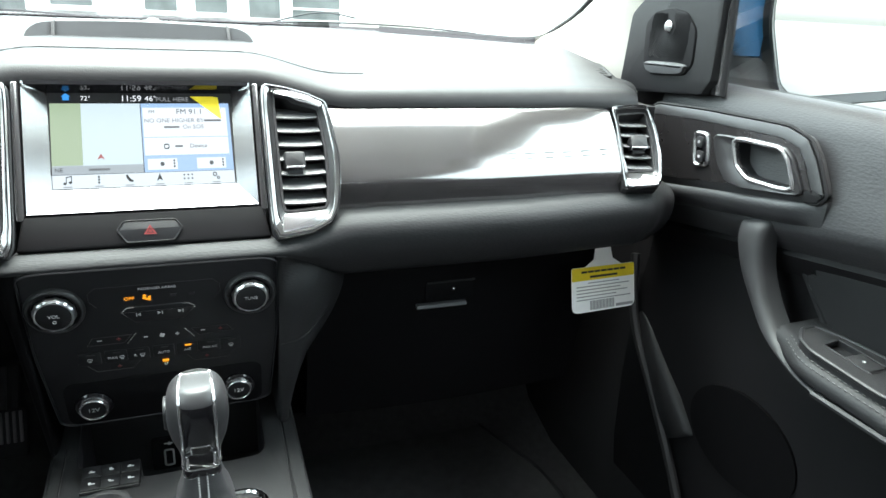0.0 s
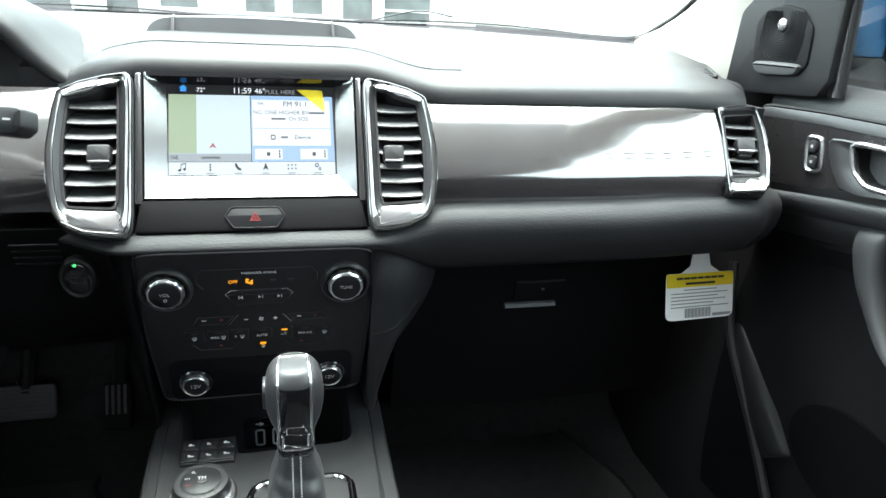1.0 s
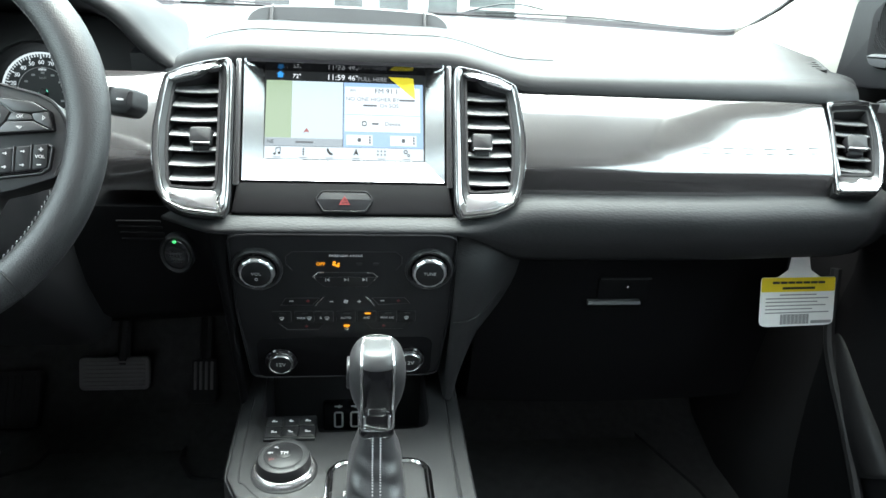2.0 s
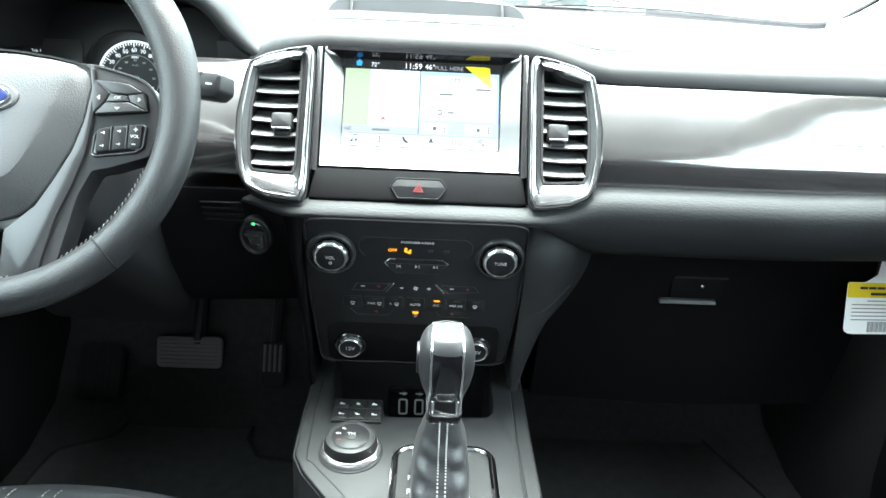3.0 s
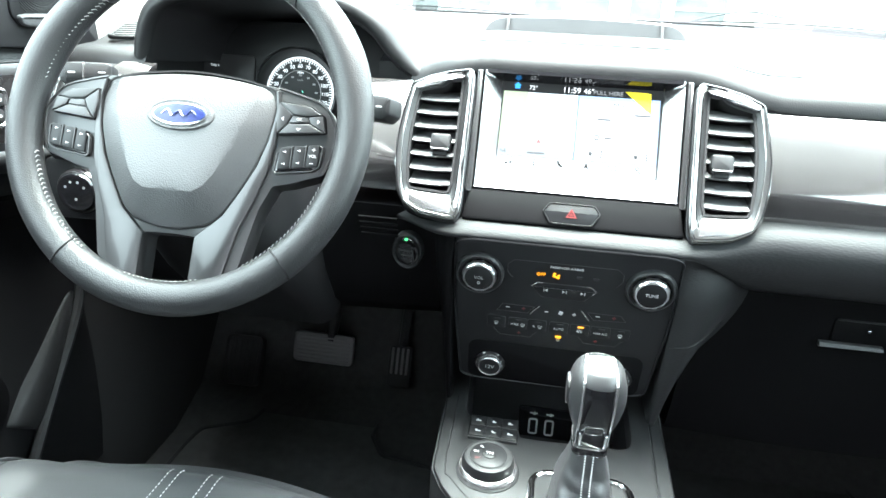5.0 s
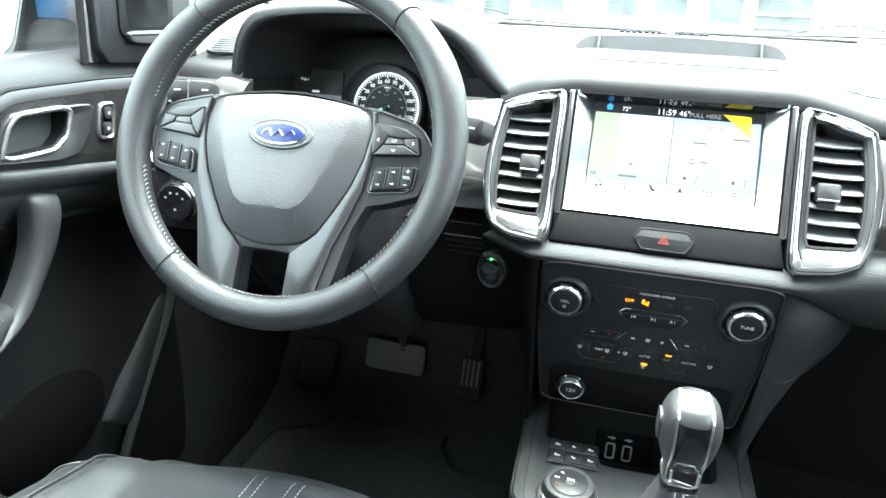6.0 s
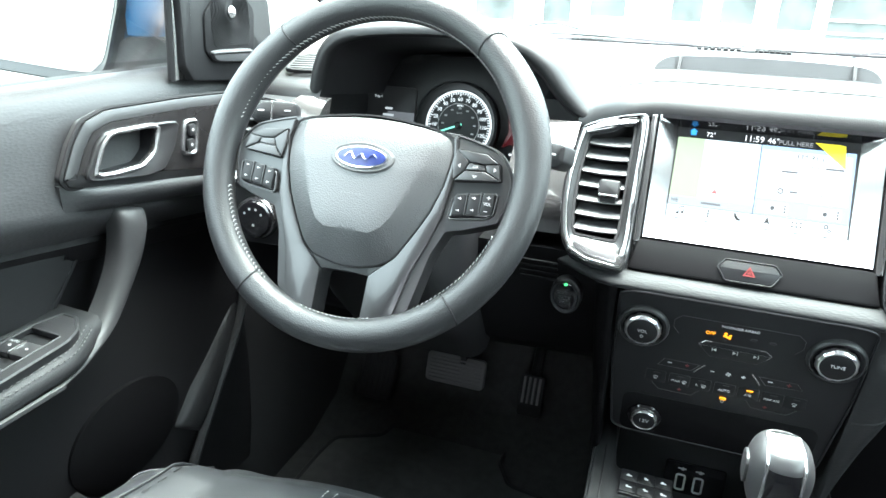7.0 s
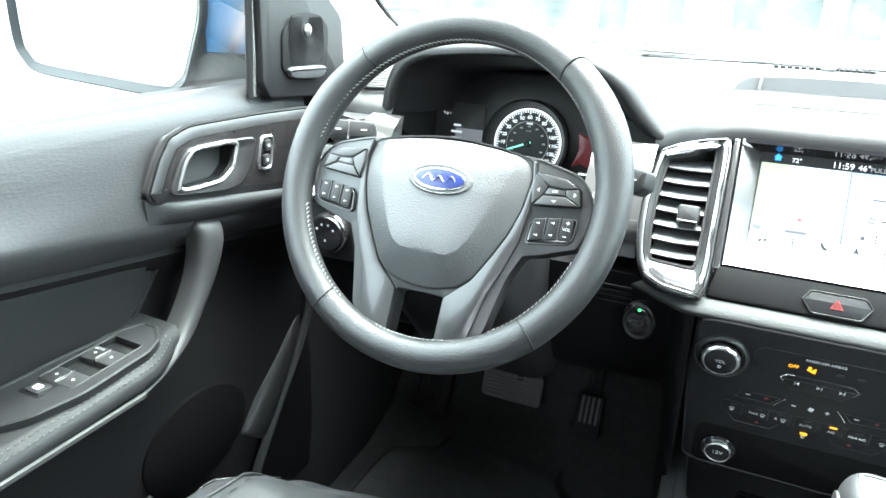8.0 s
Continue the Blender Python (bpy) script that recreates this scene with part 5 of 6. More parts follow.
        if u > 0:
            lettering("legend", "OK", 0.0040, WHEEL @ shift(0.1140, 0.0115, 0.0024), LEGEND, pod)
            for tri in (((0.0965, 0.0110), (0.0990, 0.0088), (0.0990, 0.0132)), ((0.1345, 0.0105), (0.1320, 0.0127), (0.1320, 0.0083)), ((0.1120, 0.0030), (0.1145, 0.0005), (0.1170, 0.0030))):
                part("symbol", ring(sided(tri, 1), inset(sided(tri, 1), 0.0006), 0.0028, 0.0034, WHEEL), LEGEND, pod, smooth=False)
        low = ((0.104, -0.0160), (0.137, -0.0117), (0.1395, -0.0135), (0.1380, -0.0310), (0.132, -0.0355), (0.097, -0.0403), (0.095, -0.0385), (0.0965, -0.0215))
        face = smooth_poly(sided(low, u), 0.15, 3)
        lo = part("switch_pod", prism(inset(face, 0.0006), -0.010, 0.0004, WHEEL, 0.0012), GLOSS, w, "black six-key switch")
        part("pod_rim", ring(inset(face, -0.0010), inset(face, 0.0005), -0.008, 0.0010, WHEEL, 0.0004), PODGREY, lo)
        for k, x in enumerate((0.1040, 0.1178, 0.1312)):
            t0 = -0.0150 + 0.0020 * k
            key = ((x - 0.0058, t0 - 0.0040 - (0.002 if k == 0 else 0)), (x - 0.0040, t0 - 0.0012), (x + 0.0058, t0 - 0.0002), (x + 0.0062, t0 - 0.0205), (x - 0.0058, t0 - 0.0225))
            part("pad_key", prism(smooth_poly(sided(key, u), 0.12, 2), -0.004, 0.0022, WHEEL, 0.0010), FACE, lo)
            for y in (t0 - 0.0050, t0 - 0.0165):
                if u > 0 and k == 2:
                    continue
                part("symbol", merge(prism(rrect(0.0036, 0.0007, 0.0003, u * x, y, 2), 0.0020, 0.0026, WHEEL), prism(rrect(0.0007, 0.0024, 0.0003, u * (x + 0.0009), y, 2), 0.0020, 0.0026, WHEEL)), LEGEND, lo, smooth=False)
            if k:
                part("divider", prism(sided(((x - 0.0072, t0 - 0.0010), (x - 0.0062, t0 - 0.0008), (x - 0.0062, t0 - 0.0220), (x - 0.0072, t0 - 0.0222)), u), -0.002, 0.0030, WHEEL, 0.0003), SPOKE, lo)
        if u > 0:
            lettering("legend", "VOL", 0.0040, WHEEL @ shift(0.1315, -0.0222, 0.0024), LEGEND, lo)
            part("symbol", prism(rrect(0.0036, 0.0008, 0.0003, 0.131, -0.0290, 2), 0.0020, 0.0026, WHEEL), LEGEND, lo, smooth=False)
            part("symbol", merge(prism(rrect(0.0036, 0.0008, 0.0003, 0.132, -0.0160, 2), 0.0020, 0.0026, WHEEL), prism(rrect(0.0008, 0.0036, 0.0003, 0.132, -0.0160, 2), 0.0020, 0.0026, WHEEL)), LEGEND, lo, smooth=False)


steering_wheel()


def column():
    c = thing("steering_column", (-0.373, 0.85, 0.58), "black steering column shroud behind the wheel", "column")
    rows = []
    for d, rx, ry in ((-0.05, 0.062, 0.055), (-0.075, 0.075, 0.066), (-0.14, 0.085, 0.075), (-0.28, 0.095, 0.085)):
        rows.append([WHEEL @ V(x, y - 0.045 + 0.25 * (d + 0.05), d) for x, y in rrect(rx * 2, ry * 2, 0.03)])
    part("shroud", grid(rows, close_v=True, caps=True), BLACK, c)
    for s, word in ((-1, "indicator stalk"), (1, "wiper stalk")):
        k = thing("stalk", WHEEL @ V(s * 0.12, 0.02, -0.085), "black column " + word + " with printed symbols", "stalk", group="column stalks")
        m = plane_at((-0.522, 0.80, 0.688) if s < 0 else (-0.218, 0.80, 0.675), (0, 0.4, 1), (1, -0.35 * s, 0))
        part("arm", tube([WHEEL @ V(s * x, y, z) for x, y, z in ((0.06, 0.0, -0.085), (0.10, 0.005, -0.085), (0.135, 0.012, -0.085))], 0.010, 10, flat=0.8), HARD, k)
        q = [(s * a, b) for a, b in ((-0.022, -0.012), (0.026, -0.014), (0.034, -0.006), (0.032, 0.012), (-0.02, 0.011))]
        part("grip", prism(smooth_poly(q if s > 0 else q[::-1], 0.2, 4), -0.012, 0.010, m, 0.005), HARD, k)
        part("collar", prism(smooth_poly([(s * a, b) for a, b in ((0.006, -0.0125), (0.010, -0.0125), (0.010, 0.0115), (0.006, 0.0115))][::s], 0.1, 2), -0.0125, 0.0105, m, 0.003), SATIN if s < 0 else DARK, k)
        for x in (-0.010, 0.020):
            part("symbol", prism(rrect(0.0075, 0.0018, 0.0006, s * x, 0.0, 2), 0.0098, 0.0104, m), LEGEND, k, smooth=False)


column()


def start_button():
    b = thing("start_button", (-0.182, 0.845, 0.503), "round black engine start button with green lamp", "button")
    m = plane_at((-0.182, 0.842, 0.503), (0, -0.12, 1), (1, -0.05, 0))
    part("collar", lathe([(0.021, -0.01), (0.021, 0.002), (0.019, 0.004), (0.0165, 0.002)], m @ Matrix.Diagonal((0.86, 1.12, 1, 1)), 32), HARD, b)
    part("cap", lathe([(0.0160, -0.005), (0.0160, 0.003), (0.0145, 0.004)], m @ Matrix.Diagonal((0.86, 1.12, 1, 1)), 32), GLOSS, b)
    for k, body in enumerate(("ENGINE", "START", "STOP")):
        lettering("legend", body, 0.0052, m @ shift(0, 0.005 - 0.0062 * k, 0.0042), CONSOLE, b)
    part("lamp", prism(oval(0.0019, 0.0014, 0, 0.0165, 12), 0.001, 0.0046, m), GREEN, b, "green lamp lit")


start_button()


def lamp_switch():
    d = thing("lamp_switch", (-0.555, 0.84, 0.50), "round black headlamp rotary switch in a square plate", "switch")
    m = plane_at((-0.570, 0.833, 0.545), (0, 0.05, 1), (1, 0.05, 0))
    part("plate", prism(rrect(0.11, 0.075, 0.008), -0.04, 0.006, m, 0.003), HARD, d)
    k = part("dial", lathe([(0.0245, 0.004), (0.0245, 0.018), (0.0225, 0.021), (0.019, 0.0215)], m @ shift(-0.010, 0), 36), GLOSS, d, "black rotary dial")
    part("dial_ring", lathe([(0.0285, 0.004), (0.0285, 0.012), (0.0265, 0.0165), (0.0240, 0.0172)], m @ shift(-0.010, 0), 36), SMOKED, k, "smoked silver ring")
    for a in (30, 70, 110, 150):
        part("symbol", prism(oval(0.0016, 0.0016, -0.010 + 0.0135 * math.cos(radians(a)), 0.0135 * math.sin(radians(a)), 8), 0.0213, 0.0219, m), LEGEND, k, smooth=False)
    part("symbol", prism(rrect(0.003, 0.003, 0.0006, -0.010, -0.008, 2), 0.0213, 0.0219, m), LEGEND, k, smooth=False)
    for y in (0.014, -0.012):
        part("key", prism(rrect(0.018, 0.020, 0.002, 0.037, y), 0.004, 0.009, m, 0.0015), GLOSS, d)
        part("symbol", prism(rrect(0.006, 0.004, 0.001, 0.037, y, 2), 0.0088, 0.0094, m), LEGEND, d, smooth=False)


lamp_switch()


# ---------- centre console ----------
def console():
    c = thing("centre_console", (0, 0.6, -0.1), "grey plastic centre console between the seats", "console")
    top = [(-0.058, 0.28), (0.118, 0.28), (0.120, 0.70), (0.128, 0.97), (0.103, 0.97), (0.099, 0.795), (-0.030, 0.790), (-0.036, 0.822), (-0.098, 0.822), (-0.108, 0.97), (-0.130, 0.97), (-0.122, 0.72), (-0.108, 0.692), (-0.068, 0.640), (-0.061, 0.59)]
    part("top_plate", prism(smooth_poly(top, 0.12, 3), 0.275, 0.302, None, 0.003), CONSOLE, c, "smooth grey top plate")
    skirt = [(-0.060, 0.278), (0.120, 0.278), (0.122, 0.70), (0.130, 0.975), (-0.132, 0.975), (-0.124, 0.719), (-0.110, 0.690), (-0.070, 0.638), (-0.063, 0.59)]
    sk = smooth_poly(skirt, 0.12, 3)
    rows = [[V(x * k, y, z) for x, y in sk] for z, k in ((0.299, 0.985), (0.300, 1.0), (0.292, 1.006), (0.20, 1.02), (0.05, 1.08), (-0.11, 1.12))]
    part("side_skirt", grid(rows, close_v=True), CONSOLE, c, "dark console side")
    part("plate_line", tube(spline([V(-0.113, 0.86, 0.3022), V(-0.109, 0.725, 0.3022), V(-0.098, 0.702, 0.3022), V(-0.056, 0.648, 0.3022), V(-0.05, 0.60, 0.3022), V(-0.048, 0.45, 0.3022)], 6), 0.0010, 4), DARK, c)
    rail = [[V(x + 0.004 * step(0.7, 0.97, y), y, z) for x, z in ((0.1215, 0.270), (0.1215, 0.2965), (0.1235, 0.2985), (0.1370, 0.2965), (0.1395, 0.2935), (0.1405, 0.270))] for y in span(0.30, 0.975, 12)]
    part("side_rail", grid(rail, close_v=True, caps=True), CONSOLE, c, "narrow raised strip beside the top plate")
    # bin ahead of the selector
    part("bin_floor", box(0, 0.87, 0.185, 0.215, 0.19, 0.01), DARK, c)
    part("bin_wall", box(0, 0.957, 0.24, 0.22, 0.012, 0.14), CONSOLE, c)
    for s in (-1, 1):
        part("bin_side", box(s * 0.106, 0.87, 0.24, 0.008, 0.18, 0.115, 0.002), HARD, c)
    part("bin_front", box(0.034, 0.796, 0.235, 0.14, 0.006, 0.11, 0.001), HARD, c)
    m = plane_at((0.004, 0.9500, 0.213), (0, 0.06, 1))
    u = part("usb_panel", prism(rrect(0.078, 0.05, 0.005), -0.004, 0.003, m, 0.0015), GLOSS, c, "black panel with two USB sockets")
    for s in (-1, 1):
        o = rrect(0.0135, 0.026, 0.004, s * 0.0115 - 0.006, -0.006)
        part("socket_rim", ring(o, inset(o, 0.0026), 0.002, 0.0042, m, 0.0006), LEGEND, u, "pale outlined socket")
        part("symbol", merge(prism(rrect(0.011, 0.0018, 0.0006, s * 0.0115 - 0.006, 0.0155, 2), 0.003, 0.0036, m), prism([(s * 0.0115 - 0.007, 0.013), (s * 0.0115 - 0.003, 0.013), (s * 0.0115 - 0.005, 0.019)], 0.003, 0.0035, m)), LEGEND, u, smooth=False)
    # switch block
    b = plane_at((-0.062, 0.795, 0.303), (0.02, 0.99, 0.12))
    k = part("switch_block", prism(rrect(0.058, 0.036, 0.003), -0.012, 0.004, b, 0.0012), SHADEBLACK, c, "black six-switch block")
    for i in range(3):
        for j in range(2):
            x, y = -0.019 + 0.019 * i, 0.0088 - 0.0172 * j
            part("key", prism(rrect(0.0184, 0.0166, 0.001, x, y), 0.003, 0.0052, b, 0.0004), FACE, k)
            part("symbol", merge(prism(rrect(0.0066 if i != 1 else 0.0045, 0.0013, 0.0005, x + 0.001 * j, y - 0.0008, 2), 0.005, 0.0056, b), prism(rrect(0.0030, 0.0014, 0.0006, x - 0.001, y + 0.0009, 2), 0.005, 0.0056, b)), LEGEND, k, smooth=False)
    part("block_lip", box(0, -0.0195, 0.0035, 0.058, 0.0014, 0.004, 0.0005, b), CONSOLE, k)
    # drive mode dial
    d = plane_at((-0.062, 0.724, 0.302), (0.05, 1, 0.03)) @ Matrix.Diagonal((0.9, 0.9, 0.9, 1))
    part("dial_seat", lathe([(0.0385, 0.0), (0.0385, 0.002), (0.0365, 0.0032), (0.034, 0.002)], d, 40), HARD, c)
    dd = part("mode_dial", lathe([(0.0318, 0.010), (0.0312, 0.018), (0.0295, 0.023), (0.0255, 0.0248), (0.0225, 0.0240)], d, 48), HARD, c, "black drive mode dial")
    part("dial_ring", lathe([(0.0360, 0.001), (0.0362, 0.003), (0.0350, 0.008), (0.0318, 0.0105)], d, 48), SATIN, dd, "chrome lower ring")
    part("dial_cap", lathe([(0.0222, 0.020), (0.0222, 0.0243), (0.0212, 0.0249)], d, 40), FACE, dd)
    part("dial_key", lathe([(0.0078, 0.0245), (0.0078, 0.0256), (0.0070, 0.026)], d @ shift(0.001, 0.001), 24), FACE, dd)
    lettering("legend", "TM", 0.0070, d @ shift(0.001, 0.001, 0.0263), LEGEND, dd)
    lettering("legend", "4L", 0.0052, d @ shift(-0.009, 0.0125, 0.0252), LEGEND, dd)
    lettering("legend", "4H", 0.0052, d @ shift(-0.0150, 0.003, 0.0252), LEGEND, dd)
    lettering("legend", "2H", 0.0052, d @ shift(-0.0130, -0.008, 0.0252), glowing("legend_red", (0.9, 0.25, 0.25), 0.03), dd)


console()


def gear_selector():
    g = thing("gear_selector", (0.036, 0.66, 0.30), "leather and chrome automatic gear lever with stitched boot", "gear lever")
    out = rrect(0.104, 0.146, 0.020, 0.038, 0.659, 6)
    part("gate_trim", tube([V(x, y, 0.3045) for x, y in out], 0.0042, 8, closed=True, flat=0.8), CHROME, g, "chrome gate surround")
    part("gate_plate", prism(inset(out, 0.002), 0.298, 0.3035), CONSOLE, g)
    lettering("legend", "P", 0.010, pose(0.003, 0.684, 0.3038), LEGEND, g)
    lettering("legend", "R", 0.010, pose(0.003, 0.664, 0.3038), LEGEND, g)
    cx, cy = 0.033, 0.662
    # height, width, depth and lean of the boot from the gate up
    wrap = ((0.303, 0.058, 0.116, 0.0), (0.320, 0.0565, 0.106, 0.0), (0.336, 0.0550, 0.093, 0.0), (0.351, 0.0525, 0.077, 0.002), (0.363, 0.0490, 0.063, 0.002), (0.373, 0.0450, 0.053, 0.002), (0.382, 0.0395, 0.046, 0.001), (0.391, 0.0345, 0.041, 0.0), (0.403, 0.0310, 0.037, 0.0))
    rows = []
    for i, (z, w, d, dy) in enumerate([tuple(p) for p in spline([Vector(q) for q in wrap], 3)]):
        slack = 0.0021 * math.sin((z - 0.303) / 0.1 * math.pi)
        rows.append([V(x + slack * math.sin(z * 260 + 2.6 * (y - cy) / d) * math.cos(3 * (x - cx) / w), y + slack * math.sin(z * 310 + 90 * x), z) for x, y in rrect(w, d, min(w, d) * 0.34, cx, cy + dy, 8)])
    part("boot", grid(rows, close_v=True, caps=True), BOOT, g, "black leather boot", angle=80)
    st = []
    for u in (-1, 1):
        line = spline([V(cx + u * 0.0036, cy - d / 2 + dy - 0.0022, z) for z, w, d, dy in wrap[::-1]], 10)
        for i in range(0, len(line) - 1, 2):
            st.append(tube([line[i], line[i + 1]], 0.0008, 5))
    part("stitching", merge(*st), THREAD, g, "pale twin stitch rows")
    part("collar", grid([[V(x, y, z) for x, y in rrect(w, w * 1.08, 0.009, cx, cy - 0.001, 6)] for z, w in ((0.3985, 0.0305), (0.4010, 0.0325), (0.4085, 0.0325), (0.4105, 0.0315))], close_v=True, caps=True), GLOSS, g)
    part("collar_ring", grid([[V(x, y, z) for x, y in rrect(w, w * 1.10, 0.009, cx, cy - 0.001, 6)] for z, w in ((0.4090, 0.0325), (0.4105, 0.0338), (0.4120, 0.0338), (0.4135, 0.0325))], close_v=True, caps=True), SATIN, g, "thin silver ring")
    # height, width, depth and corner radius of the knob from the neck up
    sec = ((0.4125, 0.0310, 0.0360, 0.009), (0.4200, 0.0318, 0.0380, 0.010), (0.4275, 0.0340, 0.0405, 0.012), (0.4340, 0.0390, 0.0445, 0.015), (0.4410, 0.0445, 0.0495, 0.0180), (0.4500, 0.0490, 0.0540, 0.0212), (0.4578, 0.0512, 0.0572, 0.0230), (0.4657, 0.0514, 0.0582, 0.0234), (0.4731, 0.0498, 0.0572, 0.0228), (0.4796, 0.0464, 0.0546, 0.0214), (0.4848, 0.0415, 0.0500, 0.0190), (0.4887, 0.0345, 0.0430, 0.0160), (0.4909, 0.0260, 0.0340, 0.0122), (0.4916, 0.0150, 0.0200, 0.0070))
    part("knob", grid([[V(x, y, z) for x, y in rrect(w, d, r, cx, cy - 0.003, 8)] for z, w, d, r in [tuple(p) for p in spline([Vector(q) for q in sec], 3)]], close_v=True, caps=True), KNOBSILVER, g, "satin grey gear knob")

    def front(x, w, d, r):
        v = max(0.0, abs(x) - (w / 2 - r))
        return cy - 0.003 - (d / 2 - r) - math.sqrt(max(0.0, r * r - v * v))

    for u in (-1, 1):
        up = [V(cx + u * 0.0138, front(0.0138, w, d, r) - 0.0008, z) for z, w, d, r in sec[:11]]
        up += [V(cx + u * 0.0132, cy - 0.0130, 0.4894), V(cx + u * 0.0128, cy - 0.0030, 0.4905), V(cx + u * 0.0125, cy + 0.0075, 0.4898)]
        part("chrome_strip", tube(spline(up, 4), lambda t: 0.0012 + 0.0003 * t, 8), SATIN, g, "slim bright strip up the knob")
    part("top_edge", tube(spline([V(cx - 0.0125, cy + 0.0070, 0.4900), V(cx - 0.0100, cy + 0.0095, 0.4905), V(cx, cy + 0.0100, 0.4911), V(cx + 0.0100, cy + 0.0095, 0.4905), V(cx + 0.0125, cy + 0.0070, 0.4900)], 4), 0.0017, 8), CHROME, g, "bright edge across the top")
    panel = [tuple(p) for p in spline([Vector(q) for q in sec[1:10]], 3)]
    part("front_panel", grid([[V(cx + x, front(x, w, d, r) - 0.0012 + 0.0014 * abs(x / 0.0130) ** 6, z) for x in span(-0.0130, 0.0130, 10)] for z, w, d, r in panel]), GLOSS, g, "gloss black front panel")
    fm2 = plane_at((cx, cy - 0.0222, 0.4225), (0, -0.14, 1))
    part("lower_inlay", prism(smooth_poly([(-0.0135, -0.0085), (0.0135, -0.0085), (0.0125, 0.0095), (-0.0125, 0.0095)], 0.1, 3), -0.002, 0.0018, fm2, 0.0008), GLOSS, g)
    for u in (-1, 1):
        part("inlay_edge", box(u * 0.0110, 0.0015, 0.002, 0.0026, 0.0145, 0.003, 0.0008, fm2), CHROME, g)
    part("release_button", prism(rrect(0.024, 0.026, 0.008), 0, 0.0030, plane_at((cx - 0.0240, cy - 0.003, 0.462), (0, 0, 1), (0, -1, 0)), 0.0012), KNOBSILVER, g, "side release button")


gear_selector()


# ---------- pedals, mats ----------
def pedals():
    b = thing("brake_pedal", (-0.472, 1.345, 0.045), "wide black ribbed brake pedal", "pedal", group="pedals")
    m = plane_at((-0.470, 1.345, 0.045), (0.02, 0.35, 1))
    part("pad", prism(rrect(0.134, 0.066, 0.010), -0.012, 0.0, m, 0.004), PEDAL, b)
    for k in range(7):
        part("rib", box(0, -0.024 + 0.008 * k, 0.001, 0.118, 0.0035, 0.004, 0.0008, m), PEDAL, b)
    part("arm", tube([(-0.455, 1.36, 0.06), (-0.44, 1.40, 0.2), (-0.43, 1.40, 0.36)], 0.012, 8), HARD, b)
    part("bolt", lathe([(0.003, 0), (0.003, 0.004), (0.002, 0.006)], m @ shift(0.004, 0.040, -0.003), 10), CHROME, b)
    a = thing("accelerator_pedal", (-0.3, 1.345, 0.03), "narrow black accelerator pedal with upright ribs", "pedal", group="pedals")
    m = plane_at((-0.298, 1.338, 0.028), (-0.10, 0.45, 1))
    part("pad", prism(rrect(0.050, 0.088, 0.008), -0.012, 0.0, m, 0.003), RUBBER, a)
    for k in range(4):
        part("rib", box(-0.016 + 0.0107 * k, 0.012, 0.0015, 0.005, 0.056, 0.005, 0.001, m), PEDAL, a)
    part("arm", tube([(-0.298, 1.37, 0.05), (-0.292, 1.43, 0.18), (-0.29, 1.45, 0.30)], 0.012, 8), HARD, a)
    f = thing("footrest", (-0.65, 1.35, 0.0), "black ribbed footrest on the carpet", "footrest")
    m = plane_at((-0.653, 1.33, 0.0), (0, 0.6, 1))
    part("pad", prism(rrect(0.085, 0.11, 0.012), -0.02, 0.0, m, 0.004), RUBBER, f)
    for k in range(6):
        part("rib", box(-0.032 + 0.0128 * k, 0, 0.001, 0.006, 0.095, 0.004, 0.001, m), RUBBER, f)


pedals()


def floor_mat(name, poly, label):
    rows = prism(smooth_poly(poly, 0.15, 4), -0.118, -0.098, None, 0.004)
    o = part(name, rows, MAT)
    o.location = (0, 0, 0)
    tagged(o, label, "floor mat", group="floor mats")
    part("binding", tube([V(x, y, -0.099) for x, y in smooth_poly(poly, 0.15, 4)], 0.005, 6, closed=True), RUBBER, o, "dark bound edge")


floor_mat("floor_mat", [(-0.70, 0.55), (-0.165, 0.55), (-0.165, 1.18), (-0.30, 1.20), (-0.335, 1.26), (-0.33, 1.34), (-0.58, 1.35), (-0.60, 1.25), (-0.70, 1.20)], "black carpet mat in the driver's footwell")
floor_mat("floor_mat", [(0.165, 0.55), (0.66, 0.55), (0.68, 1.10), (0.60, 1.33), (0.24, 1.34), (0.165, 1.22)], "black carpet mat in the passenger's footwell")


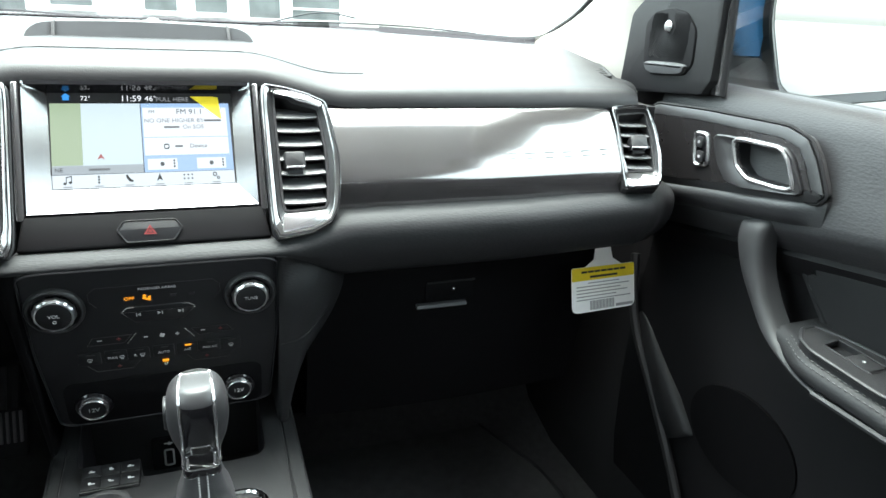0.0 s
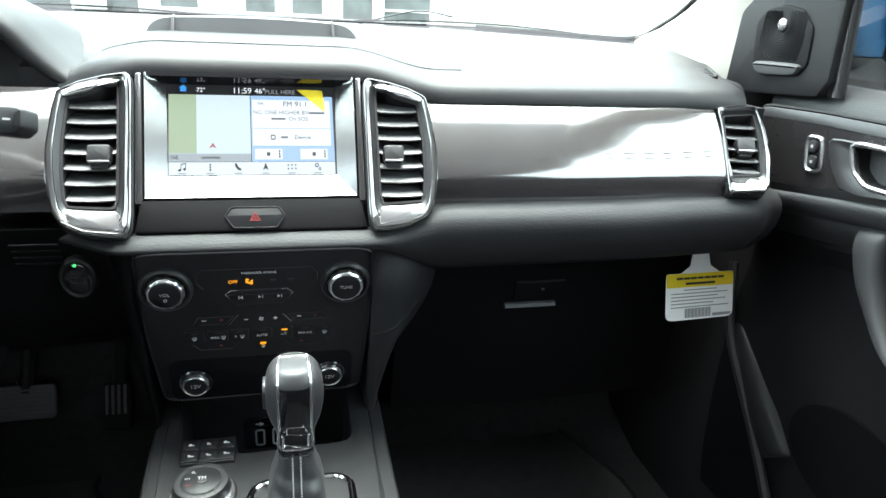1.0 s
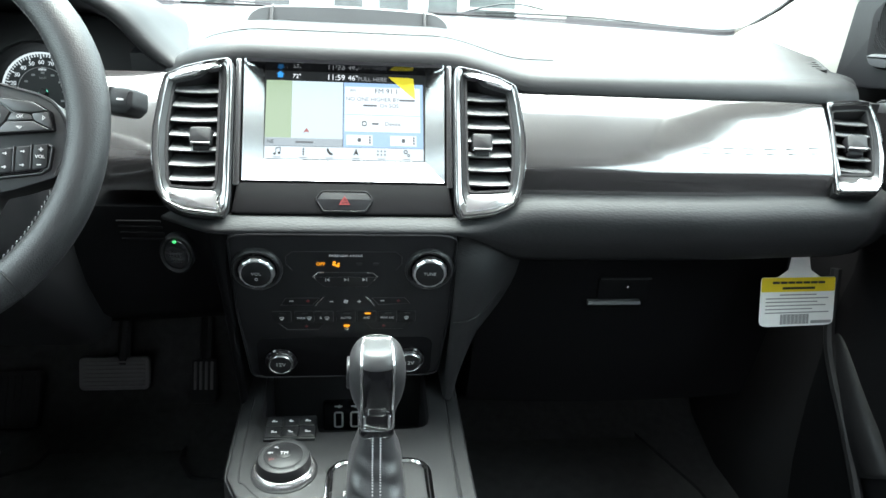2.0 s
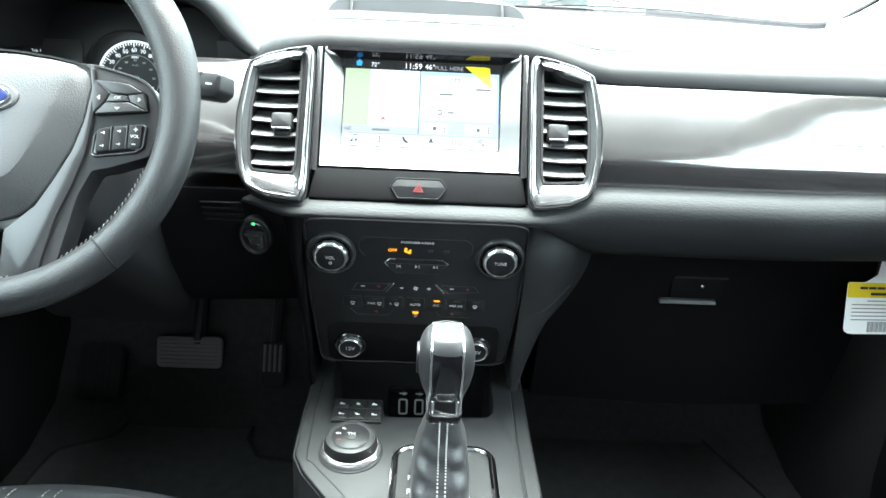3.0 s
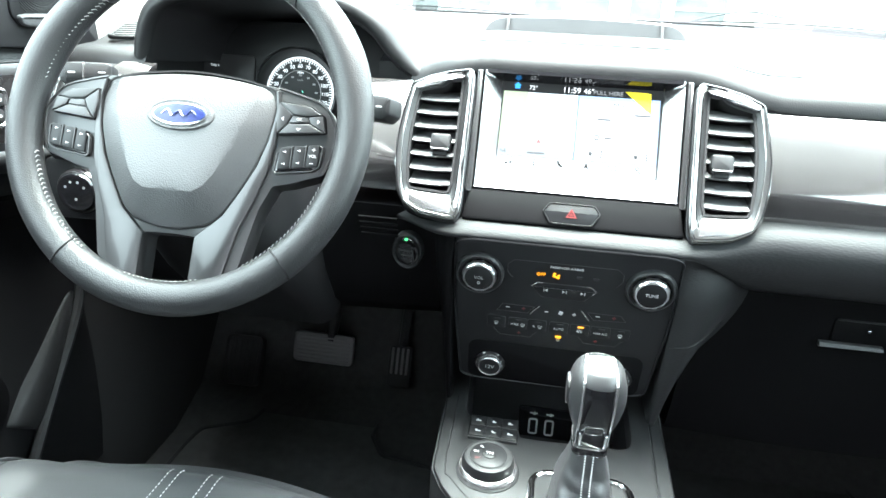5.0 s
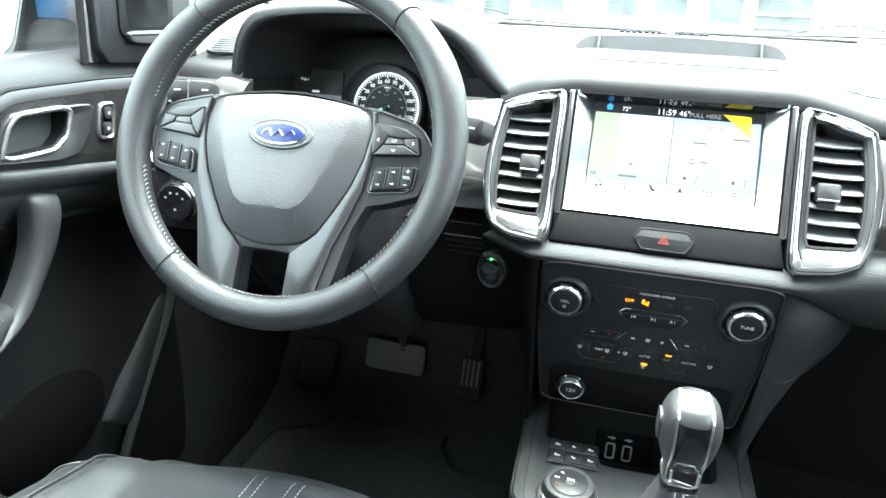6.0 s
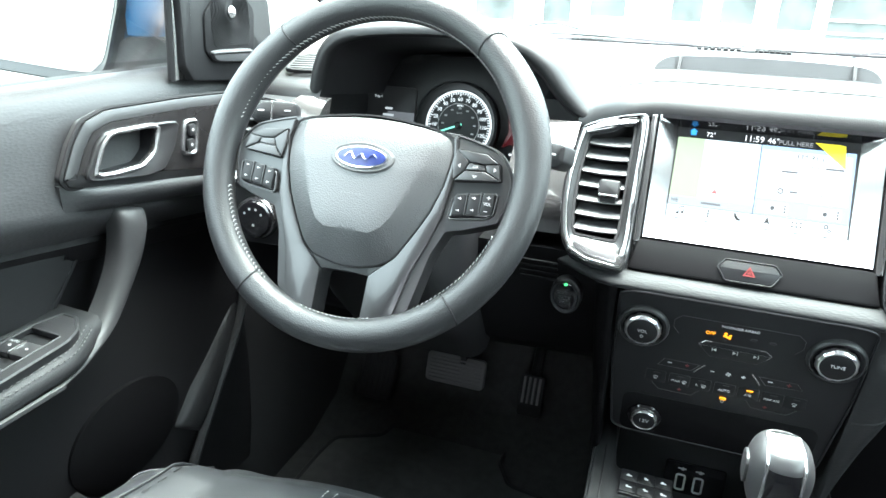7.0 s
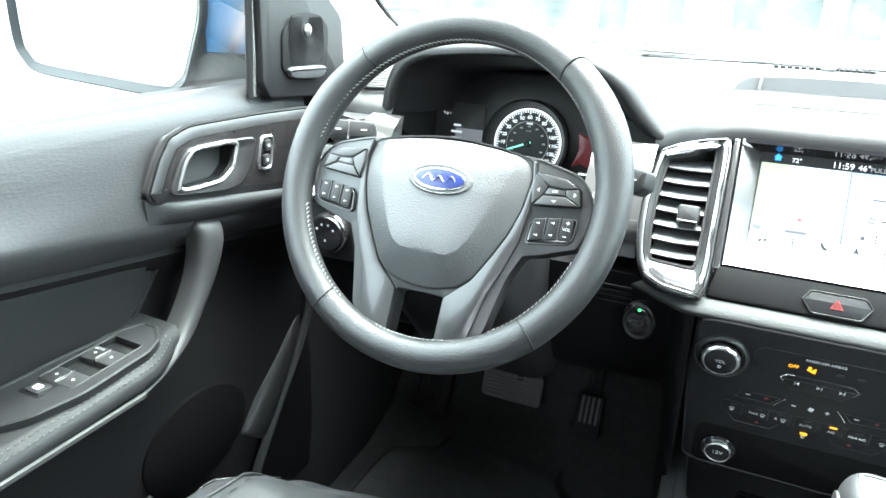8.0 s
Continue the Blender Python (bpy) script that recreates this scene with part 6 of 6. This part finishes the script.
# ---------- driver's seat ----------
def seat():
    s = thing("bucket_seat", (-0.40, 0.35, -0.1), "black leather driver's seat with pale twin stitching", "seat")

    def zc(x, y):
        u = (x + 0.40) / 0.20
        bol = 0.034 * step(0.72, 1.02, abs(u)) - 0.05 * step(1.08, 1.28, abs(u)) ** 2
        fall = -0.004 * step(0.55, 0.66, y) - 0.06 * step(0.655, 0.745, y)
        return 0.290 + bol * (1 - 0.55 * step(0.52, 0.68, y)) + fall + 0.006 * math.cos(u * 2.0)

    def sweep(x):
        """How far the front edge runs back towards the corners."""
        u = abs(x + 0.40) / 0.20
        return 0.024 * u * u + 0.11 * max(0.0, u - 0.72) ** 2

    rows = []
    for y in span(0.02, 0.74, 36):
        e = 0.02 * step(0.62, 0.73, y) ** 2
        rows.append([V(-0.40 + (x + 0.40) * (1 - e * 4), y - sweep(x) * step(0.35, 0.7, y), zc(x, y)) for x in span(-0.655, -0.165, 48)])
    rows.append([p - V(0, 0.002, 0.05) for p in rows[-1]])
    rows.append([p - V(0, 0.03, 0.05) for p in rows[-1]])
    part("cushion", grid(rows), SEAT, s, "smooth black leather cushion")
    part("seat_base", box(-0.40, 0.34, 0.05, 0.42, 0.56, 0.28, 0.03), HARD, s)
    for x in (-0.421, -0.409, -0.376, -0.364):
        line = [V(x, y, zc(x, y) + 0.0008) for y in span(0.2, 0.672, 170)]
        part("stitching", merge(*[tube([line[k], line[k + 1]], 0.0005, 4) for k in range(0, 169, 2)]), THREAD, s, "pale stitch row")
    for x in (-0.603, -0.197):
        line = [V(x, y - sweep(x) * step(0.35, 0.7, y), zc(x, y) + 0.0008) for y in span(0.2, 0.73, 40)]
        part("piping", tube(line, 0.0022, 6), SEAT, s)
        part("stitching", merge(*[tube([line[k] + V(0.012, 0, 0.001), line[k + 1] + V(0.012, 0, 0.001)], 0.0006, 4) for k in range(0, 39, 2)]), CONSOLE, s, "dark stitch row")
    for x0, x1 in ((-0.652, -0.612), (-0.168, -0.190)):
        edge = [V(x, 0.655 - sweep(x) * step(0.35, 0.7, 0.655), zc(x, 0.655) + 0.001) for x in span(x0, x1, 40)]
        part("stitching", merge(*[tube([edge[k], edge[k + 1]], 0.0005, 4) for k in range(0, 39, 2)]), THREAD, s, "pale stitch row along the bolster edge")
    s.location.x += 0.02


seat()


# ---------- doors ----------
def ridge(y):
    return 0.598 - 0.148 * (y - 0.48)


def car_door(s, word):
    d = thing("door_1" if s < 0 else "door_2", (s * 0.75, 0.4, 0.05), "closed front door with black vinyl lining and graphite trim" if s > 0 else "closed front door with window switches and graphite trim", "car door", group="front doors", kind="structure")
    rows = []
    for y in span(-0.10, 0.985, 44):
        r = ridge(y)
        c = 0.010 * step(0.80, 0.98, y)
        rows.append([V(s * x, y, z) for x, z in ((0.795, 0.685), (0.79, 0.704), (0.778, 0.712), (0.758, 0.715), (0.743, 0.710), (0.733, 0.700), (0.727, 0.684), (0.721 + c * 0.5, 0.655), (0.714 + c, 0.62), (0.707 + c, r + 0.014), (0.7065 + c, r + 0.004), (0.709 + c, r - 0.003), (0.722, r - 0.018), (0.734, r - 0.030), (0.738, r - 0.036))])
    part("upper_lining", grid(rows), DOORSOFT, d, "grained black upper lining")
    rows = []
    for y in span(-0.10, 0.985, 44):
        r = ridge(y) - 0.034
        rows.append([V(s * x, y, z) for x, z in ((0.733, r + 0.004), (0.729, r - 0.002), (0.736, r - 0.010), (0.748, r - 0.03), (0.752, 0.50), (0.752, 0.42), (0.744, 0.38), (0.738, 0.30), (0.735, 0.20), (0.74, 0.08), (0.75, 0.0))])
    part("lower_lining", grid(rows), BLACK, d, "black plastic lower lining")
    # graphite pull surround
    # local x runs towards the back on the right door and towards the front on the left one
    m = plane_at((s * 0.705, 0, 0), (0, 0, 1), (0, -s, 0))
    k = -s

    def poly(pts):
        q = [(k * a, b) for a, b in pts]
        area = sum(q[i - 1][0] * q[i][1] - q[i][0] * q[i - 1][1] for i in range(len(q)))
        return q if area > 0 else q[::-1]

    trim = smooth_poly(poly(((0.975, 0.674), (0.86, 0.6815), (0.722, 0.6855), (0.690, 0.6770), (0.672, 0.6560), (0.6525, 0.6210), (0.660, 0.6105), (0.78, 0.5870), (0.90, 0.5660), (0.975, 0.556))), 0.16, 4)
    core = inset(trim, 0.0135)
    hole = smooth_poly(poly(((0.792, 0.6555), (0.7205, 0.6580), (0.707, 0.6470), (0.692, 0.6195), (0.714, 0.6165), (0.760, 0.6155), (0.7810, 0.6280))), 0.2, 4)
    t = part("pull_trim", pierced(core, hole, -0.030, 0.0070, m), GRAPHITE, d, "graphite metallic trim panel")
    part("trim_facet", ring(trim, inset(trim, 0.0132), -0.010, 0.0052, m, 0.0004, 0.0066), SPOKEDARK, t, "sloping dark edge")
    part("trim_groove", tube([m @ V(x, y, 0.001) for x, y in inset(trim, -0.0020)], 0.0024, 5, closed=True), DARK, d)
    bz = smooth_poly(poly(((0.8335, 0.6575), (0.7135, 0.6640), (0.698, 0.6530), (0.677, 0.6210), (0.679, 0.6130), (0.768, 0.5985), (0.798, 0.6015), (0.8185, 0.6230))), 0.18, 4)
    ctr = (k * 0.743, 0.6370)
    part("handle_bezel", ring(radial(bz, ctr, 80), radial(hole, ctr, 80), 0.0, 0.0110, m, 0.0015, 0.0080), SPOKE, t, "grey bezel")
    part("handle_rim", ring(inset(radial(hole, ctr, 80), -0.0058), radial(hole, ctr, 80), 0.004, 0.0125, m, 0.002), SATIN, t, "bright handle rim")
    part("handle_cup", merge(prism(hole, -0.030, -0.028, m), ring(inset(hole, -0.002), inset(hole, 0.0005), -0.03, 0.004, m)), FACE, t)
    lk = smooth_poly(poly(((0.865, 0.6485), (0.8455, 0.6500), (0.8365, 0.6150), (0.857, 0.6110))), 0.2, 3)
    part("lock_plate", ring(inset(lk, -0.0055), lk, 0.003, 0.0105, m, 0.002), SATIN, t, "bright lock surround")
    b = part("lock_switch", prism(lk, 0.003, 0.0085, m, 0.001), GLOSS, t, "black lock switch")
    for z in (0.641, 0.622):
        key = part("lock_key", prism(rrect(0.013, 0.0150, 0.003, k * (0.8535 if z > 0.63 else 0.849), z, 3), 0.007, 0.0118, m, 0.001), SPOKEDARK, b, "grey lock key")
        part("symbol", prism(oval(0.0022, 0.0022, k * (0.8535 if z > 0.63 else 0.849), z, 10), 0.0115, 0.0121, m), LEGEND, key, smooth=False)
    # rounded ledge that follows the foot of the trim
    rows = []
    for y in span(0.650, 0.975, 26):
        z = 0.6115 - 0.166 * (y - 0.65)
        f = step(0.648, 0.700, y)
        rows.append([V(s * x, y, zz) for x, zz in ((0.716, z + 0.003), (0.707 - 0.002 * f, z + 0.0015), (0.707 - 0.010 * f, z - 0.0015), (0.707 - 0.0135 * f, z - 0.006), (0.707 - 0.014 * f, z - 0.011), (0.707 - 0.011 * f, z - 0.019), (0.707 - 0.004 * f, z - 0.028), (0.716, z - 0.034))])
    part("trim_ledge", grid(rows, close_v=True, caps=True), DOORSOFT, d, "soft ledge under the trim")
    # insert pad, grab handle and armrest
    rows = []
    for y in span(-0.1, 0.70, 24):
        r = ridge(y) - 0.035
        f = step(0.70, 0.66, y)
        w = 0.002 + 0.013 * f
        z1 = 0.462 + 0.055 * step(0.625, 0.70, y)
        rows.append([V(s * x, y, z) for x, z in ((0.752, r), (0.752 - w * 0.5, r - 0.001), (0.752 - w * 0.9, r - 0.006), (0.752 - w, r - 0.014), (0.752 - w * 0.8, (r + z1) / 2), (0.752 - w * 0.8, z1), (0.754, z1 - 0.008))])
    part("insert", grid(rows), INSERT, d, "leather-look padded insert")
    part("insert_edge", tube([V(s * (0.745 + 0.004 * (1 - t)), 0.698 - 0.058 * t, 0.520 - 0.060 * t) for t in span(0, 1, 6)], 0.0045, 6), HARD, d)
    line = spline([V(s * 0.722, 0.7440, 0.5645), V(s * 0.707, 0.7420, 0.5635), V(s * 0.698, 0.7370, 0.5560), V(s * 0.693, 0.7320, 0.5380), V(s * 0.690, 0.7170, 0.5060), V(s * 0.686, 0.6900, 0.4740), V(s * 0.678, 0.6580, 0.4500), V(s * 0.664, 0.6200, 0.4390), V(s * 0.650, 0.5850, 0.4350), V(s * 0.6425, 0.550, 0.4335)], 5)
    rows = []
    for i, p in enumerate(line):
        t = i / (len(line) - 1)
        w = 0.0225 * (1 - 0.42 * step(0.2, 0.6, t) - 0.46 * step(0.6, 0.95, t))
        o2 = 1 - 0.6 * step(0.65, 0.95, t)
        rows.append([p + V(0, a * w * (1 - 0.5 * step(0.65, 1, t)), -a * w * (0.3 + 0.45 * step(0.65, 1, t))) + V(s, 0, 0) * b2 * o2 for a, b2 in ((-1.0, 0.024), (-1.0, 0.006), (-0.85, -0.001), (-0.55, -0.005), (0.0, -0.0065), (0.55, -0.005), (0.85, -0.001), (1.0, 0.006), (1.0, 0.024))])
    part("grab_handle", grid(rows, close_v=True, caps=True), GRABGREY, d, "black upright grab handle running into the armrest edge")
    rows = []
    for y in span(-0.1, 0.655, 40):
        z = 0.4595 + 0.03 * (y - 0.545)
        e = 0.034 * step(0.56, 0.655, y) ** 1.5
        rows.append([V(s * x, y, zz) for x, zz in ((0.756, z + 0.001), (0.742, z + 0.001), (0.690 + e, z), (0.662 + e, z - 0.001), (0.6545 + e, z - 0.0030), (0.6515 + e, z - 0.0055), (0.6505 + e, z - 0.0045), (0.6460 + e, z - 0.0075), (0.6425 + e, z - 0.0135), (0.6430 + e, z - 0.0200), (0.6480 + e, z - 0.0250), (0.662 + e, z - 0.030), (0.70, z - 0.045), (0.75, z - 0.075))])
    part("armrest", grid(rows, caps=False), INSERT, d, "padded black armrest")
    for off, zo in ((0.6548, 0.0018), (0.6478, 0.0050)):
        ln = [V(s * (off + 0.034 * step(0.56, 0.655, y) ** 1.5), y, 0.4595 + 0.03 * (y - 0.545) - zo) for y in span(0.1, 0.635, 150)]
        part("stitching", merge(*[tube([ln[i], ln[i + 1]], 0.0006, 4) for i in range(0, 149, 2)]), STITCHGREY, d, "grey stitch row")
    part("armrest_edge", tube([V(s * 0.6415, y, 0.4335 + 0.004 * step(0.45, 0.1, y)) for y in span(0.0, 0.56, 20)], 0.0034, 6), GRABGREY, d, "thin grey edge below the armrest")
    a = plane_at((s * 0.722, 0.545, 0.4605), (0, 1, 0.03), (1, 0, 0))
    q = sided(((0.0150, -0.200), (0.0150, -0.072), (0.0120, -0.010), (0.0030, 0.0560), (-0.0090, 0.0880), (-0.0300, 0.0860), (-0.0530, 0.0660), (-0.0635, 0.0420), (-0.0670, -0.0420), (-0.0560, -0.0900), (-0.0400, -0.1150), (-0.0200, -0.200)), s)
    plate = smooth_poly(q, 0.16, 4)
    well = smooth_poly(sided(((-0.0020, -0.0440), (-0.0035, 0.0500), (-0.0480, 0.0480), (-0.0500, -0.0420)), s), 0.06, 3) if s < 0 else smooth_poly(sided(((-0.0090, -0.0120), (-0.0100, 0.0520), (-0.0370, 0.0480), (-0.0400, -0.0120)), s), 0.06, 3)
    sw = part("switch_plate", pierced(plate, well, -0.010, 0.0060, a), CONSOLE, d, "grey switch plate")
    part("plate_rim", tube([a @ V(x, y, 0.0048) for x, y in inset(plate, 0.0016)], 0.0028, 7, closed=True), CONSOLE, sw, "rounded plate edge")
    part("well_rim", tube([a @ V(x, y, 0.0060) for x, y in well], 0.0011, 6, closed=True), GRABGREY, sw, "raised rim round the switches")
    part("finger_well", prism(well, -0.0095, -0.0085, a), FACE, sw)

    def rocker(x, y, wd, ln, parent, label):
        """A key that tips up towards the finger well ahead of it."""
        rows = [[a @ V(x + dx, y + yy, zz) for dx in (-wd / 2, -wd / 2 + 0.001, wd / 2 - 0.001, wd / 2)] for yy, zz in ((-ln / 2, -0.008), (-ln / 2, 0.0052), (-ln / 2 + 0.002, 0.0062), (0.0, 0.0056), (ln / 2 - 0.003, 0.0068), (ln / 2, 0.0050), (ln / 2, -0.008))]
        o = part("window_switch", grid(rows), SPOKEDARK, parent, label)
        part("symbol", prism(oval(0.0017, 0.0017, x, y, 10), 0.0056, 0.0064, a), LEGEND, o, smooth=False)
        return o

    if s < 0:
        for y in (0.0155, -0.0310):
            for x in (0.0135, 0.0370):
                rocker(x, y, 0.0215, 0.0240, sw, "black window switch")
            part("divider", box(0.0252, y, 0.0010, 0.0016, 0.022, 0.014, 0.0005, a), SATIN, sw)
        lettering("legend", "AUTO", 0.0046, a @ shift(0.0135, 0.0215, 0.0072), LEGEND, sw)
        part("finger_well", prism(rrect(0.030, 0.026, 0.003, 0.0210, -0.0555), 0.0050, 0.0064, a, 0.0003), FACE, sw)
        lk2 = part("lock_key", prism(rrect(0.0200, 0.0165, 0.002, 0.0210, -0.0570), 0.004, 0.0085, a, 0.001), SPOKEDARK, sw, "black window lock key")
        part("symbol", prism(rrect(0.0095, 0.0075, 0.001, 0.0210, -0.0570, 2), 0.0083, 0.0090, a), WHITE, lk2, smooth=False)
    else:
        rocker(-0.0240, 0.0080, 0.0250, 0.0300, sw, "black window switch")
    # pocket and speaker low down
    part("pocket", grid([[V(s * x, y, z) for x, z in ((0.75, 0.22), (0.70, 0.21), (0.69, 0.19), (0.70, 0.05), (0.75, 0.02))] for y in span(-0.1, 0.62, 10)]), HARD, d, "door pocket")
    arch = [(k * (0.712 + a), 0.245 + b) for a, b in oval(0.098, 0.070, n=36)]
    am = plane_at((s * 0.7335, 0, 0), (0, 0, 1), (0, -s, 0))
    # flat disc; its near-black colour replaces the shade inside the speaker recess
    part("speaker_grille", prism(arch, -0.012, 0.0004, am, 0.0004), SHADEBLACK, d, "flat black oval standing in for the shaded speaker recess low in the door")
    # front edge strip
    line = spline([V(s * 0.744, 0.970, 0.326), V(s * 0.738, 0.938, 0.292), V(s * 0.736, 0.886, 0.238), V(s * 0.738, 0.832, 0.186), V(s * 0.742, 0.822, 0.175)], 5)
    part("edge_trim", grid([[p + V(-s * 0.016 * math.sin(a), 0.026 * math.cos(a), -0.020 * math.cos(a)) * min(1, 0.22 + 1.4 * i / len(line)) * 1.1 for a in span(0, math.pi, 8)] for i, p in enumerate(line)]), HARD, d, "dark front edge trim")
    # corner panel with tweeter
    q = smooth_poly(poly(((1.085, 0.680), (0.890, 0.698), (0.876, 0.72), (0.880, 0.92), (0.90, 0.94), (1.075, 0.80))), 0.06, 3)
    cm = m @ shift(0, 0, -0.012)
    c = part("corner_panel", prism(q, -0.02, 0.004, cm, 0.003), HARD, d, "dark grey mirror corner panel")
    tw = smooth_poly(poly(((1.006, 0.7135), (1.0265, 0.7300), (1.0330, 0.7860), (1.0130, 0.8050), (0.9750, 0.8105), (0.9440, 0.8055), (0.9180, 0.7830), (0.9150, 0.7360), (0.9300, 0.7190))), 0.22, 4)
    w = part("tweeter", prism(tw, 0.0, 0.0075, cm, 0.003), BLACK, c, "black tweeter grille")
    rims = []
    for i in range(17):
        r = 0.0135 + 0.0031 * i
        arc = []
        for b in span(-2.7, 2.7, 60):
            x, z = r * math.sin(b), 0.7845 - r * math.cos(b)
            if abs(x) < 0.044 - 0.25 * max(0.0, z - 0.785) and 0.7385 < z < 0.803:
                arc.append(cm @ V(k * (0.974 + x), z, 0.0078))
            elif len(arc) > 2:
                rims.append(tube(arc, 0.0008, 4))
                arc = []
            else:
                arc = []
        if len(arc) > 2:
            rims.append(tube(arc, 0.0008, 4))
    part("grille_ribs", merge(*rims), BLACK, w, "fine curved ribs")
    part("tweeter_dome", lathe([(0.0085, 0.0), (0.0085, 0.003), (0.006, 0.0055), (0.002, 0.0065)], cm @ shift(k * 0.975, 0.7845, 0.0070), 24), SATIN, w, "bright round tweeter dome")
    part("tweeter_lip", prism(smooth_poly(poly(((1.022, 0.7330), (0.920, 0.7370), (0.930, 0.7200), (1.006, 0.7145))), 0.3, 4), 0.003, 0.0140, cm, 0.0045), TRAYGREY, w, "grey lower lip")
    for dy, mat2, r in ((0.866, RUBBER, 0.005), (0.875, SATIN, 0.004), (0.884, RUBBER, 0.005)):
        part("window_channel", tube([V(s * 0.730, dy, 0.70), V(s * 0.727, dy + 0.006, 0.82), V(s * 0.715, dy + 0.004, 0.95)], r, 8), mat2, d)
    seal = part("door_seal", tube(spline([V(s * 0.735, 1.0, 0.42), V(s * 0.728, 0.965, 0.312), V(s * 0.724, 0.88, 0.21), V(s * 0.724, 0.81, 0.115), V(s * 0.724, 0.74, 0.0), V(s * 0.73, 0.68, -0.10)], 6), 0.008, 8), CONSOLE)
    tagged(seal, "grey rubber seal round the door opening", "seal", kind="structure")


car_door(-1, "left")
car_door(1, "right")


# ---------- hanging card ----------
def hang_tag():
    h = thing("hang_tag", (0.565, 0.86, 0.42), "white and yellow warning card hanging from the glove box", "tag")
    m = plane_at((0.599, 0.888, 0.419), (0.01, 0.28, 0.96), (0.989, 0.147, -0.05))
    w, t = 0.121, 0.066
    card = smooth_poly([(-w / 2, -t / 2), (w / 2, -t / 2), (w / 2, t / 2), (0.035, t / 2), (0.018, t / 2 + 0.010), (0.014, t / 2 + 0.030), (-0.014, t / 2 + 0.030), (-0.018, t / 2 + 0.010), (-0.035, t / 2), (-w / 2, t / 2)], 0.12, 3)
    part("card", prism(card, 0, 0.0008, m), WHITE, h, "white printed card", smooth=False)
    part("yellow_band", prism(rrect(w - 0.001, 0.019, 0.002, 0, t / 2 - 0.0098, 3), 0.0008, 0.0011, m), YELLOW, h, "yellow heading band", smooth=False)
    for y, bw in ((0.0260, 0.086), (0.0185, 0.054)):
        for q in span(-bw / 2, bw / 2 - 0.012, 6):
            part("print_bar", prism(rrect(0.011, 0.0032, 0.0004, q + 0.006, y, 2), 0.0011, 0.0014, m), INK, h, smooth=False)
    for i, bw in enumerate((0.060, 0.102, 0.084, 0.098, 0.076, 0.104)):
        part("print_bar", prism(rrect(bw, 0.0014, 0.0003, (bw - 0.104) / 2 if i else 0, 0.0095 - 0.0048 * i, 2), 0.0008, 0.0011, m), GREYINK, h, smooth=False)
    for i in range(22):
        part("code_bar", prism(rrect(0.0012 + 0.0008 * ((i * 7) % 3 == 0), 0.0135, 0.0002, -0.026 + 0.0021 * i, -0.0235, 2), 0.0008, 0.0011, m), GREYINK, h, smooth=False)
    part("print_bar", prism(rrect(0.034, 0.004, 0.0004, 0.04, -0.028, 2), 0.0008, 0.0011, m), GREYINK, h, smooth=False)


hang_tag()
